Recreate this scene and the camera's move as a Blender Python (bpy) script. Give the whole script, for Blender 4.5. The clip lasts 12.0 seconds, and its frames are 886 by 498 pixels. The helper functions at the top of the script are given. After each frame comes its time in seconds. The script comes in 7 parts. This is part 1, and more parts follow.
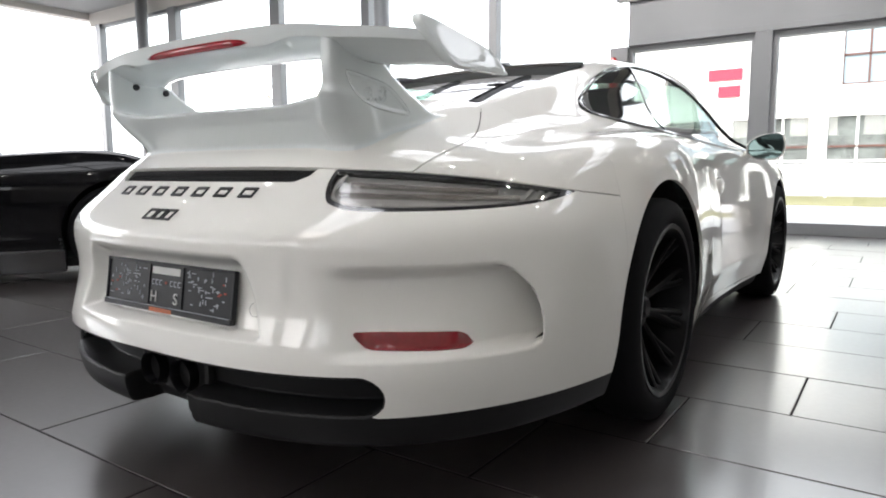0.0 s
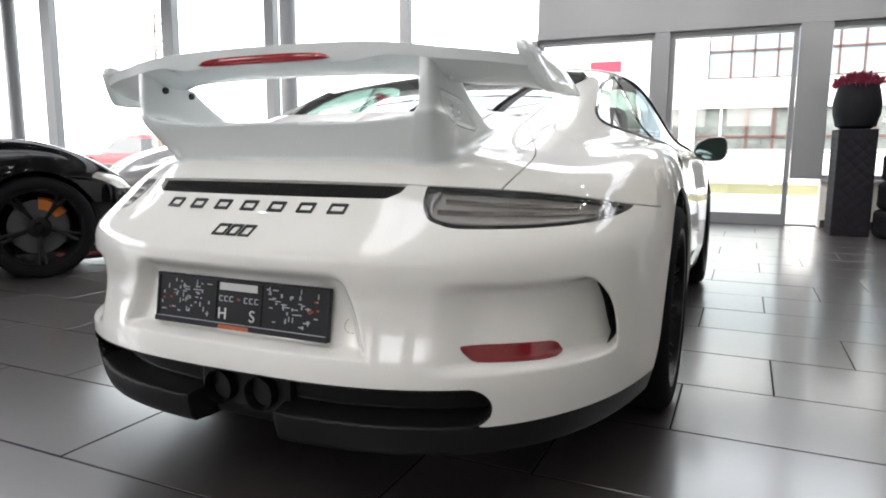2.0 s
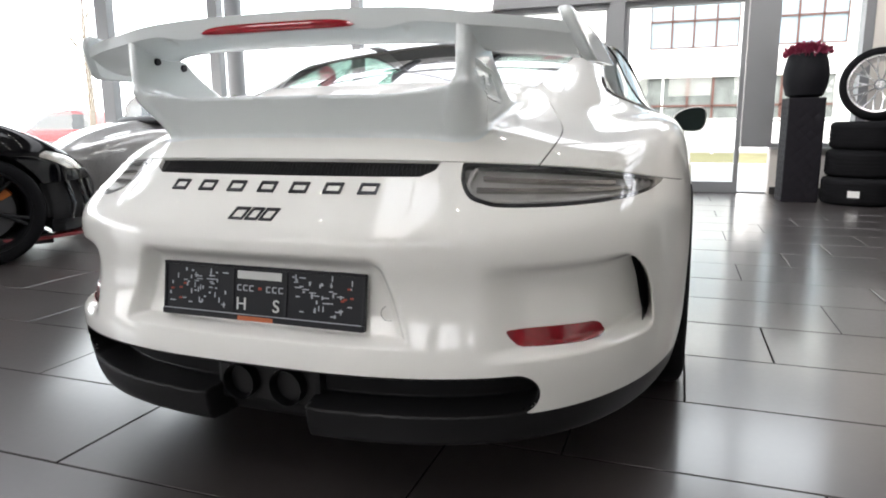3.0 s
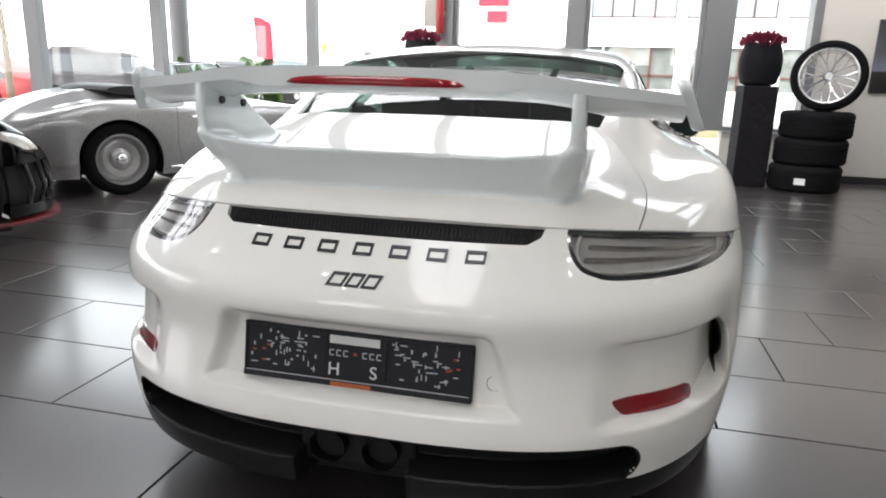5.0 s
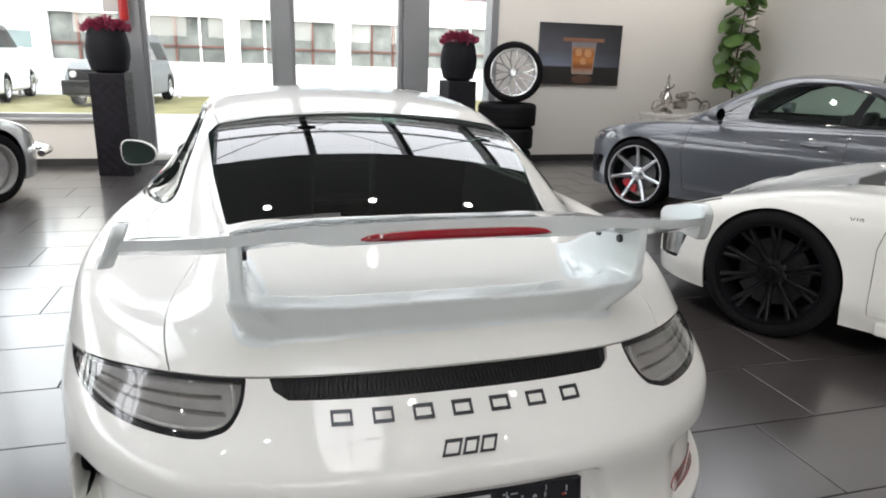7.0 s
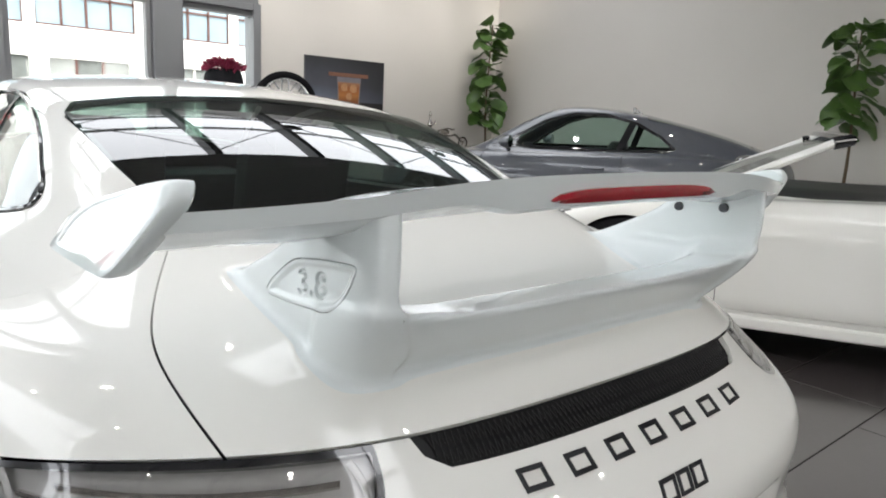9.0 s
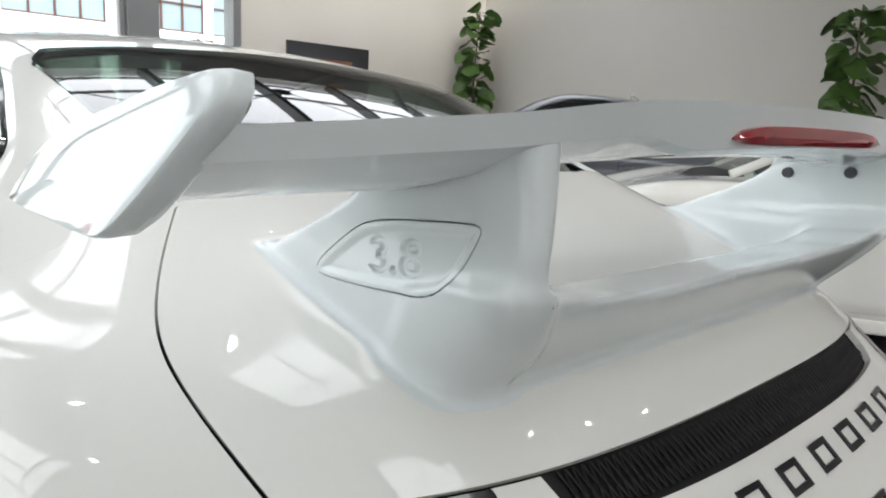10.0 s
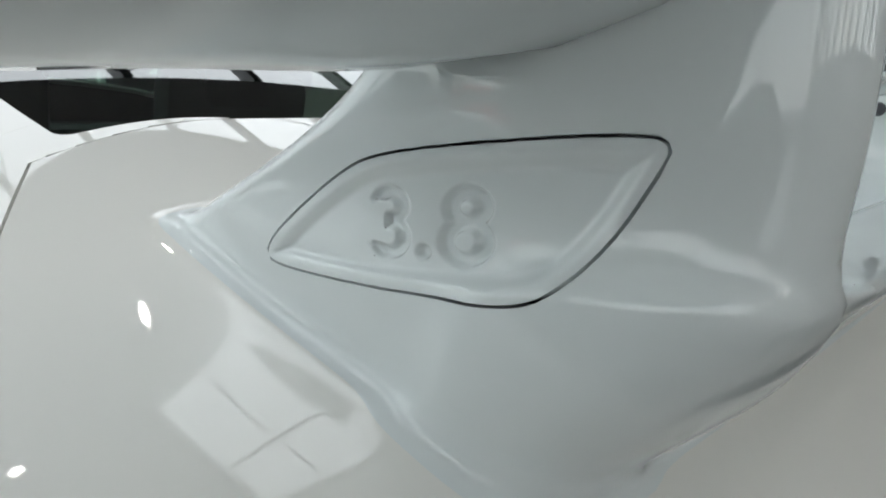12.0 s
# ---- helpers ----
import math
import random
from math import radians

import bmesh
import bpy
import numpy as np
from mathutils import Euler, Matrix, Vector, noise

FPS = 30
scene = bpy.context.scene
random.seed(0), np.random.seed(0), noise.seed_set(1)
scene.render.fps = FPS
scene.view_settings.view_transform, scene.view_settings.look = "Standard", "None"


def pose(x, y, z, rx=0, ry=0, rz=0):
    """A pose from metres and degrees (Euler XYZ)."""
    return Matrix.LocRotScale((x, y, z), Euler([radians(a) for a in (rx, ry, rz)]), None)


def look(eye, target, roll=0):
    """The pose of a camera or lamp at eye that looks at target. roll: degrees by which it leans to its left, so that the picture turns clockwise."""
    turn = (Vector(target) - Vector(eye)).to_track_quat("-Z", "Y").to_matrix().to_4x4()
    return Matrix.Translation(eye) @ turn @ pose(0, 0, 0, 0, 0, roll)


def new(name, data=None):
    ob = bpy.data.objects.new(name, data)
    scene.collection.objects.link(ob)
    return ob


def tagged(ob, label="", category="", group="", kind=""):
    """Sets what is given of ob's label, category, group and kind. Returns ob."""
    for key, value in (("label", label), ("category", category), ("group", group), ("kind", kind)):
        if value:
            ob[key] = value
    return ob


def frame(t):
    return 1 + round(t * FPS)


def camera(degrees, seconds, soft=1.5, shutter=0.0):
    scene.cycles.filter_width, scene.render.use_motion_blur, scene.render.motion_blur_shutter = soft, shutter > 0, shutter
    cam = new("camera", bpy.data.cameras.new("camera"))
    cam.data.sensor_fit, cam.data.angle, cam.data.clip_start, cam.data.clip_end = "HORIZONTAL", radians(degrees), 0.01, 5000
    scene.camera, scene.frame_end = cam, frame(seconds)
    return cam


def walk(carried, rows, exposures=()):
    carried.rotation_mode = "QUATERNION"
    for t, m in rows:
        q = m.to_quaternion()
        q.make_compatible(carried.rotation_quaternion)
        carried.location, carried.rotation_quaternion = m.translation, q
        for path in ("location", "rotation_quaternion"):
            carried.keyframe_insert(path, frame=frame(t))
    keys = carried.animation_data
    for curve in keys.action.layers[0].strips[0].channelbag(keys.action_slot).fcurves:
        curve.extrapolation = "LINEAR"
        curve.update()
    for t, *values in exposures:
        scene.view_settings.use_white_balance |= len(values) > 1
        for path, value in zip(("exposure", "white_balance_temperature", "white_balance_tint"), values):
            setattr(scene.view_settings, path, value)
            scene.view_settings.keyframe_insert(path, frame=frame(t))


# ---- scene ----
cam = camera(67.4, 12.0, soft=1.9)
PATH = [
    (0, (1.481, -2.054, 0.775), (0.355, -0.417, 0.542), -0.3),
    (0.5, (1.394, -2.073, 0.79), (0.316, -0.4, 0.593), -1.4),
    (1, (1.298, -2.109, 0.814), (0.311, -0.396, 0.508), -0.9),
    (1.5, (1.196, -2.208, 0.853), (0.286, -0.45, 0.568), -0.6),
    (2, (1.091, -2.332, 0.854), (0.277, -0.527, 0.571), 0.3),
    (2.5, (0.968, -2.363, 0.853), (0.259, -0.524, 0.516), -0.3),
    (2.7, (0.924, -2.353, 0.854), (0.241, -0.507, 0.499), -0.5),
    (4.3, (0.659, -2.299, 0.951), (0.113, -0.414, 0.564), 2.0),
    (4.5, (0.617, -2.306, 0.98), (0.091, -0.424, 0.55), 2.4),
    (5, (0.485, -2.369, 1.081), (0.041, -0.48, 0.595), 1.6),
    (5.5, (0.375, -2.412, 1.218), (0.094, -0.518, 0.638), 0.2),
    (6, (0.173, -2.352, 1.341), (0.131, -0.462, 0.686), -0.3),
    (6.5, (-0.081, -2.289, 1.408), (0.1, -0.415, 0.732), 0.8),
    (7, (-0.386, -2.214, 1.414), (0.147, -0.368, 0.861), 1.8),
    (7.5, (-0.598, -2.063, 1.334), (0.146, -0.276, 0.833), 3.4),
    (7.7, (-0.667, -1.995, 1.322), (0.164, -0.239, 0.846), 3.1),
    (9.3, (-0.845, -1.467, 1.136), (0.444, 0.018, 0.768), 3.4),
    (9.5, (-0.83, -1.408, 1.119), (0.458, 0.08, 0.762), 3.9),
    (10, (-0.798, -1.281, 1.081), (0.509, 0.181, 0.689), 3.2),
    (10.5, (-0.764, -1.215, 1.058), (0.557, 0.233, 0.659), 3.4),
    (11, (-0.72, -1.144, 1.041), (0.613, 0.285, 0.618), 1.6),
    (11.5, (-0.688, -1.082, 1.024), (0.658, 0.333, 0.592), 1.6),
    (12, (-0.647, -1.025, 1.010), (0.765, 0.325, 0.568), 2.2),
]
walk(cam, [(t, look(eye, target, roll)) for t, eye, target, roll in PATH],
     exposures=((0, 1.26, 6550, 11), (4, 1.24, 6550, 11), (5, 1.15, 6550, 11), (7.5, 1.03, 6550, 10), (9.5, 0.87, 6550, 9), (10.5, 0.67, 6450, 7), (11.2, 0.43, 6400, 5), (12, 0.28, 6400, 5)))

# ---------- daylight: a bright overcast sky through the glazing ----------
world = bpy.data.worlds.new("sky")
scene.world = world
world.use_nodes = True
wn = world.node_tree
sky = wn.nodes.new("ShaderNodeTexSky")
sky.sky_type = "NISHITA"
sky.sun_disc = False
sky.sun_elevation, sky.sun_rotation = radians(38), radians(200)
sky.air_density, sky.dust_density, sky.ozone_density = 1.0, 3.0, 1.0
soft = wn.nodes.new("ShaderNodeMix")
soft.data_type = "RGBA"
soft.inputs[0].default_value = 0.75
soft.inputs[7].default_value = (9.0, 9.1, 9.3, 1)
wn.links.new(sky.outputs[0], soft.inputs[6])
wn.links.new(soft.outputs[2], wn.nodes["Background"].inputs[0])
wn.nodes["Background"].inputs[1].default_value = 0.32
sun = new("sun", bpy.data.lights.new("sun", "SUN"))
sun.data.energy, sun.data.angle, sun.data.color = 1.2, radians(15), (1.0, 0.97, 0.93)
sun.matrix_basis = look((0, 0, 0), (0.35, 0.75, -0.62))


# ---------- materials ----------
def mat(name, colour, rough=0.5, metal=0.0, coat=0.0, spread=0.06, scale=6.0, bump=0.0, bump_scale=120.0, rough_spread=0.08, spec=0.5, vary=0.0):
    m = bpy.data.materials.new(name)
    m.use_nodes = True
    nt = m.node_tree
    b = nt.nodes["Principled BSDF"]
    b.inputs["Metallic"].default_value = metal
    b.inputs["Specular IOR Level"].default_value = spec
    b.inputs["Coat Weight"].default_value = coat
    b.inputs["Coat Roughness"].default_value = 0.03
    co = nt.nodes.new("ShaderNodeTexCoord")
    big = nt.nodes.new("ShaderNodeTexNoise")
    big.inputs["Scale"].default_value = scale
    big.inputs["Detail"].default_value = 4
    nt.links.new(co.outputs["Object"], big.inputs["Vector"])
    mix = nt.nodes.new("ShaderNodeMix")
    mix.data_type = "RGBA"
    mix.inputs[6].default_value = (*[c * (1 - spread) for c in colour], 1)
    mix.inputs[7].default_value = (*[min(1, c * (1 + spread)) for c in colour], 1)
    nt.links.new(big.outputs["Fac"], mix.inputs[0])
    out = mix.outputs[2]
    if vary:
        info = nt.nodes.new("ShaderNodeObjectInfo")
        hsv = nt.nodes.new("ShaderNodeHueSaturation")
        mr = nt.nodes.new("ShaderNodeMapRange")
        mr.inputs[3].default_value, mr.inputs[4].default_value = 1 - vary, 1 + vary
        nt.links.new(info.outputs["Random"], mr.inputs[0])
        nt.links.new(mr.outputs[0], hsv.inputs["Value"])
        nt.links.new(out, hsv.inputs["Color"])
        out = hsv.outputs[0]
    nt.links.new(out, b.inputs["Base Color"])
    fine = nt.nodes.new("ShaderNodeTexNoise")
    fine.inputs["Scale"].default_value = bump_scale
    fine.inputs["Detail"].default_value = 3
    nt.links.new(co.outputs["Object"], fine.inputs["Vector"])
    rr = nt.nodes.new("ShaderNodeMapRange")
    rr.inputs[3].default_value, rr.inputs[4].default_value = max(0.01, rough * (1 - rough_spread)), min(1, rough * (1 + rough_spread))
    nt.links.new(fine.outputs["Fac"], rr.inputs[0])
    nt.links.new(rr.outputs[0], b.inputs["Roughness"])
    if bump:
        bp = nt.nodes.new("ShaderNodeBump")
        bp.inputs["Strength"].default_value = 0.6
        bp.inputs["Distance"].default_value = bump
        nt.links.new(fine.outputs["Fac"], bp.inputs["Height"])
        nt.links.new(bp.outputs[0], b.inputs["Normal"])
    return m


def glass(name, tint, alpha, rough=0.02, face=0.045):
    """A tinted pane: it lets part of the light straight through and mirrors the rest by its angle."""
    m = bpy.data.materials.new(name)
    m.use_nodes = True
    nt = m.node_tree
    nt.nodes.remove(nt.nodes["Principled BSDF"])
    tr = nt.nodes.new("ShaderNodeBsdfTransparent")
    tr.inputs[0].default_value = (*[c * alpha for c in tint], 1)
    gl = nt.nodes.new("ShaderNodeBsdfGlossy")
    gl.inputs["Roughness"].default_value = rough
    lw = nt.nodes.new("ShaderNodeLayerWeight")
    lw.inputs[0].default_value = 0.5
    pw = nt.nodes.new("ShaderNodeMath")
    pw.operation = "POWER"
    pw.inputs[1].default_value = 4.5
    fr = nt.nodes.new("ShaderNodeMapRange")
    fr.inputs[3].default_value, fr.inputs[4].default_value = face, 1.0
    nt.links.new(lw.outputs["Facing"], pw.inputs[0])
    nt.links.new(pw.outputs[0], fr.inputs[0])
    mx = nt.nodes.new("ShaderNodeMixShader")
    nt.links.new(fr.outputs[0], mx.inputs[0])
    nt.links.new(tr.outputs[0], mx.inputs[1])
    nt.links.new(gl.outputs[0], mx.inputs[2])
    nt.links.new(mx.outputs[0], nt.nodes["Material Output"].inputs[0])
    return m


def glow(name, colour, strength):
    m = bpy.data.materials.new(name)
    m.use_nodes = True
    b = m.node_tree.nodes["Principled BSDF"]
    b.inputs["Base Color"].default_value = (*colour, 1)
    b.inputs["Emission Color"].default_value = (*colour, 1)
    b.inputs["Emission Strength"].default_value = strength
    return m


WHITE_PAINT = mat("white car paint", (0.79, 0.785, 0.75), 0.5, coat=1.0, spread=0.015, scale=2, spec=0.12)
BLACK_PLASTIC = mat("satin black plastic", (0.009, 0.009, 0.010), 0.44, spread=0.15, spec=0.3, bump=0.0003, bump_scale=500)
DARK_SHELL = mat("dark gap", (0.010, 0.010, 0.011), 0.8)
GLOSS_BLACK = mat("gloss black paint", (0.012, 0.012, 0.014), 0.16, coat=1.0, spread=0.1)
RUBBER = mat("tyre rubber", (0.008, 0.008, 0.009), 0.8, spec=0.08, spread=0.2, bump=0.0006, bump_scale=180)
BLACK_RIM = mat("satin black alloy", (0.005, 0.005, 0.006), 0.30, spec=0.16)
COOL_PAINT = mat("cool white plastic paint", (0.72, 0.765, 0.77), 0.5, coat=1.0, spread=0.015, scale=2, spec=0.12)
MIRROR = mat("dark mirror glass", (0.10, 0.14, 0.135), 0.03, metal=1.0, spread=0.02)
DEEP_RED = mat("dark red edge paint", (0.16, 0.010, 0.014), 0.4, coat=0.4)
CHROME = mat("chrome", (0.86, 0.86, 0.87), 0.08, metal=1.0)
PEWTER = mat("dark polished pewter", (0.46, 0.43, 0.40), 0.16, metal=1.0, spread=0.3, scale=14)
ALLOY = mat("bright alloy", (0.62, 0.63, 0.65), 0.24, metal=1.0)
STEEL_DISC = mat("brake steel", (0.10, 0.10, 0.105), 0.45, metal=1.0, spread=0.1)
RED_LENS = mat("red lens", (0.32, 0.010, 0.020), 0.10, coat=1.0, spread=0.15, scale=60)
DARK_RED_LENS = mat("deep red reflector", (0.22, 0.010, 0.016), 0.14, coat=1.0, spread=0.2, scale=90)
TINT_GLASS = glass("tinted car glass", (0.82, 0.97, 0.91), 0.80, face=0.11)
DARK_GLASS = glass("dark rear glass", (0.72, 0.97, 0.88), 0.36, face=0.13)
CLEAR_LENS = glass("clear smoked lens", (0.97, 0.96, 0.95), 0.92, face=0.09)
LAMP_SILVER = mat("lamp reflector", (0.50, 0.48, 0.46), 0.22, metal=0.9, spread=0.1, scale=40)
LAMP_GREY = mat("smoked lamp inlay", (0.40, 0.40, 0.395), 0.3, metal=0.05, coat=0.6, spread=0.15, scale=30)
HEAD_SMOKE = mat("smoked headlamp glass", (0.10, 0.105, 0.115), 0.12, coat=1.0, spread=0.3, scale=25)
LAMP_WHITE = mat("frosted light bar", (0.45, 0.45, 0.44), 0.25, coat=0.5)
BADGE_GREY = mat("dark badge metal", (0.045, 0.047, 0.052), 0.32, metal=0.7)
LEATHER = mat("black leather", (0.016, 0.016, 0.017), 0.5, spread=0.15, bump=0.0006)
PLATE_BLACK = mat("plate holder plastic", (0.010, 0.011, 0.014), 0.42, spec=0.3, spread=0.2, bump=0.0002, bump_scale=400)
PLATE_MARK = mat("pale moulded marks", (0.38, 0.40, 0.44), 0.5)
PLATE_RED = mat("red moulded marks", (0.34, 0.04, 0.02), 0.5)
PLATE_ORANGE = mat("orange strip", (0.42, 0.10, 0.03), 0.5)
PLATE_LABEL = mat("white paper label", (0.62, 0.63, 0.62), 0.6)
GREY_PAINT = mat("slate grey paint", (0.084, 0.090, 0.106), 0.28, coat=1.0, spread=0.02)
SILVER_PAINT = mat("pale silver paint", (0.43, 0.425, 0.415), 0.28, metal=0.55, coat=1.0, spread=0.02)
NAVY_PAINT = mat("black car paint", (0.003, 0.003, 0.004), 0.12, spec=0.12, coat=0.35, spread=0.05)
RED_PAINT = mat("red paint", (0.42, 0.018, 0.022), 0.4, coat=0.1, spec=0.3)
ORANGE_PAINT = mat("orange caliper paint", (0.50, 0.14, 0.02), 0.35)
RED_CALIPER = mat("red caliper paint", (0.45, 0.02, 0.03), 0.35)


def tile_material():
    m = mat("anthracite floor tile", (0.052, 0.045, 0.044), 0.30, spread=0.25, scale=2.2, bump=0.00008, bump_scale=45, rough_spread=0.12, spec=1.0, vary=0.16, coat=0.8)
    m.node_tree.nodes["Principled BSDF"].inputs["Coat Roughness"].default_value = 0.16
    return m


TILE = tile_material()
GROUT = mat("dark grout", (0.012, 0.011, 0.011), 0.95, spec=0.1)
WALL = mat("white plaster", (0.62, 0.592, 0.55), 0.85, spread=0.03, scale=1.2, bump=0.0006, bump_scale=90)
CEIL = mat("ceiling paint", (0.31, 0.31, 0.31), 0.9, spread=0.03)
BEAM = mat("dark steel beams", (0.05, 0.052, 0.055), 0.5)
FRAME = mat("grey aluminium frame", (0.22, 0.225, 0.235), 0.42, metal=0.25, spread=0.05, scale=3)
SILL = mat("grey sill", (0.33, 0.33, 0.33), 0.5)
SKIRT = mat("black skirting", (0.020, 0.019, 0.019), 0.5)
PANE = glass("window pane", (0.98, 1.0, 0.99), 0.97)


# ---------- meshing helpers ----------
def net(form, lo, hi, step):
    """The surface form = 0 inside a box, as vertices, quads and normals."""
    ax = [np.arange(lo[i], hi[i] + step, step) for i in range(3)]
    gx, gy, gz = np.meshgrid(*ax, indexing="ij", sparse=True)
    f = np.concatenate([form(gx[i:i + 24] + 0 * gy + 0 * gz, gy + 0 * gx[i:i + 24] + 0 * gz, gz + 0 * gx[i:i + 24] + 0 * gy) for i in range(0, len(ax[0]), 24)])
    s = f < 0
    n = np.array(f.shape) - 1
    cnt = np.zeros(n, int)
    for i in (0, 1):
        for j in (0, 1):
            for k in (0, 1):
                cnt += s[i:i + n[0], j:j + n[1], k:k + n[2]]
    act = (cnt > 0) & (cnt < 8)
    ids = -np.ones(n, int)
    cells = np.argwhere(act)
    ids[act] = np.arange(len(cells))
    v = np.array(lo) + (cells + 0.5) * step
    quads = []
    for d in range(3):
        a, b = (d + 1) % 3, (d + 2) % 3
        sl0, sl1 = [slice(1, -1)] * 3, [slice(1, -1)] * 3
        sl0[d], sl1[d] = slice(0, -1), slice(1, None)
        s0, s1 = s[tuple(sl0)], s[tuple(sl1)]
        for flip in (False, True):
            e = np.argwhere(~s0 & s1 if flip else s0 & ~s1)
            off = np.ones(3, int)
            off[d] = 0
            e = e + off
            c = []
            for da, db in ((-1, -1), (0, -1), (0, 0), (-1, 0)):
                q = e.copy()
                q[:, a] += da
                q[:, b] += db
                c.append(ids[q[:, 0], q[:, 1], q[:, 2]])
            c = np.stack(c[::-1] if flip else c, 1)
            quads.append(c[(c >= 0).all(1)])
    quads = np.concatenate(quads)
    v, nrm = settle(form, v, step)
    return v, np.concatenate([quads[:, [0, 1, 2]], quads[:, [0, 2, 3]]]), nrm


def slope(form, v):
    e = 0.0015
    g = np.zeros_like(v)
    for d in range(3):
        o = np.zeros(3)
        o[d] = e
        p, m = v + o, v - o
        g[:, d] = (form(p[:, 0], p[:, 1], p[:, 2]) - form(m[:, 0], m[:, 1], m[:, 2])) / (2 * e)
    return g


def settle(form, v, reach):
    """Draw points onto the surface; gives them with the outward normals."""
    for _ in range(5):
        g = slope(form, v)
        f = form(v[:, 0], v[:, 1], v[:, 2])
        step = -f[:, None] * g / np.maximum((g * g).sum(1), 0.05)[:, None]
        ln = np.linalg.norm(step, axis=1)[:, None]
        v = v + step * np.minimum(1, 0.7 * reach / np.maximum(ln, 1e-9))
    g = slope(form, v)
    return v, g / np.maximum(np.linalg.norm(g, axis=1), 1e-9)[:, None]


def trim(m, g):
    """Keep the side of a mesh where g(x, y, z) < 0, cut along its zero line."""
    v, t, nrm = m
    d = g(v[:, 0], v[:, 1], v[:, 2])
    ins = d[t] < 0
    k = ins.sum(1)
    keep = [t[k == 3]]
    ev, en, made = [], [], {}
    base = len(v)

    def cut(a, b):
        key = (a, b) if a < b else (b, a)
        if key not in made:
            s = d[key[0]] / (d[key[0]] - d[key[1]])
            made[key] = base + len(ev)
            ev.append(v[key[0]] * (1 - s) + v[key[1]] * s)
            en.append(nrm[key[0]] * (1 - s) + nrm[key[1]] * s)
        return made[key]
    extra = []
    for tri, i in zip(t[(k == 1) | (k == 2)], ins[(k == 1) | (k == 2)]):
        j = int(np.argmax(i)) if i.sum() == 1 else int(np.argmin(i))
        a, b, c = (int(tri[(j + o) % 3]) for o in range(3))
        if i.sum() == 1:
            extra.append((a, cut(a, b), cut(a, c)))
        else:
            p, q = cut(a, b), cut(a, c)
            extra += [(p, b, c), (p, c, q)]
    if extra:
        keep.append(np.array(extra))
    t = np.concatenate(keep)
    if ev:
        v, nrm = np.concatenate([v, ev]), np.concatenate([nrm, en])
    used, inv = np.unique(t, return_inverse=True)
    return v[used], inv.reshape(-1, 3), nrm[used]


def rimmed(m, depth):
    """Give a cut panel turned-in edges of that depth."""
    v, t, nrm = m
    e = np.concatenate([t[:, [0, 1]], t[:, [1, 2]], t[:, [2, 0]]])
    key = np.sort(e, 1)
    key = key[:, 0] * (len(v) + 1) + key[:, 1]
    _, first, count = np.unique(key, return_index=True, return_counts=True)
    e = e[first[count == 1]]
    n0, k = len(v), len(e)
    a, b = v[e[:, 0]], v[e[:, 1]]
    ia, ib = a - nrm[e[:, 0]] * depth, b - nrm[e[:, 1]] * depth
    side = np.cross(b - a, nrm[e[:, 0]])
    side /= np.maximum(np.linalg.norm(side, axis=1), 1e-9)[:, None]
    nv = np.concatenate([v, a, b, ib, ia])
    r = n0 + np.arange(k)
    q = np.concatenate([np.stack([r + k, r, r + 2 * k], 1), np.stack([r, r + 3 * k, r + 2 * k], 1)])
    return nv, np.concatenate([t, q]), np.concatenate([nrm, side, side, side, side])


def inside(pts, r=0.0):
    """Distance function (negative inside) of a closed outline of (a, b) corners, rounded by r."""
    p = np.array(pts, float)

    def g(a, b):
        best = np.full(np.shape(a), 1e9)
        odd = np.zeros(np.shape(a), bool)
        for i in range(len(p)):
            (x0, y0), (x1, y1) = p[i - 1], p[i]
            dx, dy = x1 - x0, y1 - y0
            h = np.clip(((a - x0) * dx + (b - y0) * dy) / (dx * dx + dy * dy), 0, 1)
            best = np.minimum(best, np.hypot(a - x0 - dx * h, b - y0 - dy * h))
            c = ((y0 > b) != (y1 > b)) & (a < (x1 - x0) * (b - y0) / (y1 - y0 + 1e-12) + x0)
            odd ^= c
        return np.where(odd, -best, best) - r
    return g


def data_of(name, v, t, nrm=None, smooth=True):
    me = bpy.data.meshes.new(name)
    me.from_pydata([tuple(p) for p in np.asarray(v).tolist()], [], [tuple(f) for f in (t.tolist() if isinstance(t, np.ndarray) else t)])
    me.polygons.foreach_set("use_smooth", [smooth] * len(me.polygons))
    if nrm is not None:
        me.normals_split_custom_set_from_vertices([tuple(q) for q in np.asarray(nrm).tolist()])
    me.update()
    return me


def panel(name, m, material, parent, label="", depth=0.010):
    v, t, nrm = rimmed(m, depth) if depth else m
    ob = new(name, data_of(name, v, t, nrm))
    ob.data.materials.append(material)
    ob.parent = parent
    return tagged(ob, label)


def part(name, bm, material, parent, label="", smooth=False, at=None):
    """Link a bmesh as one mesh object under a thing or a part."""
    me = bpy.data.meshes.new(name)
    bm.to_mesh(me)
    bm.free()
    me.polygons.foreach_set("use_smooth", [smooth] * len(me.polygons))
    if smooth:
        me.set_sharp_from_angle(angle=radians(38))
    me.materials.append(material)
    ob = new(name, me)
    ob.parent = parent
    if at is not None:
        ob.matrix_basis = at
    return tagged(ob, label)


def thing(name, label, category, m=None, group="", kind=""):
    ob = new(name)
    ob.empty_display_size = 0.1
    if m is not None:
        ob.matrix_basis = m
    return tagged(ob, label, category, group, kind)


def solid(name, bm, material, label, category, m=None, group="", kind="", smooth=False):
    ob = part(name, bm, material, None, label, smooth, m)
    return tagged(ob, "", category, group, kind)


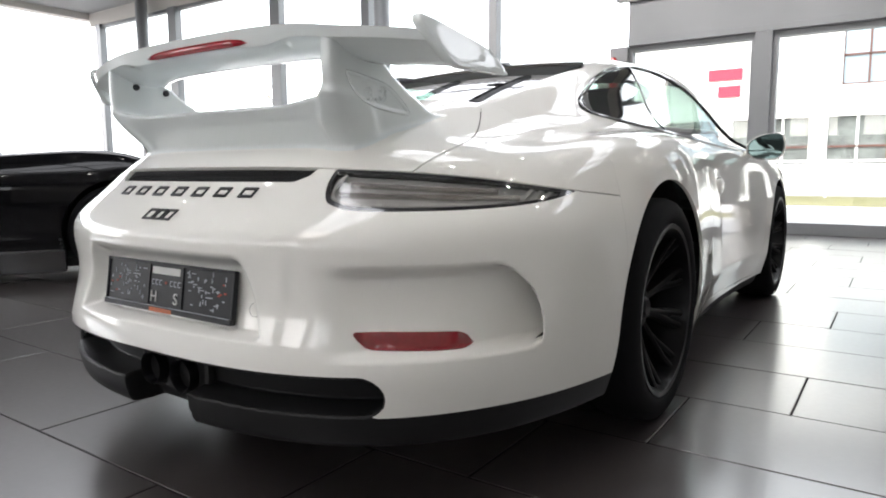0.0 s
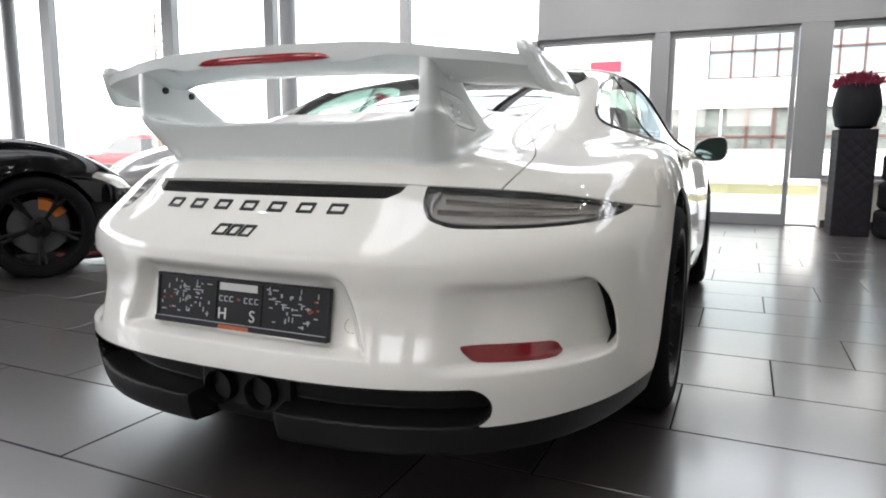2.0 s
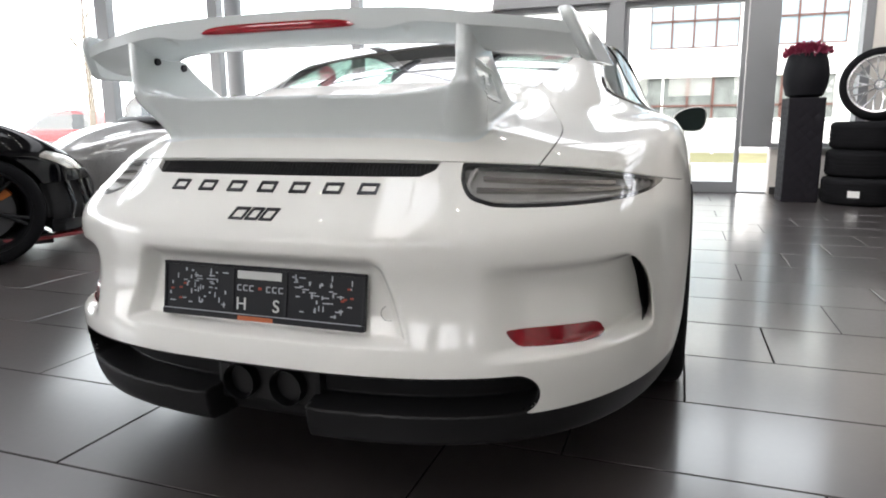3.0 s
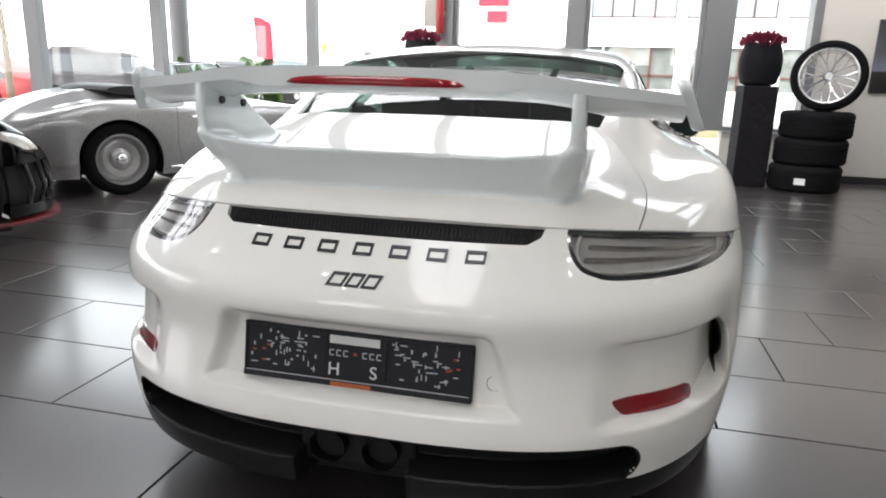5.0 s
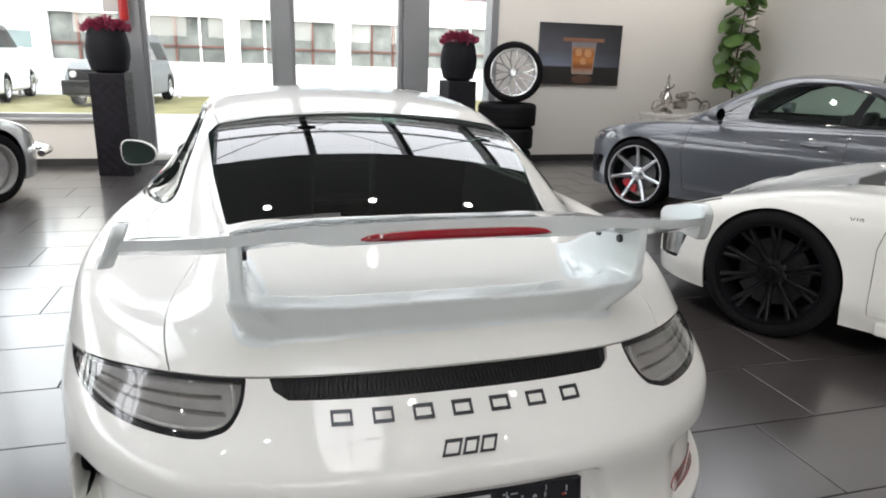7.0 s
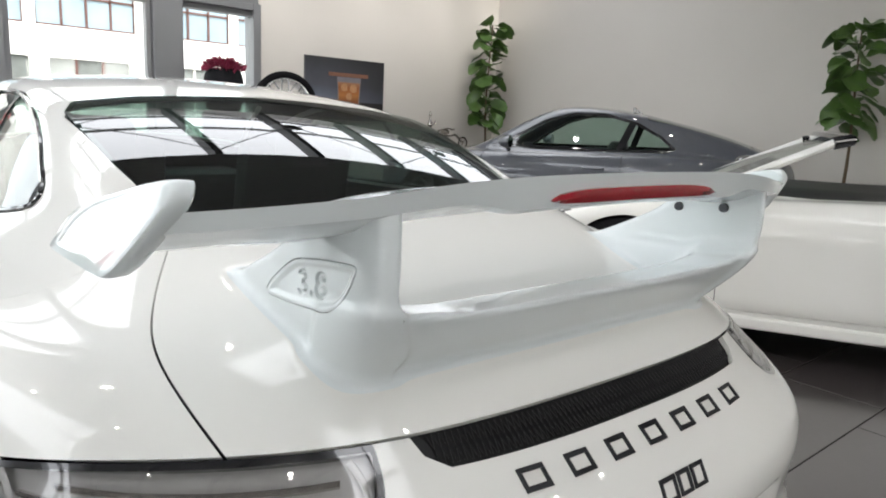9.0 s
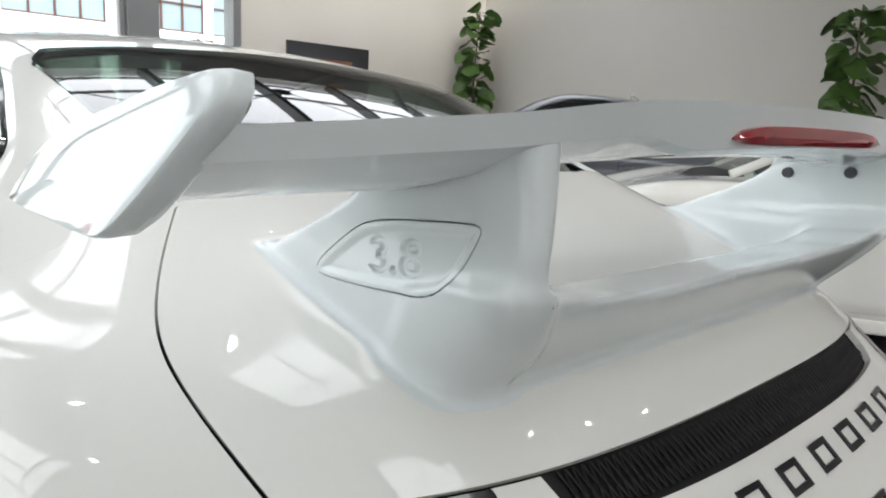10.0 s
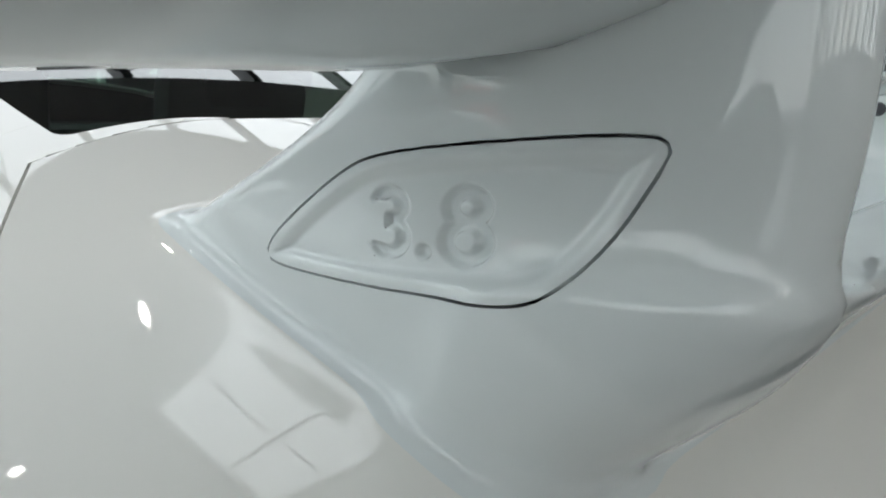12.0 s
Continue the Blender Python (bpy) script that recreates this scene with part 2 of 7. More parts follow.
def box(bm, x0, x1, y0, y1, z0, z1, bevel=0.0, turn=None):
    r = bmesh.ops.create_cube(bm, size=1.0)
    vs = r["verts"]
    m = Matrix.Translation(((x0 + x1) / 2, (y0 + y1) / 2, (z0 + z1) / 2)) @ Matrix.Diagonal((x1 - x0, y1 - y0, z1 - z0, 1))
    bmesh.ops.transform(bm, matrix=m if turn is None else turn @ m, verts=vs)
    if bevel:
        es = list({e for v in vs for e in v.link_edges})
        bmesh.ops.bevel(bm, geom=es, offset=bevel, segments=2, affect="EDGES", profile=0.5)
    return bm


def block(x0, x1, y0, y1, z0, z1, bevel=0.0, turn=None):
    return box(bmesh.new(), x0, x1, y0, y1, z0, z1, bevel, turn)


def lathe(bm, prof, n=48, m=None, closed=False):
    """Turn a profile of (radius, height) about z."""
    rings = []
    for r, h in prof:
        rings.append([bm.verts.new((r * math.cos(2 * math.pi * i / n), r * math.sin(2 * math.pi * i / n), h)) for i in range(n)])
    pairs = list(zip(rings, rings[1:])) + ([(rings[-1], rings[0])] if closed else [])
    for a, b in pairs:
        for i in range(n):
            bm.faces.new((a[i], a[(i + 1) % n], b[(i + 1) % n], b[i]))
    if not closed:
        for ring, rev in ((rings[0], True), (rings[-1], False)):
            if prof[0 if rev else -1][0] > 1e-6:
                bm.faces.new(ring[::-1] if rev else ring)
    if m is not None:
        bmesh.ops.transform(bm, matrix=m, verts=[v for r in rings for v in r])
    return bm


def tube(bm, pts, r, n=8):
    """A round bar along points; r is one radius or one for each point."""
    pts = [Vector(p) for p in pts]
    rs = r if isinstance(r, (list, tuple)) else [r] * len(pts)
    rings = []
    up = Vector((0, 0, 1))
    for i, p in enumerate(pts):
        d = (pts[min(i + 1, len(pts) - 1)] - pts[max(i - 1, 0)]).normalized()
        s = d.cross(up)
        if s.length < 0.05:
            s = d.cross(Vector((0, 1, 0)))
        s.normalize()
        u = s.cross(d)
        rings.append([bm.verts.new(p + rs[i] * (math.cos(2 * math.pi * k / n) * s + math.sin(2 * math.pi * k / n) * u)) for k in range(n)])
    for a, b in zip(rings, rings[1:]):
        for k in range(n):
            bm.faces.new((a[k], a[(k + 1) % n], b[(k + 1) % n], b[k]))
    bm.faces.new(rings[0][::-1])
    bm.faces.new(rings[-1])
    return bm


def prism(bm, pts, depth, m, bevel=0.0):
    """An outline of (a, b) points as a plate, pushed along +z by depth and laid by the pose m."""
    one = bmesh.new()
    lo = [one.verts.new((a, b, 0)) for a, b in pts]
    hi = [one.verts.new((a, b, depth)) for a, b in pts]
    n = len(pts)
    one.faces.new(lo[::-1])
    cap = one.faces.new(hi)
    for i in range(n):
        one.faces.new((lo[i], lo[(i + 1) % n], hi[(i + 1) % n], hi[i]))
    if bevel:
        bmesh.ops.bevel(one, geom=list(cap.edges), offset=bevel, segments=2, affect="EDGES", profile=0.5)
    bmesh.ops.recalc_face_normals(one, faces=one.faces)
    bmesh.ops.transform(one, matrix=m, verts=one.verts)
    me = bpy.data.meshes.new("plate")
    one.to_mesh(me)
    one.free()
    bm.from_mesh(me)
    bpy.data.meshes.remove(me)
    return bm


def loft(bm, rings, close=True):
    """A skin through rings of points of one length."""
    vs = [[bm.verts.new(p) for p in r] for r in rings]
    n = len(vs[0])
    for a, b in zip(vs, vs[1:]):
        for k in range(n if close else n - 1):
            bm.faces.new((a[k], a[(k + 1) % n], b[(k + 1) % n], b[k]))
    if close:
        bm.faces.new(vs[0][::-1])
        bm.faces.new(vs[-1])
    return bm
# ---------- smooth solids ----------
def spline(*pairs):
    """A smooth curve through (a, b) pairs, held level beyond its ends."""
    xs, ys = np.array(pairs, float).T
    n = len(xs)
    h = np.diff(xs)
    m = np.zeros((n, n))
    r = np.zeros(n)
    m[0, 0] = m[-1, -1] = 1
    for i in range(1, n - 1):
        m[i, i - 1:i + 2] = h[i - 1], 2 * (h[i - 1] + h[i]), h[i]
        r[i] = 6 * ((ys[i + 1] - ys[i]) / h[i] - (ys[i] - ys[i - 1]) / h[i - 1])
    s = np.linalg.solve(m, r)

    def at(v):
        v = np.clip(v, xs[0], xs[-1])
        i = np.clip(np.searchsorted(xs, v) - 1, 0, n - 2)
        a, b, d = xs[i + 1] - v, v - xs[i], h[i]
        return (s[i] * a ** 3 + s[i + 1] * b ** 3) / (6 * d) + (ys[i] / d - s[i] * d / 6) * a + (ys[i + 1] / d - s[i + 1] * d / 6) * b
    return at


def smax(a, b, k):
    h = np.maximum(k - np.abs(a - b), 0) / k
    return np.maximum(a, b) + h * h * h * k / 6


def smin(a, b, k):
    return -smax(-a, -b, k)


def ramp(v, a, b):
    t = np.clip((v - a) / (b - a), 0, 1)
    return t * t * t * (t * (6 * t - 15) + 10)


# the rear-engined coupe: rear axle at y = 0, nose to +y
TAIL_LEN = spline((0.10, 0.97), (0.19, 1.04), (0.28, 1.06), (0.36, 1.068), (0.42, 1.055), (0.52, 1.035), (0.60, 1.045), (0.645, 1.038), (0.69, 1.005), (0.73, 0.965), (0.79, 0.905), (0.85, 0.85), (1.0, 0.70))
HALF_W = spline((0.10, 0.84), (0.25, 0.885), (0.40, 0.90), (0.60, 0.895), (0.75, 0.872), (0.90, 0.84), (1.1, 0.77))
WAIST = spline((-1.2, 1.0), (-0.6, 1.0), (-0.3, 1.02), (0.0, 1.035), (0.35, 1.02), (0.75, 0.962), (1.2, 0.94), (1.7, 0.95), (2.2, 0.985), (2.5, 0.99), (3.4, 0.95))
DECK_Z = spline((-1.3, 0.66), (-1.12, 0.73), (-1.0, 0.797), (-0.9, 0.838), (-0.7, 0.895), (-0.42, 0.985), (-0.2, 1.03), (0.1, 1.04), (0.6, 1.0), (1.2, 0.9), (2.0, 0.86), (2.6, 0.76), (3.1, 0.66), (3.5, 0.5))
FENDER_Z = spline((-1.3, 0.64), (-1.0, 0.745), (-0.8, 0.79), (-0.56, 0.83), (-0.3, 0.872), (0.0, 0.892), (0.35, 0.89), (0.9, 0.875), (1.6, 0.875), (2.3, 0.865), (2.7, 0.81), (3.1, 0.69), (3.5, 0.5))
ROOF_Z = spline((-1.2, 0.64), (-0.9, 0.77), (-0.62, 0.885), (-0.40, 0.975), (-0.1, 1.085), (0.2, 1.178), (0.6, 1.245), (1.05, 1.272), (1.4, 1.255), (1.75, 1.165), (2.15, 0.955), (2.6, 0.72), (3.4, 0.5))
CABIN_W = spline((-1.2, 0.30), (-0.8, 0.46), (-0.45, 0.575), (0.0, 0.685), (0.5, 0.745), (1.0, 0.765), (1.7, 0.74), (2.3, 0.68), (3.4, 0.5))
VENT_X = spline((0.36, 0.822), (0.40, 0.824), (0.46, 0.820), (0.52, 0.806), (0.56, 0.786), (0.60, 0.76))
STRUT_FRONT = spline((0.80, -0.42), (0.86, -0.46), (0.90, -0.535), (0.94, -0.615), (0.98, -0.70), (1.02, -0.765), (1.10, -0.80))


FIN_BACK = spline((0.78, 0.860), (0.835, 0.893), (0.88, 0.934), (0.93, 0.971), (0.98, 0.987), (1.03, 0.989), (1.10, 0.987))


def tail_fins(ax, y, z):
    """The two upright wing supports and the raised lip between them."""
    low = 1 - ramp(z, 0.85, 1.0)
    back = -(y + FIN_BACK(z) - 0.05 * ax * ax)
    outer = ax - 0.447 + 0.024 * (1 - ramp(z, 0.79, 0.95))
    inner = 0.417 - 0.040 * low ** 2 + 0.012 * ramp(y, -0.75, -0.55) - ax
    front = (y - STRUT_FRONT(z)) * 0.8
    corner = smax(outer, back, 0.04 + 0.08 * low)
    fin = smax(smax(corner, inner, 0.012), front, 0.03)
    fin = smax(fin, z - 1.068 + 0.22 * np.clip(y + 0.95, 0, 0.2), 0.004)
    lip_y = y + 0.968 - 0.05 * ax * ax
    top = 0.932 - 0.12 * np.clip(lip_y, 0, 1) + 0.012 * ramp(ax, 0.25, 0.42)
    lip = smax(smax(z - top, corner, 0.014), lip_y - 0.10 - 0.6 * (0.93 - z), 0.03)
    return smin(fin, lip, 0.05)


def channel(ax, z):
    """Outline distance of the dark channel with its round ends."""
    dx, dz = np.maximum(ax - 0.572, 0), np.abs(z - 0.303)
    gap = np.maximum(ax - 0.135, z - 0.32)
    return np.minimum(np.hypot(dx, dz) - 0.047, gap)


def coupe_form(x, y, z):
    ax = np.abs(x)
    n = 2.9 - 0.3 * ramp(z, 0.62, 0.76)
    w = HALF_W(z) * WAIST(y)
    end = np.where(y < -0.1, (-0.1 - y) / TAIL_LEN(z), np.clip((y - 2.4) / 1.02, 0, None))
    q = ((ax / w) ** n + end ** n) ** (1 / n) - 1
    plan = q * 0.9
    # the sunk fields of the bumper: number plate, side fields with the reflectors
    pz = ramp(z, 0.405, 0.425) * (1 - ramp(z, 0.555, 0.60))
    plan = plan + 0.034 * pz * (1 - ramp(ax + 0.35 * (z - 0.5), 0.295, 0.345)) * (y < 0)
    fz = ramp(z, 0.375, 0.405) * (1 - ramp(z, 0.545, 0.585))
    plan = plan + (0.026 + 0.028 * ramp(ax, 0.70, 0.80)) * fz * ramp(ax, 0.48, 0.60) * (1 - ramp(ax - VENT_X(z), -0.018, 0.010)) * (y < -0.3)
    # the dark channel under the bumper
    plan = plan + 0.07 * (1 - ramp(channel(ax, z), -0.018, -0.003)) * (y < 0)
    top = z - (DECK_Z(y) + (FENDER_Z(y) - DECK_Z(y)) * ramp(ax, 0.30, 0.80))
    low = smax(smax(plan, top * 0.9, 0.13), (0.115 + 0.068 * ramp(-y, 0.05, 0.45)) - z, 0.02)
    cab = smax((z - ROOF_Z(y) + 0.13 * ax * ax) * 0.92, (ax - CABIN_W(y) + 0.52 * np.clip(z - 0.86, -0.1, 1)) * 0.88, 0.10)
    cab = smax(smax(cab, plan + 0.05, 0.06), 0.40 - z, 0.02)
    f = smin(low, cab, 0.07 + 0.13 * ramp(y, -0.45, 0.15))
    return smin(f, tail_fins(ax, y, z), 0.035)


# ---------- the showroom ----------
BACK_WALL = mat("grey plaster", (0.26, 0.25, 0.24), 0.85, spread=0.04, scale=1.2, bump=0.0006, bump_scale=90)
WALL_Y = 6.80      # inner face of the glazed front wall
RIGHT_X = 7.05     # inner face of the white side wall
LEFT_X = -15.0
BACK_Y = -9.0
CEIL_Z = 4.6
HEAD_Z = 2.40      # head of the doors and low windows
SILL_Z = 0.58


def structure(name, bm, material, label, m=None, smooth=False):
    return tagged(part(name, bm, material, None, label, smooth, m), "", name.split("_")[0], "", "structure")


def room():
    # front wall: solid piece beside the glazing, parapets under the windows, a band above the doors
    structure("wall_north_solid", block(2.88, RIGHT_X + 0.3, WALL_Y, WALL_Y + 0.3, 0, CEIL_Z), WALL, "plain white plastered showroom wall")
    structure("wall_north_sill_1", block(1.93, 2.88, WALL_Y + 0.03, WALL_Y + 0.27, 0, SILL_Z - 0.03), WALL, "low white wall under a window")
    structure("wall_north_sill_2", block(LEFT_X, -1.86, WALL_Y + 0.03, WALL_Y + 0.27, 0, SILL_Z - 0.03), WALL, "long low white wall under the windows")
    structure("wall_north_band", block(-1.62, 2.88, WALL_Y + 0.02, WALL_Y + 0.28, HEAD_Z + 0.08, 2.97), FRAME, "grey panelled band above the doors")
    structure("wall_east", block(RIGHT_X, RIGHT_X + 0.3, BACK_Y, WALL_Y, 0, CEIL_Z), WALL, "plain white plastered side wall")
    # left wall: parapet and band with glazing between
    structure("wall_west_low", block(LEFT_X - 0.3, LEFT_X, BACK_Y, WALL_Y + 0.3, 0, 0.5), WALL, "low white wall")
    structure("wall_west_high", block(LEFT_X - 0.3, LEFT_X, BACK_Y, WALL_Y + 0.3, 4.45, CEIL_Z), WALL, "white wall band")
    # back wall with a row of windows
    structure("wall_south_low", block(LEFT_X, RIGHT_X, BACK_Y - 0.3, BACK_Y, 0, 1.85), BACK_WALL, "grey back wall")
    structure("wall_south_high", block(LEFT_X, RIGHT_X, BACK_Y - 0.3, BACK_Y, 3.1, CEIL_Z), BACK_WALL, "grey back wall above the windows")
    x = LEFT_X
    i = 0
    while x < RIGHT_X:
        structure("wall_south_pier_%d" % i, block(x, min(x + 0.7, RIGHT_X), BACK_Y - 0.3, BACK_Y, 1.85, 3.1), BACK_WALL, "grey pier between windows")
        x += 2.1
        i += 1
    # ceiling with glazed openings
    top = CEIL_Z + 0.3
    xs = [LEFT_X, -9.0, -5.2, -3.6, -0.9, 0.2, 6.8, RIGHT_X + 0.3]
    ys = [BACK_Y, -6.6, -4.0, 0.5, 1.7, 3.3, 5.35, WALL_Y + 0.3]
    holes = ((-5.2, 6.8, 3.3, 5.35), (-9.0, -3.6, 0.5, 3.3), (-0.9, 0.2, -6.6, 1.7))
    k = 0
    for j in range(len(ys) - 1):
        row = [(xs[i], xs[i + 1]) for i in range(len(xs) - 1)
               if not any(h[0] <= xs[i] < h[1] and h[2] <= ys[j] < h[3] for h in holes)]
        runs = []
        for p, q in row:
            if runs and abs(runs[-1][1] - p) < 1e-6:
                runs[-1][1] = q
            else:
                runs.append([p, q])
        for p, q in runs:
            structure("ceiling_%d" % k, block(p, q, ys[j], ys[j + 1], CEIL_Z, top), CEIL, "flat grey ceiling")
            k += 1
    for k in range(16):
        xx = 0.03 + (k - 10) * 1.3
        if xx < -5.1:
            continue
        structure("ceiling_girder_%d" % k, block(xx - 0.045, xx + 0.045, 3.3, 5.35, CEIL_Z - 0.04, CEIL_Z + 0.2), BEAM, "dark steel roof girder")
        if k % 2 == 0:
            tie = bmesh.new()
            node = (xx, 4.3, CEIL_Z - 0.22)
            lathe(tie, [(0.0, -0.05), (0.10, -0.03), (0.13, 0.0), (0.10, 0.03), (0.0, 0.05)], 16, pose(*node))
            tube(tie, [node, (xx, 4.3, CEIL_Z - 0.03)], 0.02, 6)
            for ex, ey in ((xx - 1.28, 3.4), (xx + 1.28, 3.4), (xx - 1.28, 5.3), (xx + 1.28, 5.3)):
                tube(tie, [node, ((xx + ex) / 2, (4.3 + ey) / 2, CEIL_Z - 0.15), (ex, ey, CEIL_Z - 0.03)], 0.011, 5)
            structure("ceiling_tie_%d" % k, tie, BEAM, "steel tie rods meeting in a round node", smooth=True)
    for k in range(2):
        yy = 4.6 + k * 0.6
        structure("ceiling_beam_%d" % k, block(-5.2, 6.8, yy - 0.02, yy + 0.02, CEIL_Z + 0.22, CEIL_Z + 0.28), BEAM, "thin steel roof beam")
    for k in range(3):
        xx = -7.65 + k * 1.35
        structure("ceiling_rib_%d" % k, block(xx - 0.03, xx + 0.03, 0.5, 3.3, CEIL_Z + 0.02, CEIL_Z + 0.14), BEAM, "thin steel skylight rib")
    for k in range(6):
        yy = -5.5 + k * 1.2
        structure("ceiling_bar_%d" % k, block(-0.9, 0.2, yy - 0.02, yy + 0.02, CEIL_Z + 0.05, CEIL_Z + 0.12), BEAM, "thin steel skylight bar")
    structure("ceiling_bar_long", block(-0.37, -0.33, -6.6, 1.7, CEIL_Z + 0.13, CEIL_Z + 0.18), BEAM, "thin steel skylight bar")
    for k in range(12):
        yy = BACK_Y + 0.4 + k * 0.85
        if yy > 3.2:
            continue
        for p, q in ((LEFT_X, -0.9), (0.2, 6.2)) if yy < 1.75 else ((-3.6, 6.2),):
            structure("ceiling_batten_%d%s" % (k, "a" if p < -1 else "b"), block(p, q, yy - 0.03, yy + 0.03, CEIL_Z - 0.05, CEIL_Z), BEAM, "dark ceiling batten")
    # skirting
    structure("baseboard_north", block(2.90, RIGHT_X, WALL_Y - 0.015, WALL_Y, 0, 0.09), SKIRT, "black skirting along the white wall")
    structure("baseboard_east", block(RIGHT_X - 0.015, RIGHT_X, BACK_Y, WALL_Y - 0.016, 0, 0.09), SKIRT, "black skirting along the side wall")
    structure("baseboard_sill_1", block(1.95, 2.88, WALL_Y + 0.012, WALL_Y + 0.03, 0, 0.09), SKIRT, "black skirting under the window")
    structure("baseboard_sill_2", block(LEFT_X, -1.78, WALL_Y + 0.012, WALL_Y + 0.03, 0, 0.09), SKIRT, "black skirting under the long window")


def window_bay(name, x0, x1, z0, z1, post, label, y=WALL_Y, door=False):
    """A pane between two uprights with its frame; the left upright belongs to it."""
    w = thing(name, label, "door" if door else "window", kind="structure")
    part("window_frame", block(x0 - post / 2, x0 + post / 2, y - 0.01, y + (0.26 if door else 0.15), 0 if door else z0, z1, 0.004), FRAME, w)
    part("window_frame", block(x0 + post / 2, x1, y + 0.05, y + 0.17, z1 - 0.07, z1, 0.003), FRAME, w)
    part("window_frame", block(x0 + post / 2, x1, y + 0.05, y + 0.17, z0, z0 + (0.14 if door else 0.05), 0.003), FRAME, w)
    if not door:
        part("window_sill", block(x0 + post / 2, x1, y - 0.03, y + 0.27, z0 - 0.03, z0, 0.004), SILL, w)
    else:
        part("window_frame", block(x0 + post / 2, x0 + post / 2 + 0.055, y + 0.05, y + 0.17, z0 + 0.14, z1 - 0.07, 0.003), FRAME, w)
        part("window_frame", block(x1 - 0.055, x1, y + 0.05, y + 0.17, z0 + 0.14, z1 - 0.07, 0.003), FRAME, w)
    p = part("pane", block(x0 + post / 2, x1, y + 0.10, y + 0.108, z0 + 0.05, z1 - 0.07), PANE, w)
    p.visible_shadow = False
    return w


def glazing():
    window_bay("door_1", -1.74, -0.06, 0.0, HEAD_Z, 0.24, "grey aluminium glass door leaf, closed", door=True)
    window_bay("door_2", 0.03, 1.58, 0.0, HEAD_Z, 0.19, "grey aluminium glass door leaf, closed", door=True)
    window_bay("window_1", 1.76, 2.80, SILL_Z, HEAD_Z, 0.34, "grey framed showroom window over a low wall")
    structure("trim_window_jamb", block(2.80, 2.90, WALL_Y - 0.02, WALL_Y + 0.26, 0.0, HEAD_Z + 0.08, 0.004), FRAME, "grey window jamb")
    structure("trim_door_head", block(-1.62, 2.80, WALL_Y - 0.015, WALL_Y + 0.26, HEAD_Z, HEAD_Z + 0.078, 0.004), FRAME, "grey door head rail")
    posts = [(-3.69, 0.14), (-6.19, 0.18), (-8.43, 0.26), (-11.65, 0.28), (-14.6, 0.2)]
    right = -1.86
    for k, (x, w) in enumerate(posts):
        window_bay("window_%d" % (k + 2), x, right, SILL_Z, 4.3, w, "tall grey framed showroom window")
        right = x - w / 2
    # unseen upper glazing, added so that the near floor reflects bright sky
    for k, (x0, x1) in enumerate(((-1.72, -0.04), (0.03, 1.67), (1.76, 2.88))):
        window_bay("window_%d" % (k + 7), x0, x1, 3.0, 4.3, 0.16, "unseen upper window above the doors, added to brighten the floor")
    structure("wall_north_top", block(LEFT_X, 2.88, WALL_Y + 0.02, WALL_Y + 0.28, 4.3, CEIL_Z), WALL, "white band above the tall windows")
    for k, (x, y) in enumerate(((-5.64, WALL_Y - 0.22), (-12.4, WALL_Y - 0.22))):
        c = bmesh.new()
        lathe(c, [(0.13, 0), (0.13, CEIL_Z)], 28, pose(x, y, 0))
        structure("trim_column_%d" % k, c, FRAME, "round grey steel column beside the glazing", smooth=True)
    for k in range(6):
        y = BACK_Y + 0.2 + k * 2.6
        structure("trim_west_post_%d" % k, block(LEFT_X - 0.25, LEFT_X, y - 0.08, y + 0.08, 0.5, 4.45), FRAME, "grey window post")


room()
glazing()


# ---------- the white rear-engined coupe ----------
SEAM_Z = spline((-1.2, 0.795), (-1.0, 0.789), (-0.95, 0.783), (-0.79, 0.763), (-0.6, 0.734), (-0.43, 0.715), (-0.2, 0.695), (0.3, 0.68))
SEAM_X = spline((-1.05, 0.545), (-0.92, 0.562), (-0.83, 0.584), (-0.72, 0.596), (-0.62, 0.585), (-0.52, 0.546), (-0.43, 0.496), (-0.35, 0.45))
SKIRT_Z = spline((0.0, 0.262), (0.40, 0.262), (0.55, 0.258), (0.62, 0.257), (0.70, 0.258), (0.78, 0.257), (0.86, 0.252), (0.95, 0.245))
LAMP = [(0.419, 0.83), (0.421, 0.80), (0.4245, 0.775), (0.433, 0.742), (0.457, 0.712), (0.49, 0.699), (0.53, 0.692), (0.65, 0.690), (0.748, 0.694), (0.80, 0.703), (0.828, 0.718), (0.836, 0.731), (0.838, 0.745), (0.83, 0.80), (0.80, 0.83)]
REAR_GLASS = [(-0.45, -0.39), (-0.25, -0.42), (0, -0.43), (0.25, -0.42), (0.45, -0.39), (0.49, -0.1), (0.515, 0.19), (0.49, 0.255), (0.35, 0.285), (0, 0.298), (-0.35, 0.285), (-0.49, 0.255), (-0.515, 0.19), (-0.49, -0.1)]
SIDE_GLASS = [(-0.045, 0.985), (0.01, 0.950), (0.42, 0.908), (1.0, 0.888), (1.62, 0.873), (1.92, 0.872), (1.70, 0.99), (1.5, 1.075), (1.2, 1.150), (0.9, 1.187), (0.63, 1.186), (0.38, 1.148), (0.2, 1.098), (0.06, 1.04)]
BADGE = [(-0.688, 0.917), (-0.706, 0.936), (-0.765, 0.975), (-0.795, 0.985), (-0.864, 0.995), (-0.923, 1.001), (-0.931, 0.998), (-0.928, 0.991), (-0.913, 0.964), (-0.896, 0.944), (-0.881, 0.935), (-0.853, 0.929), (-0.79, 0.920), (-0.708, 0.914)]


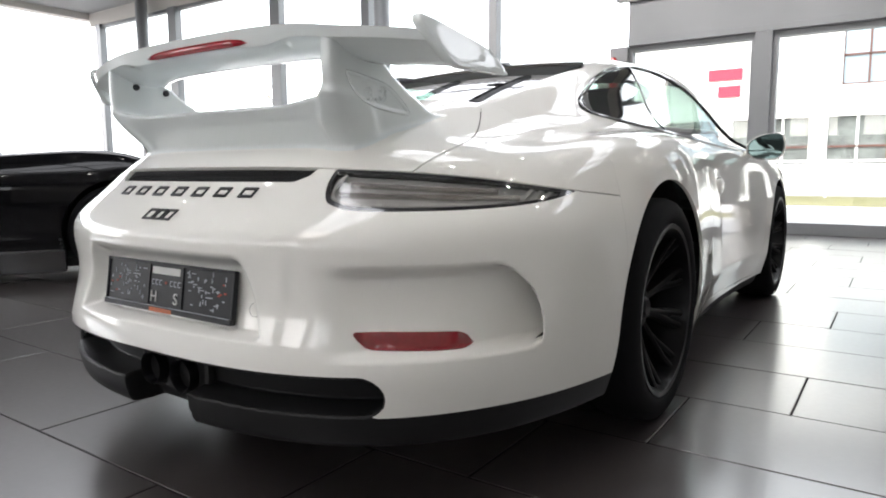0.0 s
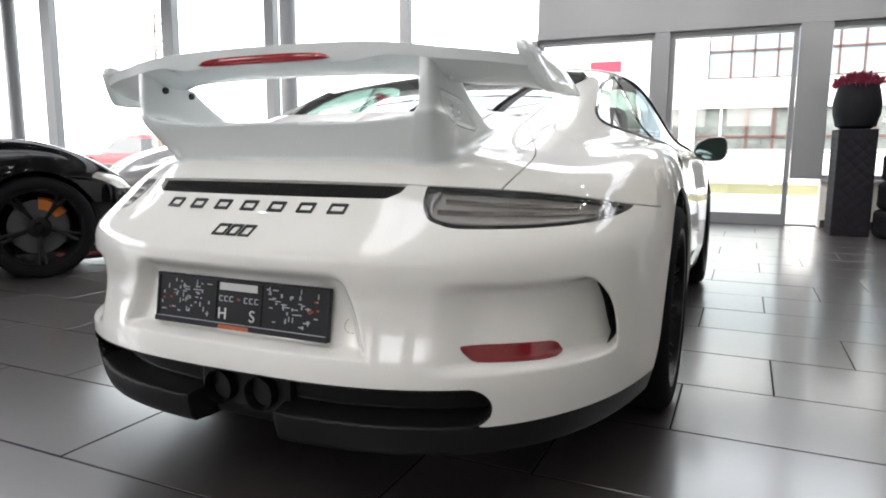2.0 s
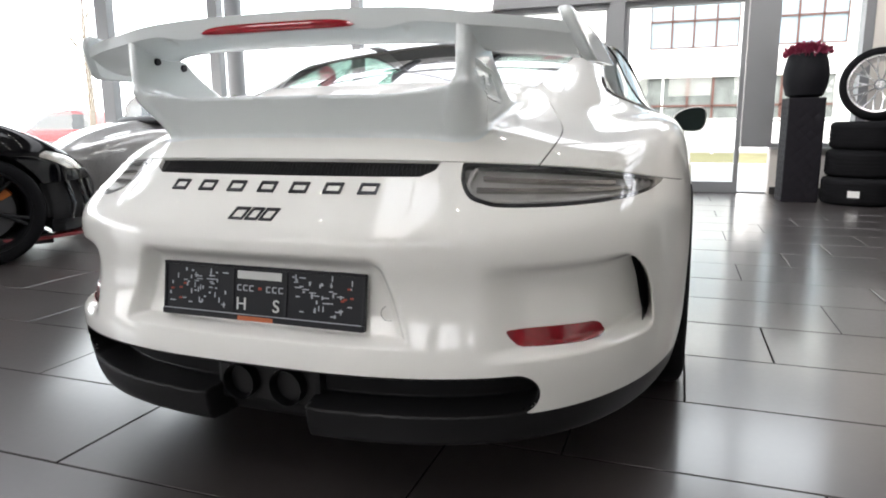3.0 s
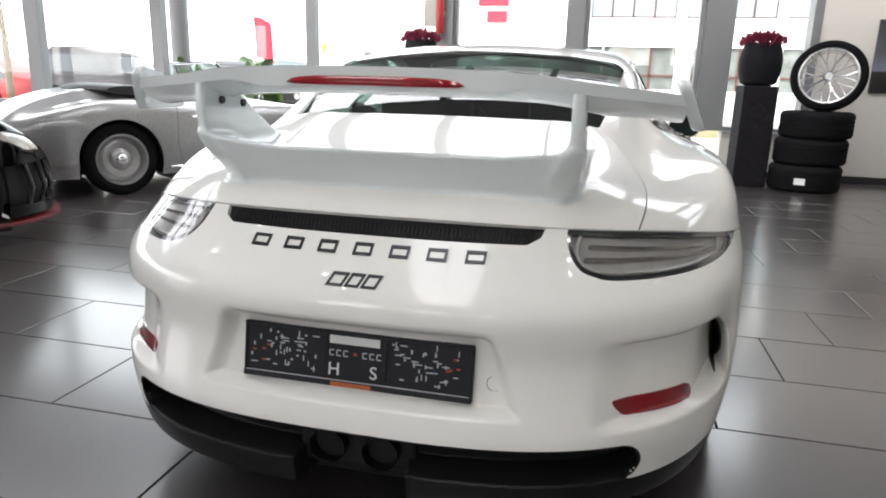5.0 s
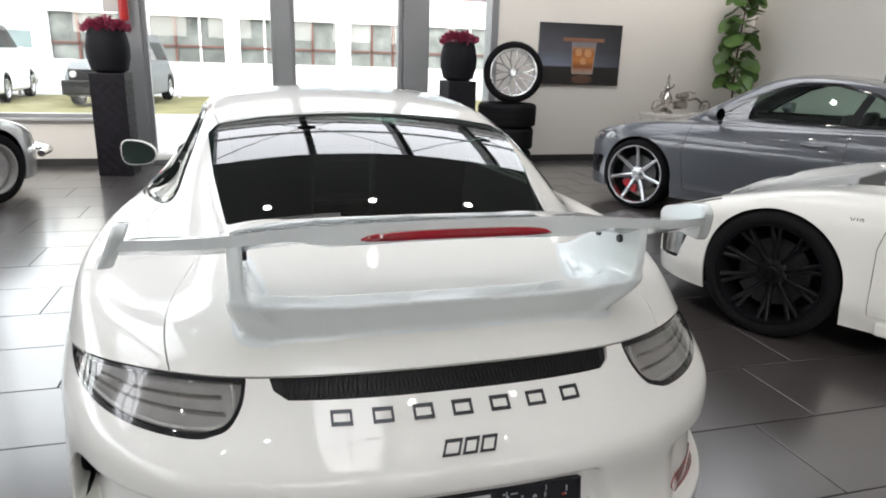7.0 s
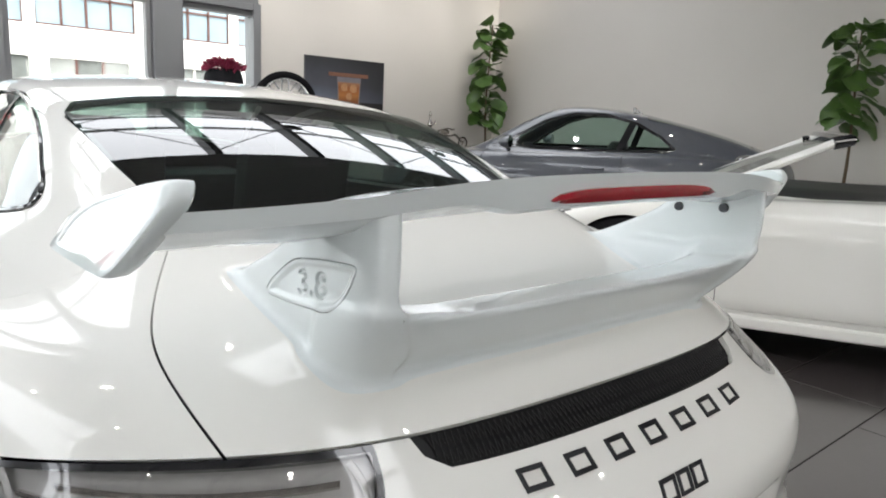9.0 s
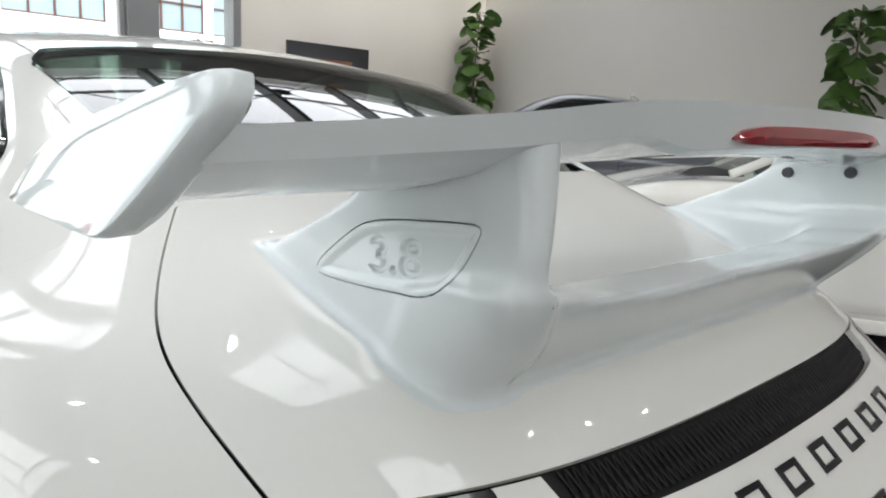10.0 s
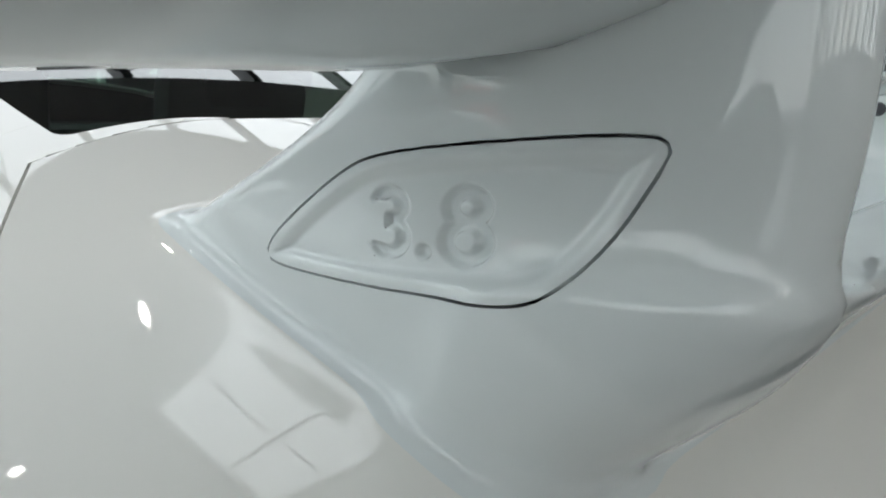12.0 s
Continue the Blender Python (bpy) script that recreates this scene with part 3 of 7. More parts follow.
def rounded(pts, times=2):
    """An outline with its corners cut again and again."""
    p = [np.array(q, float) for q in pts]
    for _ in range(times):
        p = [v for i in range(len(p)) for v in (p[i - 1] * 0.25 + p[i] * 0.75, p[i] * 0.75 + p[(i + 1) % len(p)] * 0.25)]
    return [tuple(q) for q in p]


def smooth_loop(pts, cuts=4):
    """A smooth closed outline through its corners."""
    p = [np.array(q, float) for q in pts]
    k = len(p)
    out = []
    for i in range(k):
        p0, p1, p2, p3 = (p[(i + o) % k] for o in (-1, 0, 1, 2))
        for j in range(cuts):
            t = j / cuts
            out.append(tuple(0.5 * (2 * p1 + (p2 - p0) * t + (2 * p0 - 5 * p1 + 4 * p2 - p3) * t * t + (3 * p1 - p0 - 3 * p2 + p3) * t ** 3)))
    return out


def rear_spot(x, z, form=None):
    """The place and outward normal of the tail at a side offset and height."""
    form = form or coupe_form
    y = np.linspace(-1.35, -0.3, 1051)
    f = form(np.full_like(y, x), y, np.full_like(y, z))
    p = np.array([[x, y[int(np.argmax(f < 0))], z]])
    p, n = settle(form, p, 0.01)
    return p[0], n[0]


def rear_plate(bm, pts, thick, lift=0.0005, sink=0.002):
    """An outline of (x, z) points as a plate that follows the tail."""
    low, high = [], []
    for x, z in pts:
        p, n = rear_spot(x, z)
        low.append(bm.verts.new(p - n * sink))
        high.append(bm.verts.new(p + n * (lift + thick)))
    k = len(pts)
    bm.faces.new(high)
    bm.faces.new(low[::-1])
    for i in range(k):
        bm.faces.new((low[i], low[(i + 1) % k], high[(i + 1) % k], high[i]))
    bmesh.ops.recalc_face_normals(bm, faces=bm.faces)
    return bm


def bar(x0, x1, z0, z1, slant=0.0):
    return [(x0, z0), (x1, z0), (x1 + slant, z1), (x0 + slant, z1)]


def wheel(car, x, y, radius, width, rim_r, side, rim_mat, caliper, spokes=10, style="y", steer=0.0, disc=True):
    """A road wheel whose outer face looks along side * x."""
    hub = new("wheel")
    hub.parent = car
    hub.matrix_basis = pose(x, y, radius, 0, 0, steer) @ pose(0, 0, 0, 0, 90 * side, 0)
    w = width / 2
    prof = [(rim_r, -w * 0.86), (rim_r + 0.012, -w), (radius - 0.03, -w), (radius - 0.010, -w + 0.012), (radius, -w + 0.035), (radius, -0.012), (radius - 0.006, -0.008), (radius - 0.006, 0.008), (radius, 0.012), (radius, w - 0.035), (radius - 0.010, w - 0.012), (radius - 0.028, w - 0.001), (radius - 0.05, w + 0.003), (rim_r + 0.014, w), (rim_r, w * 0.93)]
    part("tyre", lathe(bmesh.new(), prof, 64, closed=True), RUBBER, hub, smooth=True)
    rp = [(rim_r - 0.004, -w * 0.9), (rim_r + 0.008, w * 0.94), (rim_r + 0.004, w * 0.985), (rim_r - 0.010, w * 0.97), (rim_r - 0.018, w * 0.80), (rim_r - 0.030, -w * 0.9)]
    part("rim", lathe(bmesh.new(), rp, 64, closed=True), rim_mat, hub, smooth=True)
    bm = bmesh.new()
    lathe(bm, [(0.0, w * 0.46), (0.055, w * 0.46), (0.075, w * 0.36), (0.075, w * 0.2), (0.0, w * 0.2)], 32)
    lathe(bm, [(0.0, w * 0.56), (0.026, w * 0.56), (0.034, w * 0.5), (0.034, w * 0.4), (0, w * 0.4)], 24)
    for i in range(spokes):
        a = 2 * math.pi * i / spokes
        arms = ((-0.085, 1), (0.085, 1)) if style == "y" else ((0.0, 1),)
        for da, _ in arms:
            rings = []
            for s in np.linspace(0, 1, 6):
                r = 0.05 + (rim_r - 0.062) * s
                ang = a + da * ramp(np.array(s), 0.15, 1.0) * 1.0
                hgt = w * (0.38 + 0.46 * s ** 1.6)
                hw = (0.016 - 0.004 * s) if style == "y" else (0.025 - 0.007 * s)
                c = Vector((r * math.cos(ang), r * math.sin(ang), hgt))
                t = Vector((-math.sin(ang), math.cos(ang), 0))
                d = 0.026
                rings.append([c + t * hw - Vector((0, 0, d)), c + t * hw * 0.8, c + t * hw * 0.3 + Vector((0, 0, 0.004)), c - t * hw * 0.3 + Vector((0, 0, 0.004)), c - t * hw * 0.8, c - t * hw - Vector((0, 0, d))])
            loft(bm, rings)
    part("spokes", bm, rim_mat, hub, smooth=True)
    if disc:
        part("brake_disc", lathe(bmesh.new(), [(0.07, -w * 0.1), (0.185, -w * 0.1), (0.185, -w * 0.1 + 0.03), (0.07, -w * 0.1 + 0.03)], 40, closed=True), STEEL_DISC, hub, smooth=True)
        c = bmesh.new()
        rings = []
        for ang in np.linspace(-0.5, 0.5, 7):
            rings.append([Vector((r * math.cos(ang + 2.6), r * math.sin(ang + 2.6), h)) for r, h in ((0.12, w * 0.05), (0.12, w * 0.32), (0.19, w * 0.34), (0.205, w * 0.05))])
        loft(c, rings)
        part("brake_caliper", c, caliper, hub)
    return hub


def arch_cut(cy, cz, r, lean=0.10, inner=0.5):
    def g(x, y, z):
        up = np.clip(z - cz, 0, None)
        d = np.hypot(y - cy, up) - lean * np.clip(cz - z, 0, None)
        return np.where(np.abs(x) > inner, r - d, -1.0)
    return g


def white_coupe():
    car = thing("sports_car", "glossy white coupe with a fixed rear wing on the tiled floor", "car")
    lamp_side = inside(smooth_loop(LAMP))
    lamp = lambda x, y, z: np.maximum(lamp_side(np.abs(x), z), z - SEAM_Z(y) + 0.0016)
    rear_g = inside(REAR_GLASS, 0.02)
    side_g = inside(smooth_loop(SIDE_GLASS), 0.006)
    badge_g = inside(rounded(BADGE, 2), 0.0005)
    gap = 0.0016
    fine = net(coupe_form, (-0.97, -1.2, 0.10), (0.97, -0.30, 1.09), 0.0075)
    rough = net(coupe_form, (-0.97, -0.46, 0.09), (0.97, 3.47, 1.30), 0.016)

    # tail: bumper, lamps, grille slot, engine lid
    tail = trim(fine, lambda x, y, z: y + 0.3705)
    bumper = trim(tail, lambda x, y, z: z - SEAM_Z(y) + gap)
    dark = lambda x, y, z: np.minimum(np.where(y < -0.5, channel(np.abs(x), z), 1.0), z - SKIRT_Z(np.abs(x)))
    low = trim(bumper, lambda x, y, z: dark(x, y, z) + 0.0005)
    bumper = trim(bumper, lambda x, y, z: -dark(x, y, z))
    arch = arch_cut(0.0, 0.345, 0.402)
    bumper = trim(bumper, arch)
    low = trim(low, arch)
    is_lamp = lambda x, y, z: np.where(y < -0.45, lamp(x, y, z), 1.0)
    lamp_all = trim(bumper, is_lamp)
    bumper = trim(bumper, lambda x, y, z: -is_lamp(x, y, z))
    slot = inside([(-0.372, 0.765), (-0.345, 0.752), (0.345, 0.752), (0.372, 0.765), (0.39, 0.81), (-0.39, 0.81)])
    in_slot = lambda x, y, z: np.where(y < -0.6, slot(x, z), 1.0)
    bumper = trim(bumper, lambda x, y, z: -in_slot(x, y, z))
    slit = lambda ax, z: np.maximum(np.abs(ax - VENT_X(z) + 0.017) - 0.014 * np.sqrt(np.clip(1 - ((z - 0.470) / 0.082) ** 2, 0, 1)), np.abs(z - 0.470) - 0.081)
    in_slit = lambda x, y, z: np.where(y < -0.45, slit(np.abs(x), z), 1.0)
    bumper = trim(bumper, lambda x, y, z: -in_slit(x, y, z))
    panel("rear_bumper", bumper, WHITE_PAINT, car)
    panel("diffuser", low, BLACK_PLASTIC, car, "matt black lower bumper and diffuser")

    for s in (-1, 1):
        half = trim(lamp_all, lambda x, y, z: -s * x)
        v, t, n = trim(half, lambda x, y, z: -(lamp(x, y, z) + 0.0075))
        edge = panel("tail_lamp", (v, t, n), GLOSS_BLACK, car, "smoked grey tail lamp with a black surround")
        lens = trim(half, lambda x, y, z: lamp(x, y, z) + 0.0065)
        cover = panel("lens", (lens[0] + lens[2] * 0.0015, lens[1], lens[2]), CLEAR_LENS, edge, "clear smoked lens", 0)
        cover.visible_shadow = False
        panel("housing", (lens[0] - lens[2] * 0.0145, lens[1], lens[2]), LAMP_GREY, edge, "grey lamp housing", 0)
        bm = bmesh.new()
        bend = [spline((0, 0.456), (1, 0.450), (2, 0.462), (3, 0.50), (4, 0.58), (5, 0.68), (6, 0.755)), spline((0, 0.769), (1, 0.746), (2, 0.722), (3, 0.709), (4, 0.704), (5, 0.703), (6, 0.708))]
        pts = []
        for q in np.linspace(0, 6, 31):
            p, nn = rear_spot(s * float(bend[0](np.array(q))), float(bend[1](np.array(q))))
            pts.append(p - nn * 0.0065)
        tube(bm, pts, 0.0048, 8)
        part("light_bar", bm, LAMP_WHITE, edge, "pale curved light bar", True)
        for z0, x0, x1, dz in ((0.752, 0.475, 0.735, -0.020), (0.730, 0.468, 0.770, -0.012)):
            bm = bmesh.new()
            rings = []
            for q in np.linspace(0, 1, 9):
                p, nn = rear_spot(s * (x0 + (x1 - x0) * q), z0 + dz * q)
                o, u = Vector(p - nn * 0.0145), Vector(nn)
                rings.append([o + Vector((0, 0, 0.006)), o + u * 0.010 + Vector((0, 0, 0.004)), o + u * 0.010 - Vector((0, 0, 0.004)), o - Vector((0, 0, 0.006))])
            loft(bm, rings)
            part("lamp_fin", bm, LAMP_SILVER, edge, smooth=False)
        for q in range(4):
            bm = bmesh.new()
            rear_pts = []
            for x, z in bar(0.772 + q * 0.013, 0.779 + q * 0.013, 0.712 + q * 0.001, 0.742 - q * 0.004, 0.006):
                p, nn = rear_spot(s * x, z)
                rear_pts.append(p - nn * 0.006)
            low_pts = [Vector(p) + Vector((0, 0.010, 0)) for p in rear_pts]
            loft(bm, [rear_pts, low_pts])
            bmesh.ops.recalc_face_normals(bm, faces=bm.faces)
            part("indicator_block", bm, LAMP_WHITE, edge)
        # vent slit, reflector
        one = trim(trim(fine, in_slit), lambda x, y, z: -s * x)
        panel("side_vent", (one[0] - one[2] * 0.002, one[1], one[2]), BLACK_PLASTIC, car, "narrow black vent slit", 0)
        pts = [(0.545, 0.438), (0.553, 0.422), (0.568, 0.404), (0.580, 0.399), (0.64, 0.396), (0.69, 0.394), (0.724, 0.394), (0.729, 0.400), (0.719, 0.424), (0.708, 0.431), (0.65, 0.435), (0.60, 0.437)]
        rg = inside(pts)
        r = trim(fine, lambda x, y, z: np.where((y < -0.5) & (s * x > 0), rg(np.abs(x), z), 1.0))
        panel("reflector", (r[0] + r[2] * 0.003, r[1], r[2]), DARK_RED_LENS, car, "deep red rear reflector", 0.004)

    # slot grille behind the lid's edge, with a perforated insert
    g = trim(trim(fine, in_slot), lambda x, y, z: z - SEAM_Z(y) - 0.004)
    gr = panel("air_grille", (g[0] - g[2] * 0.012, g[1], g[2]), BLACK_PLASTIC, car, "black perforated air slot", 0)
    bm = bmesh.new()
    for k in range(74):
        x = -0.355 + k * 0.0097
        a, na = rear_spot(x, 0.757)
        b, nb = rear_spot(x + 0.008, 0.784)
        tube(bm, [a - na * 0.009, b - nb * 0.009], 0.0011, 4)
        a, na = rear_spot(x + 0.008, 0.757)
        b, nb = rear_spot(x, 0.784)
        tube(bm, [a - na * 0.0085, b - nb * 0.0085], 0.0011, 4)
    part("grille_mesh", bm, BLACK_PLASTIC, gr)

    lid = trim(tail, lambda x, y, z: SEAM_Z(y) + gap - z)
    lid = trim(lid, lambda x, y, z: np.abs(x) - SEAM_X(y) + gap)
    lid = trim(lid, lambda x, y, z: y + 0.432)
    on_fin = lambda x, y, z: np.where((np.abs(x) > 0.385) & (np.abs(x) < 0.53), badge_g(y, z), 1.0)
    outer = lambda x, y, z: np.where(np.abs(x) > 0.434, on_fin(x, y, z), 1.0)
    lid = trim(lid, lambda x, y, z: -(outer(x, y, z) - 0.0009))
    raised = lambda x, y, z: tail_fins(np.abs(x), y, z) - 0.014
    lid_ob = panel("engine_lid", trim(lid, lambda x, y, z: -raised(x, y, z)), WHITE_PAINT, car, "white engine lid")
    panel("spoiler_base", trim(lid, raised), COOL_PAINT, lid_ob, "cool white raised lip and wing supports")
    for s in (-1, 1):
        def dish(x, y, z):
            d = -badge_g(y, z)
            st = digits(s * (y + 0.8205) * 0.96, (z - 0.956 - 0.12 * s * (y + 0.8205)) * 1.14)
            return coupe_form(x, y, z) + 0.0042 * ramp(d, 0.003, 0.013) + 0.0034 * (1 - ramp(st, -0.0012, 0.0016))
        lo = (-0.50, -0.95, 0.90) if s < 0 else (0.40, -0.95, 0.90)
        hi = (-0.40, -0.65, 1.015) if s < 0 else (0.50, -0.65, 1.015)
        b = net(dish, lo, hi, 0.0014 if s < 0 else 0.004)
        b = trim(b, lambda x, y, z: badge_g(y, z) + 0.0006)
        b = trim(b, lambda x, y, z: 0.434 - np.abs(x))
        panel("side_badge", b, COOL_PAINT, lid_ob, "white inset badge engraved 3.8", 0.004)

    # quarters, roof, doors, front
    body = trim(rough, lambda x, y, z: -(y + 0.37))
    back = trim(tail, lambda x, y, z: SEAM_Z(y) + gap - z)
    back = trim(back, lambda x, y, z: np.where(y < -0.428, SEAM_X(y) + gap - np.abs(x), -1.0))
    glass_top = lambda x, y, z: np.where((z > 0.93) & (y < 0.5), rear_g(x, y), 1.0)
    back = trim(back, lambda x, y, z: -glass_top(x, y, z))
    for s in (-1, 1):
        panel("rear_quarter", trim(trim(back, lambda x, y, z: -s * x), arch), WHITE_PAINT, car)
    front_arch = arch_cut(2.457, 0.335, 0.385)
    body = trim(trim(body, arch), front_arch)
    body = trim(body, lambda x, y, z: 0.19 - z)
    side_open = lambda x, y, z: np.where(np.abs(x) > 0.30, side_g(y, z), 1.0)
    panes = trim(body, side_open)
    pane_form = lambda x, y, z: (z - (1.1165 + 0.337 * y - 0.145 * y * y) + 0.10 * x * x) * 0.93
    rear_pane = trim(net(pane_form, (-0.6, -0.5, 0.85), (0.6, 0.36, 1.25), 0.012), glass_top)
    shield = inside([(-0.60, 1.98), (0.60, 1.98), (0.50, 1.50), (0.3, 1.44), (-0.3, 1.44), (-0.50, 1.50)], 0.02)
    in_shield = lambda x, y, z: np.where(z > 0.95, shield(x, y), 1.0)
    screen = trim(body, in_shield)
    body = trim(trim(trim(body, lambda x, y, z: -side_open(x, y, z)), lambda x, y, z: -glass_top(x, y, z)), lambda x, y, z: -in_shield(x, y, z))
    door = inside([(0.80, 0.24), (0.74, 0.32), (0.72, 0.60), (0.74, 0.95), (1.96, 0.95), (1.95, 0.40), (1.90, 0.215)], 0.012)
    is_door = lambda x, y, z: np.where(np.abs(x) > 0.45, door(y, z), 1.0)
    panel("body", trim(body, lambda x, y, z: -(is_door(x, y, z) - gap)), WHITE_PAINT, car)
    for s in (-1, 1):
        d = trim(trim(body, lambda x, y, z: is_door(x, y, z) + gap), lambda x, y, z: -s * x)
        d = panel("door", d, WHITE_PAINT, car)
        h = bmesh.new()
        y0, z0, xs = 0.94, 0.70, s * 0.838
        rings = []
        for u, k in ((0.0, 1.0), (0.5, 0.97), (0.85, 0.80), (1.0, 0.4)):
            rings.append([Vector((xs + s * 0.014 * u, y0 + 0.085 * k * math.cos(q), z0 + 0.040 * k * math.sin(q) + 0.006 * math.cos(q))) for q in np.linspace(0, 2 * math.pi, 24, endpoint=False)])
        loft(h, rings)
        bmesh.ops.recalc_face_normals(h, faces=h.faces)
        part("handle_seam", lathe(bmesh.new(), [(0.985, 0.0), (1.02, 0.0), (1.02, 0.0025), (0.985, 0.0025)], 32, pose(xs + s * 0.004, y0, z0, 0, 90 * s, 0) @ Matrix.Diagonal((0.042, 0.088, 1, 1)), closed=True), DARK_SHELL, d)
        part("handle", h, WHITE_PAINT, d, smooth=True)
    for s in (-1, 1):
        p = trim(panes, lambda x, y, z: -s * x)
        panel("side_window", (p[0] - p[2] * 0.003, p[1], p[2]), TINT_GLASS, car, "tinted side glass", 0)
        b = trim(panes, lambda x, y, z: np.maximum(np.abs(y - 0.47 - 0.35 * (z - 0.9)) - 0.009, -s * x))
        panel("window_pillar", (b[0] + b[2] * 0.001, b[1], b[2]), GLOSS_BLACK, car, "black window pillar", 0.004)
        rimline = bmesh.new()
        tr = []
        for a, z in smooth_loop(SIDE_GLASS) + SIDE_GLASS[:1]:
            x = np.linspace(1.0, 0.3, 701)
            f = coupe_form(s * x, np.full_like(x, a), np.full_like(x, z))
            tr.append((s * (x[int(np.argmax(f < 0))] + 0.001), a, z))
        tube(rimline, tr, 0.006, 6)
        part("window_trim", rimline, GLOSS_BLACK, car, "black window surround", True)
    panel("rear_window", (rear_pane[0] - rear_pane[2] * 0.003, rear_pane[1], rear_pane[2]), DARK_GLASS, car, "dark rear window", 0)
    band = trim(rear_pane, lambda x, y, z: -(rear_g(x, y) + 0.013))
    panel("window_trim", (band[0] - band[2] * 0.005, band[1], band[2]), GLOSS_BLACK, car, "black window edge band", 0)
    panel("windscreen", (screen[0] - screen[2] * 0.003, screen[1], screen[2]), TINT_GLASS, car, "tinted windscreen", 0)

    # dark inner shell that closes the gaps
    inner = net(lambda x, y, z: coupe_form(x, y, z) + 0.016, (-0.97, -1.2, 0.09), (0.97, 3.47, 1.27), 0.022)
    inner = trim(trim(inner, arch_cut(0.0, 0.345, 0.42)), arch_cut(2.457, 0.335, 0.40))
    inner = trim(inner, lambda x, y, z: -np.where(np.abs(x) > 0.30, side_g(y, z) - 0.012, 1.0))
    inner = trim(inner, lambda x, y, z: -np.where((z > 0.90) & (y < 0.5), rear_g(x, y) - 0.012, 1.0))
    inner = trim(inner, lambda x, y, z: -np.where(z > 0.93, shield(x, y) - 0.012, 1.0))
    inner = trim(inner, lambda x, y, z: np.where(y < -0.5, 0.37 - z, -1.0))
    inner = trim(inner, lambda x, y, z: -is_lamp(x, y, z))
    inner = trim(inner, lambda x, y, z: -np.maximum(np.maximum(y + 0.5, 0.69 - np.abs(x)), np.maximum(0.365 - z, z - 0.61)))
    panel("inner_shell", inner, DARK_SHELL, car, "dark inner body", 0)
    part("underbody", block(-0.60, 0.60, -0.80, 3.15, 0.215, 0.235, 0.01), DARK_SHELL, car, "dark flat underbody")
    for s in (-1, 1):
        for y in (0.0, 2.457):
            bm = bmesh.new()
            lathe(bm, [(0.43, -0.17), (0.43, 0.17)], 40, pose(s * 0.69, y, 0.345, 0, 90, 0))
            for fce in [q for q in bm.faces if len(q.verts) > 4 and abs(q.calc_center_median().x) > 0.7]:
                bm.faces.remove(fce)
            bmesh.ops.bisect_plane(bm, geom=bm.verts[:] + bm.edges[:] + bm.faces[:], plane_co=(0, 0, 0.24), plane_no=(0, 0, 1), clear_inner=True)
            part("wheel_housing", bm, DARK_SHELL, car, smooth=True)

    # cabin
    for s in (-1, 1):
        bm = bmesh.new()
        box(bm, s * 0.36 - 0.24, s * 0.36 + 0.24, 0.95, 1.45, 0.28, 0.48, 0.05)
        box(bm, -0.23, 0.23, -0.06, 0.06, 0, 0.66, 0.05, pose(s * 0.36, 0.93, 0.42, 12, 0, 0))
        box(bm, -0.13, 0.13, -0.05, 0.05, 0, 0.17, 0.04, pose(s * 0.36, 0.79, 0.96, 8, 0, 0))
        part("seat", bm, LEATHER, car, "black leather bucket seat", True)
    part("dashboard", block(-0.62, 0.62, 1.75, 2.1, 0.55, 0.86, 0.06), LEATHER, car)
    part("parcel_shelf", block(-0.5, 0.5, -0.3, 0.5, 0.62, 0.72, 0.05), LEATHER, car)
    st = bmesh.new()
    for i in range(24):
        a0, a1 = 2 * math.pi * i / 24, 2 * math.pi * (i + 1) / 24
        tube(st, [(-0.36 + 0.18 * math.cos(a0), 1.62, 0.78 + 0.18 * math.sin(a0)), (-0.36 + 0.18 * math.cos(a1), 1.62, 0.78 + 0.18 * math.sin(a1))], 0.014, 6)
    part("steering_wheel", st, LEATHER, car, smooth=True)

    # exhaust
    ex = bmesh.new()
    box(ex, -0.140, 0.140, -1.10, -0.90, 0.225, 0.340, 0.014)
    eb = part("exhaust_surround", ex, BLACK_PLASTIC, car)
    for x in (-0.062, 0.062):
        p = bmesh.new()
        lathe(p, [(0.032, -0.20), (0.042, -0.20), (0.043, -0.01), (0.041, 0.0), (0.038, -0.004), (0.035, -0.05)], 32, pose(x, -1.125, 0.283, 90, 0, 0), closed=True)
        part("exhaust_pipe", p, BLACK_RIM, eb, "black twin exhaust tip", True)
        q = bmesh.new()
        lathe(q, [(0.034, -0.17), (0.034, -0.16)], 24, pose(x, -1.125, 0.283, 90, 0, 0))
        part("pipe_core", q, DARK_SHELL, eb)

    # plain raised shapes where the maker's word and model sign sit
    def hollow(x0, x1, z0, z1, t, slant=0.0):
        bm = bmesh.new()
        k = slant / (z1 - z0)
        rear_plate(bm, bar(x0, x1, z0, z0 + t, k * t), 0.003)
        rear_plate(bm, [(p + k * (z1 - z0 - t), z) for p, z in bar(x0, x1, z1 - t, z1, k * t)], 0.003)
        for p, q in ((x0, x0 + t * 1.1), (x1 - t * 1.1, x1)):
            rear_plate(bm, [(u + k * t, z) for u, z in bar(p, q, z0 + t, z1 - t, k * (z1 - z0 - 2 * t))], 0.003)
        return bm
    for k in range(7):
        x = -0.266 + k * 0.0817
        part("lettering_bar", hollow(x, x + 0.042, 0.7165, 0.7375, 0.0046), BADGE_GREY, car, "dark metal sign shape")
    for x0, x1 in ((-0.060, -0.024), (-0.018, 0.012), (0.018, 0.050)):
        part("model_sign_bar", hollow(x0, x1, 0.6610, 0.6850, 0.0042, 0.012), BADGE_GREY, car, "dark metal sign shape")
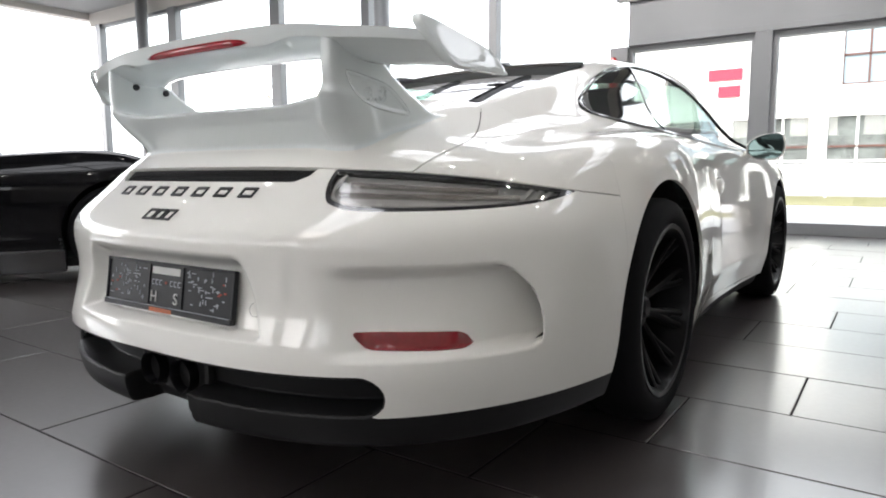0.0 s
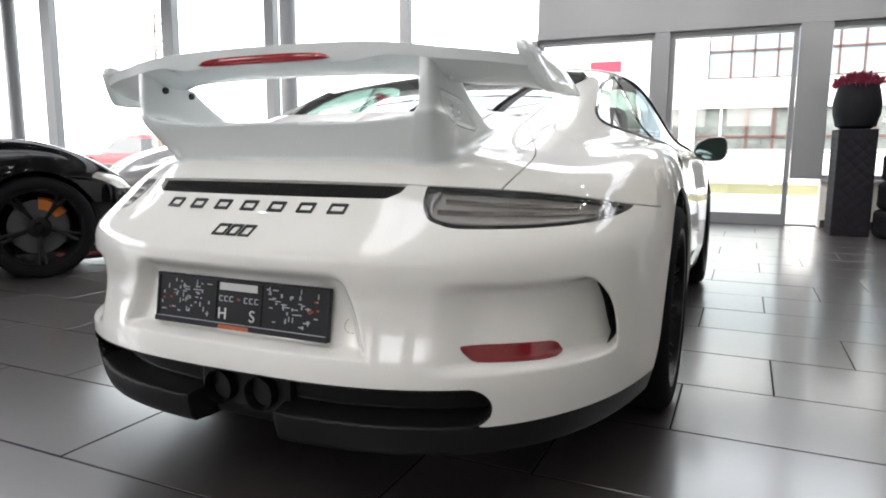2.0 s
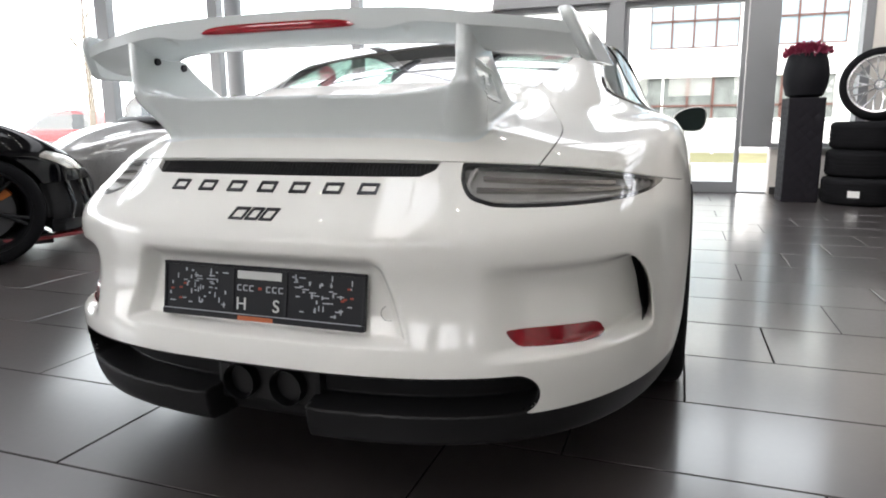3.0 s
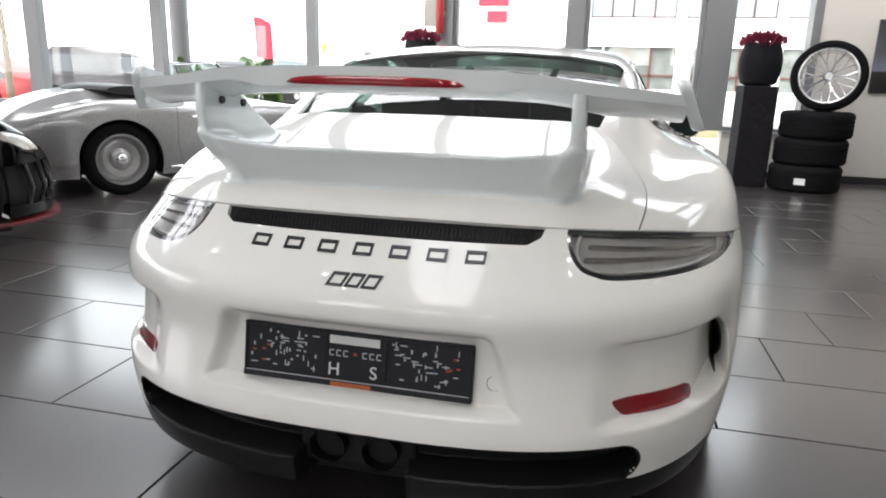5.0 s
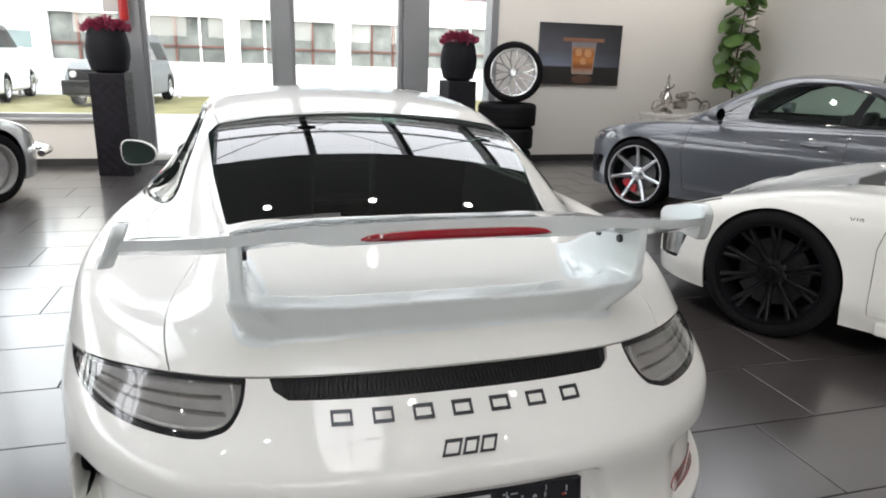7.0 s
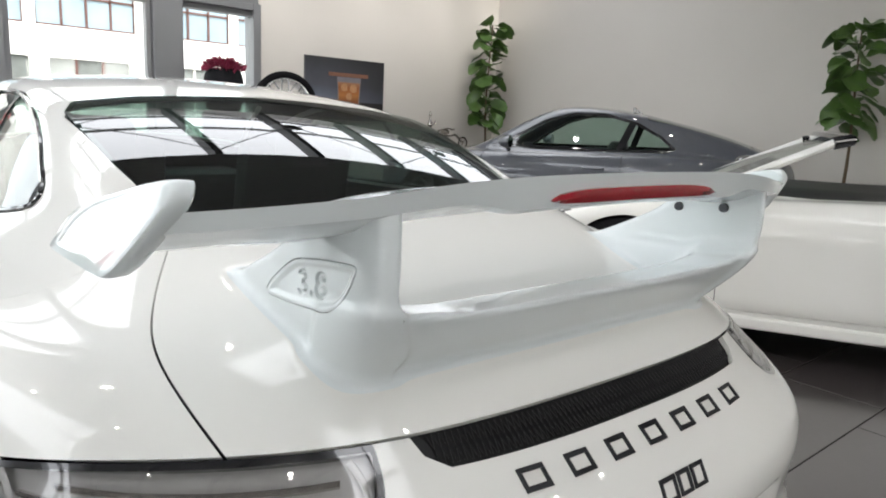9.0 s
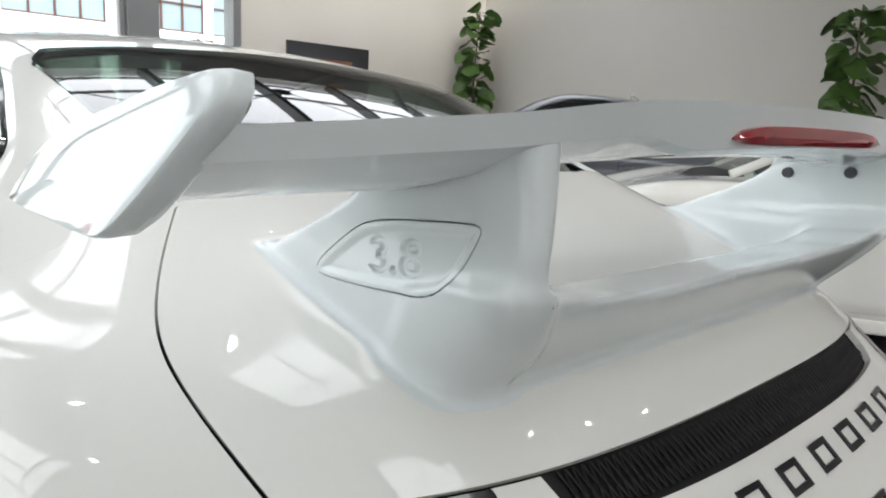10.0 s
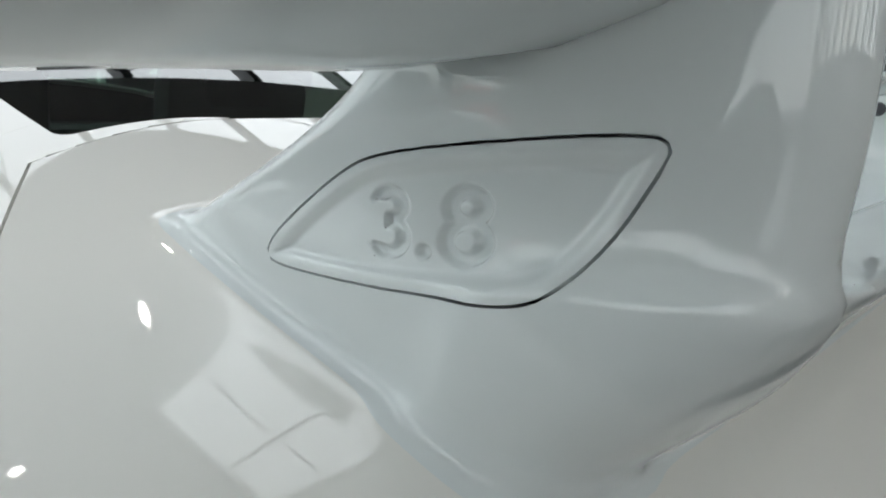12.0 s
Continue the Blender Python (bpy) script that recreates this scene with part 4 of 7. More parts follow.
    cap = bmesh.new()
    p, n = rear_spot(0.303, 0.468)
    lathe(cap, [(0.0155, -0.004), (0.0155, 0.0006), (0.0, 0.0006)], 32, Matrix.Translation(p) @ Vector(n).to_track_quat("Z", "Y").to_matrix().to_4x4())
    part("tow_cover", cap, WHITE_PAINT, car, "round white tow-eye cover")
    ringm = bmesh.new()
    lathe(ringm, [(0.0155, -0.003), (0.0155, 0.0003), (0.0168, 0.0003), (0.0168, -0.003)], 32, Matrix.Translation(p) @ Vector(n).to_track_quat("Z", "Y").to_matrix().to_4x4(), closed=True)
    part("tow_cover_gap", ringm, BADGE_GREY, car)

    plate_holder(car)
    rear_wing(car)
    for s in (-1, 1):
        mirror(car, s)
        wheel(car, s * 0.765, 0.0, 0.345, 0.300, 0.262, s, BLACK_RIM, RED_CALIPER)
        wheel(car, s * 0.760, 2.457, 0.340, 0.245, 0.262, s, BLACK_RIM, RED_CALIPER)
    return car


def digits(u, v):
    """Distance to the strokes of the engraved figures 3.8; u to the right, v up, in metres."""
    def ring(cx, cy, rx, ry):
        return np.abs(np.hypot((u - cx) / rx, (v - cy) / ry) - 1) * min(rx, ry)
    w = 0.0030
    eight = np.minimum(ring(0.021, 0.0085, 0.0090, 0.0072), ring(0.021, -0.0085, 0.0110, 0.0088))
    three = np.minimum(np.where((u > -0.028) | (v > 0.0115), ring(-0.026, 0.0085, 0.0085, 0.0072), 1.0), np.where((u > -0.028) | (v < -0.0125), ring(-0.026, -0.0085, 0.0100, 0.0088), 1.0))
    dot = np.hypot(u + 0.003, v + 0.0150) - 0.0006
    return np.minimum(np.minimum(eight, three), dot) - w


def plate_holder(car):
    """The empty black holder with its moulded marks, in the bumper's sunk field."""
    h = new("plate_holder")
    h.parent = car
    tagged(h, "empty black number plate holder with moulded marks")
    tilt = math.degrees(math.atan2(0.018, 0.121))
    h.matrix_basis = pose(0, -1.112, 0.430, 90 - tilt, 0, 0)
    part("back_board", block(-0.262, 0.262, 0.0, 0.124, -0.004, 0.006, 0.004), PLATE_BLACK, h)
    part("rim", block(-0.262, 0.262, 0.0, 0.014, 0.004, 0.014, 0.003), PLATE_BLACK, h)
    part("rim", block(-0.262, 0.262, 0.117, 0.124, 0.004, 0.011, 0.002), PLATE_BLACK, h)
    for s in (-1, 1):
        part("rim", block(s * 0.2585 - 0.0035, s * 0.2585 + 0.0035, 0.013, 0.118, 0.004, 0.010, 0.002), PLATE_BLACK, h)
    part("rim_line", block(-0.255, 0.255, 0.0135, 0.0150, 0.010, 0.0135), PLATE_MARK, h)
    part("paper_label", block(-0.060, 0.055, 0.094, 0.112, 0.006, 0.0068), PLATE_LABEL, h, "blank white paper strip")
    part("orange_strip", block(-0.052, 0.040, 0.001, 0.011, 0.012, 0.0145), PLATE_ORANGE, h, "orange clip strip")
    rng = random.Random(7)
    field = bmesh.new()
    red = bmesh.new()
    for s in (-1, 1):
        for k in range(46):
            u = s * min(0.245, 0.085 + abs(rng.gauss(0.06, 0.055)))
            v = 0.025 + 0.085 * rng.random()
            w, q = rng.choice(((0.010, 0.0028), (0.0035, 0.008), (0.016, 0.0026), (0.005, 0.004), (0.0025, 0.012)))
            box(field, u - w / 2, u + w / 2, v - q / 2, v + q / 2, 0.005, 0.0072)
        for k in range(4):
            u, v = s * (0.20 + 0.04 * rng.random()), 0.022 + 0.085 * rng.random()
            box(red, u - 0.004, u + 0.004, v - 0.002, v + 0.002, 0.005, 0.0074)
    for k in range(3):
        for s in (-1, 1):
            u = s * (0.022 + k * 0.016)
            box(field, u - 0.005, u + 0.005, 0.078, 0.0805, 0.005, 0.0072)
            box(field, u - 0.005, u + 0.005, 0.0665, 0.069, 0.005, 0.0072)
            box(field, u - 0.006, u - 0.0035, 0.069, 0.078, 0.005, 0.0072)
    box(red, -0.004, 0.004, 0.071, 0.077, 0.005, 0.0074)
    tagged(part("relief_field", field, PLATE_MARK, h, "pale moulded ribs and marks"), kind="stuff")
    tagged(part("red_relief", red, PLATE_RED, h, "small red marks"), kind="stuff")
    part("divider", block(-0.071, -0.067, 0.016, 0.116, 0.005, 0.009, 0.001), PLATE_BLACK, h)
    part("divider", block(0.067, 0.071, 0.016, 0.116, 0.005, 0.009, 0.001), PLATE_BLACK, h)
    for ch, x in (("H", -0.048), ("S", 0.043)):
        c = bpy.data.curves.new("letter", "FONT")
        c.body, c.size, c.extrude, c.align_x = ch, 0.040, 0.001, "CENTER"
        o = bpy.data.objects.new("letter", c)
        me = bpy.data.meshes.new_from_object(o)
        bpy.data.objects.remove(o)
        me.materials.append(PLATE_LABEL)
        ob = new("moulded_letter", me)
        ob.parent = h
        ob.matrix_basis = pose(x, 0.024, 0.0072)
        tagged(ob, "white moulded letter " + ch)


def rear_wing(car):
    wing = new("rear_wing")
    wing.parent = car
    tagged(wing, "fixed white rear wing on two supports")
    te_y = spline((0.0, -1.000), (0.30, -0.997), (0.43, -0.985), (0.50, -0.968), (0.58, -0.940), (0.65, -0.902))
    te_z = spline((0.0, 1.110), (0.20, 1.108), (0.30, 1.104), (0.40, 1.095), (0.46, 1.087), (0.52, 1.081), (0.65, 1.068))
    le_y = spline((0.0, -0.800), (0.30, -0.800), (0.43, -0.790), (0.52, -0.765), (0.635, -0.72))
    le_z = spline((0.0, 1.072), (0.30, 1.070), (0.41, 1.056), (0.48, 1.038), (0.55, 1.033), (0.64, 1.024))
    sag = spline((0.0, 0.034), (0.40, 0.034), (0.5, 0.030), (0.65, 0.028))
    rings = []
    for x in np.linspace(-0.649, 0.649, 99):
        a = abs(x)
        ty, tz, ly, lz, sg = (float(q(np.array(a))) for q in (te_y, te_z, le_y, le_z, sag))
        ring = []
        for u, k in ((1.0, 0), (0.97, 1), (0.85, 1), (0.7, 1), (0.5, 1), (0.3, 1), (0.15, 1), (0.05, 1), (0.0, 0.4), (0.0, -0.3), (0.05, -1), (0.15, -1), (0.3, -1), (0.5, -1), (0.7, -1), (0.85, -1), (0.95, -1), (1.0, -1)):
            y, z = ly + (ty - ly) * u, lz + (tz - lz) * u ** 1.5
            if k > 0:
                z += 0.003 * math.sin(math.pi * min(1, u * 1.02)) ** 0.7 * k
            elif k < 0:
                z -= (sg * math.sin(math.pi * min(0.93, 0.06 + 0.80 * u)) ** 0.8) * -k + (0.024 - 0.016 * float(ramp(np.array(a), 0.23, 0.36)) if u > 0.9 else 0)
                y += 0.012 * (u > 0.9) * (1 if u < 1 else 0.6)
            ring.append(Vector((x, y, z)))
        rings.append(ring)
    bm = loft(bmesh.new(), rings)
    bmesh.ops.recalc_face_normals(bm, faces=bm.faces)
    part("blade", bm, COOL_PAINT, wing, smooth=True)
    bm = bmesh.new()
    rings = []
    for x in np.linspace(-0.198, 0.198, 31):
        q = max(0.0, 1 - (abs(x) / 0.198) ** 5) ** 0.5
        h = 0.0092 * q + 0.0005
        c = Vector((x, float(te_y(np.array(abs(x)))) + 0.006, float(te_z(np.array(abs(x)))) - 0.029 - 0.004 * (1 - q)))
        up, out = Vector((0, -0.12, 0.99)), Vector((0, -0.99, -0.12))
        rings.append([c + up * h - out * 0.012, c + up * h + out * 0.005, c + out * 0.008, c - up * h + out * 0.005, c - up * h - out * 0.012])
    loft(bm, rings)
    bmesh.ops.recalc_face_normals(bm, faces=bm.faces)
    part("brake_light", bm, RED_LENS, wing, "long red brake light under the blade", True)
    for s in (-1, 1):
        outline = [(-0.920, 1.080), (-0.916, 1.096), (-0.902, 1.101), (-0.85, 1.092), (-0.803, 1.080), (-0.719, 1.058), (-0.680, 1.036), (-0.667, 1.018), (-0.660, 1.003), (-0.668, 0.996), (-0.76, 0.994), (-0.832, 0.994), (-0.858, 1.002), (-0.882, 1.026), (-0.905, 1.056)]
        fine_pts = smooth_loop(outline)
        cy, cz = -0.81, 1.045
        rings = []
        for off, sc in ((-0.018, 0.92), (-0.013, 0.98), (0.0, 1.0), (0.007, 0.985), (0.010, 0.95), (0.011, 0.80), (0.0105, 0.5)):
            inset = [(cy + (y - cy) * sc, cz + (z - cz) * sc) for y, z in fine_pts]
            rings.append([Vector((s * (0.632 + off + 0.10 * (y + 0.92) + 0.42 * (1.10 - z)), y, z)) for y, z in inset])
        bm = loft(bmesh.new(), rings)
        bmesh.ops.recalc_face_normals(bm, faces=bm.faces)
        part("end_plate", bm, COOL_PAINT, wing, "rounded white wing end plate", True)
        for y, z in ((-0.905, 1.027), (-0.808, 1.018)):
            bm = bmesh.new()
            x = 0.414
            lathe(bm, [(0.0, 0.004), (0.0085, 0.004), (0.0095, 0.0), (0.0095, -0.02), (0, -0.02)], 20, pose(s * x, y, z, 0, -90 * s, 0))
            part("bolt", bm, BADGE_GREY, wing, "round black screw cover", True)
    return wing


def mirror(car, s):
    m = new("door_mirror")
    m.parent = car
    cx, cy, cz = (0.922, 1.60, 0.887) if s > 0 else (-0.985, 1.60, 0.882)

    def loop(k, y, drop=0.0):
        out = []
        for a in np.linspace(0, 2 * math.pi, 32, endpoint=False):
            c, q = math.cos(a), math.sin(a)
            w = 0.088 - 0.010 * c * s
            h = 0.066 + 0.010 * c * s
            out.append(Vector((cx + w * k * math.copysign(abs(c) ** 0.75, c), y, cz - drop + h * k * math.copysign(abs(q) ** 0.8, q) + 0.008 * c * s)))
        return out
    rings = [loop(0.90, cy + 0.012), loop(0.93, cy + 0.001), loop(0.97, cy), loop(1.0, cy + 0.008)]
    for u in np.linspace(0.12, 1, 11):
        rings.append(loop(math.sqrt(max(0.0, 1 - u ** 2.4)) * 0.999 + 0.001, cy + 0.008 + 0.13 * u))
    bm = loft(bmesh.new(), rings)
    bmesh.ops.recalc_face_normals(bm, faces=bm.faces)
    part("mirror_cap", bm, WHITE_PAINT, m, smooth=True)
    bm = bmesh.new()
    ring = [bm.verts.new(p) for p in loop(0.895, cy + 0.008)]
    bm.faces.new(ring)
    part("mirror_glass", bm, MIRROR, m, "dark mirror glass")
    bm = loft(bmesh.new(), [loop(0.90, cy + 0.007), loop(0.95, cy - 0.001), loop(0.955, cy + 0.002), loop(0.90, cy + 0.0095)])
    for face in [q for q in bm.faces if len(q.verts) > 4]:
        bm.faces.remove(face)
    part("glass_surround", bm, GLOSS_BLACK, m, "black ring round the mirror glass", True)
    bm = bmesh.new()
    tube(bm, [(s * 0.75, 1.70, 0.846), (s * 0.82, 1.67, 0.852), (cx - s * 0.035, 1.65, cz - 0.030)], [0.030, 0.020, 0.017], 10)
    part("mirror_foot", bm, WHITE_PAINT, m, smooth=True)


white_coupe()


# ---------- other cars: one kit, one set of curves for each ----------
def car_form(hw, tail, nose, deck, fender, roof=None, cabin=None, belt=0.85, waist=None, lean=0.45, blunt=2.8, floor_z=0.14):
    a, b = tail + 0.95, nose - 0.95

    def form(x, y, z):
        ax = np.abs(x)
        w = hw * (1 - 0.10 * ramp(z, 0.62, 1.05)) * (1 - 0.05 * ramp(-z, -0.35, -0.1))
        if waist:
            w = w * waist(y)
        end = np.where(y < a, (a - y) / 0.95, np.clip(y - b, 0, None) / 0.95)
        end = end * (1 + 0.05 * ramp(z, 0.55, 0.9))
        plan = (((ax / w) ** blunt + end ** blunt) ** (1 / blunt) - 1) * 0.9
        top = z - (deck(y) + (fender(y) - deck(y)) * ramp(ax, 0.35 * hw, 0.82 * hw))
        f = smax(smax(plan, top * 0.9, 0.12), floor_z - z, 0.03)
        if roof:
            c = smax((z - roof(y) + 0.11 * ax * ax) * 0.9, (ax - cabin(y) + lean * np.clip(z - belt, -0.1, 1)) * 0.9, 0.10)
            f = smin(f, smax(smax(c, plan + 0.03, 0.05), 0.45 - z, 0.02), 0.05)
        return f
    return form


def car_kit(car, form, hw, tail, nose, base, axle, rad, paint, side_glass=None, screens=(), lamps=(), darks=(), step=0.028, top_z=1.45, door=None, pillar=None, arch_gap=0.035):
    """Shell, glass, lamps and openings cut from one form; gives the trimmed shell's leftovers to the caller."""
    body = net(form, (-hw - 0.05, tail - 0.05, 0.08), (hw + 0.05, nose + 0.05, top_z), step)
    for y in (0.0, base):
        body = trim(body, arch_cut(y, rad, rad + arch_gap, 0.0))
    body = trim(body, lambda x, y, z: 0.17 - z)
    if side_glass:
        g = inside(side_glass, 0.01)
        sg = lambda x, y, z: np.where(np.abs(x) > 0.35, g(y, z), 1.0)
        pane = trim(body, sg)
        body = trim(body, lambda x, y, z: -sg(x, y, z))
        for s in (-1, 1):
            p = trim(pane, lambda x, y, z: -s * x)
            panel("side_window", (p[0] - p[2] * 0.004, p[1], p[2]), TINT_GLASS, car, "tinted side glass", 0)
            rim = trim(p, lambda x, y, z: -(g(y, z) + 0.024))
            panel("window_trim", (rim[0] - rim[2] * 0.001, rim[1], rim[2]), GLOSS_BLACK, car, "black window surround", 0.004)
            if pillar:
                q = trim(p, lambda x, y, z: np.maximum(pillar(y, z), g(y, z) + 0.026))
                panel("window_pillar", (q[0] - q[2] * 0.001, q[1], q[2]), GLOSS_BLACK, car, "black window pillar", 0.004)
    for name, pts, zmin, material, label in screens:
        g = inside(pts, 0.02)
        sc = lambda x, y, z: np.where(z > zmin, g(x, y), 1.0)
        p = trim(body, sc)
        body = trim(body, lambda x, y, z: -sc(x, y, z))
        panel(name, (p[0] - p[2] * 0.004, p[1], p[2]), material, car, label, 0)
    for name, pts, front, material, label, sink in tuple(lamps) + tuple(darks):
        g = inside(pts, 0.004)
        both = name != "grille"
        mid = (tail + nose) / 2
        la = lambda x, y, z: np.where((y > mid) == front, g(np.abs(x), z), 1.0)
        p = trim(body, la)
        body = trim(body, lambda x, y, z: -la(x, y, z))
        for s in ((-1, 1) if both else (0,)):
            q = trim(p, lambda x, y, z: -s * x) if s else p
            if len(q[1]):
                panel(name, (q[0] - q[2] * sink, q[1], q[2]), material, car, label, 0)
    if door:
        g = inside(door, 0.012)
        dg = lambda x, y, z: np.where(np.abs(x) > 0.4, g(y, z), 1.0)
        for s in (-1, 1):
            panel("door", trim(trim(body, lambda x, y, z: dg(x, y, z) + 0.002), lambda x, y, z: -s * x), paint, car)
        body = trim(body, lambda x, y, z: 0.002 - dg(x, y, z))
    panel("body", body, paint, car)
    inner = net(lambda x, y, z: form(x, y, z) + 0.03, (-hw, tail, 0.1), (hw, nose, top_z), 0.045)
    for y in (0.0, base):
        inner = trim(inner, arch_cut(y, rad, rad + 0.05, 0.0))
    for y in (0.0, base):
        for s in (-1, 1):
            bm = bmesh.new()
            lathe(bm, [(0.30, -0.02), (rad + 0.045, -0.02), (rad + 0.045, 0.20)], 32, pose(s * (hw - 0.34), y, rad, 0, 90 * s, 0))
            for fce in [q for q in bm.faces if len(q.verts) > 4 and abs(q.calc_center_median().x) > hw - 0.25]:
                bm.faces.remove(fce)
            bmesh.ops.bisect_plane(bm, geom=bm.verts[:] + bm.edges[:] + bm.faces[:], plane_co=(0, 0, 0.20), plane_no=(0, 0, 1), clear_inner=True)
            part("wheel_housing", bm, DARK_SHELL, car, smooth=True)
    keep = lambda x, y, z: z - 0.80
    panel("inner_shell", trim(inner, keep), DARK_SHELL, car, "dark inner body", 0)


def handle(car, s, x, y, z, material):
    bm = bmesh.new()
    tube(bm, [(s * (x - 0.012), y - 0.10, z), (s * (x + 0.014), y - 0.08, z), (s * (x + 0.018), y, z), (s * (x + 0.014), y + 0.08, z), (s * (x - 0.012), y + 0.10, z)], 0.011, 8)
    part("handle", bm, material, car, smooth=True)


def side_mirror(car, s, x, y, z, material):
    m = new("door_mirror")
    m.parent = car
    rings = []
    for u in np.linspace(0, 1, 9):
        r = math.sqrt(max(0.0, 1 - u ** 2.4))
        rings.append([Vector((s * x + 0.10 * r * math.cos(a), y + 0.12 * u, z + 0.062 * r * math.sin(a))) for a in np.linspace(0, 2 * math.pi, 20, endpoint=False)])
    bm = loft(bmesh.new(), rings)
    bmesh.ops.recalc_face_normals(bm, faces=bm.faces)
    part("mirror_cap", bm, material, m, smooth=True)
    bm = bmesh.new()
    bm.faces.new([bm.verts.new((s * x + 0.09 * math.cos(a), y - 0.002, z + 0.053 * math.sin(a))) for a in np.linspace(0, 2 * math.pi, 20, endpoint=False)])
    part("mirror_glass", bm, MIRROR, m, "mirror glass")
    bm = tube(bmesh.new(), [(s * (x - 0.14), y + 0.05, z - 0.08), (s * (x - 0.05), y + 0.05, z - 0.03)], [0.022, 0.018], 8)
    part("mirror_foot", bm, GLOSS_BLACK, m, smooth=True)


def seats(car, x, y, z, tilt=14):
    for s in (-1, 1):
        bm = bmesh.new()
        box(bm, s * x - 0.24, s * x + 0.24, y, y + 0.5, z, z + 0.18, 0.05)
        box(bm, -0.23, 0.23, -0.06, 0.06, 0, 0.62, 0.05, pose(s * x, y, z + 0.1, tilt, 0, 0))
        box(bm, -0.13, 0.13, -0.05, 0.05, 0, 0.17, 0.04, pose(s * x, y - 0.16, z + 0.68, tilt, 0, 0))
        part("seat", bm, LEATHER, car, "black leather seat", True)


def heading(x, y, hx, hy):
    return pose(x, y, 0, 0, 0, math.degrees(math.atan2(-hx, hy)))


def grey_coupe():
    car = thing("sports_coupe", "glossy slate grey two-door coupe parked by the white wall", "car", heading(5.33, 1.94, -0.5, 0.866))
    hw, tail, nose, base, rad = 0.916, -0.86, 3.30, 2.505, 0.345
    deck = spline((-0.9, 0.86), (-0.6, 0.93), (-0.2, 0.97), (0.6, 0.96), (1.6, 0.94), (2.2, 0.925), (2.6, 0.86), (3.0, 0.755), (3.5, 0.60))
    fend = spline((-0.9, 0.80), (-0.5, 0.90), (0.0, 0.945), (0.7, 0.93), (1.6, 0.91), (2.1, 0.90), (2.55, 0.865), (3.0, 0.76), (3.5, 0.60))
    roof = spline((-0.9, 0.86), (-0.55, 1.02), (-0.1, 1.17), (0.3, 1.265), (0.70, 1.34), (1.08, 1.370), (1.36, 1.352), (1.64, 1.245), (2.0, 1.045), (2.3, 0.91), (3.4, 0.5))
    cab = spline((-0.9, 0.50), (-0.3, 0.64), (0.3, 0.72), (1.0, 0.76), (1.8, 0.745), (2.3, 0.68), (3.4, 0.5))
    form = car_form(hw, tail, nose, deck, fend, roof, cab, 0.90, lean=0.55)
    glass_pts = [(0.24, 1.005), (0.36, 0.976), (0.9, 0.962), (1.5, 0.95), (1.88, 0.947), (1.68, 1.08), (1.45, 1.215), (1.2, 1.290), (0.9, 1.295), (0.6, 1.225), (0.38, 1.115)]
    pillar = lambda y, z: np.abs(y - 0.72 + 0.35 * (z - 1.0)) - 0.035
    car_kit(car, form, hw, tail, nose, base, 0, rad, GREY_PAINT, glass_pts,
            (("windscreen", [(-0.50, 1.99), (0.50, 1.99), (0.40, 1.50), (-0.40, 1.50)], 0.97, TINT_GLASS, "tinted windscreen"), ("rear_window", [(-0.46, -0.40), (0.46, -0.40), (0.5, 0.5), (-0.5, 0.5)], 0.95, DARK_GLASS, "dark rear window")),
            (("headlamp", [(0.50, 0.64), (0.56, 0.695), (0.86, 0.745), (0.885, 0.70), (0.80, 0.64)], True, HEAD_SMOKE, "smoked headlamp", 0.012),),
            (("grille", [(0.0, 0.33), (0.44, 0.33), (0.50, 0.56), (0.42, 0.60), (0.0, 0.60)], True, GLOSS_BLACK, "black front grille", 0.02), ("bumper_vent", [(0.56, 0.28), (0.80, 0.30), (0.83, 0.48), (0.62, 0.46)], True, GLOSS_BLACK, "black bumper intake", 0.03)),
            door=[(0.78, 0.30), (0.70, 0.55), (0.70, 0.95), (1.98, 0.95), (2.04, 0.60), (1.98, 0.28)], pillar=pillar)
    seats(car, 0.36, 1.0, 0.20)
    part("dashboard", block(-0.60, 0.60, 1.60, 1.90, 0.55, 0.90, 0.06), LEATHER, car)
    for s in (-1, 1):
        handle(car, s, 0.885, 0.93, 0.80, GREY_PAINT)
        side_mirror(car, s, 0.97, 1.70, 1.0, GREY_PAINT)
        wheel(car, s * 0.80, base, rad, 0.245, 0.288, s, ALLOY, RED_CALIPER, 7, "plain")
        wheel(car, s * 0.80, 0.0, rad, 0.245, 0.288, s, ALLOY, RED_CALIPER, 7, "plain")
        part("side_sill", block(s * 0.86 - 0.03, s * 0.86 + 0.03, 0.42, 2.08, 0.17, 0.23, 0.015), GREY_PAINT, car)
    part("cowl_panel", block(-0.52, 0.52, 2.04, 2.12, 0.925, 0.946, 0.008), BLACK_PLASTIC, car, "black cowl panel under the windscreen")
    bm = bmesh.new()
    prism(bm, [(0, 0), (0.12, 0), (0.02, 0.075), (0.0, 0.078)], 0.02, pose(0.01, 0.70, 1.308, 90, 0, -90), 0.004)
    part("roof_antenna", bm, GLOSS_BLACK, car, "shark-fin aerial")


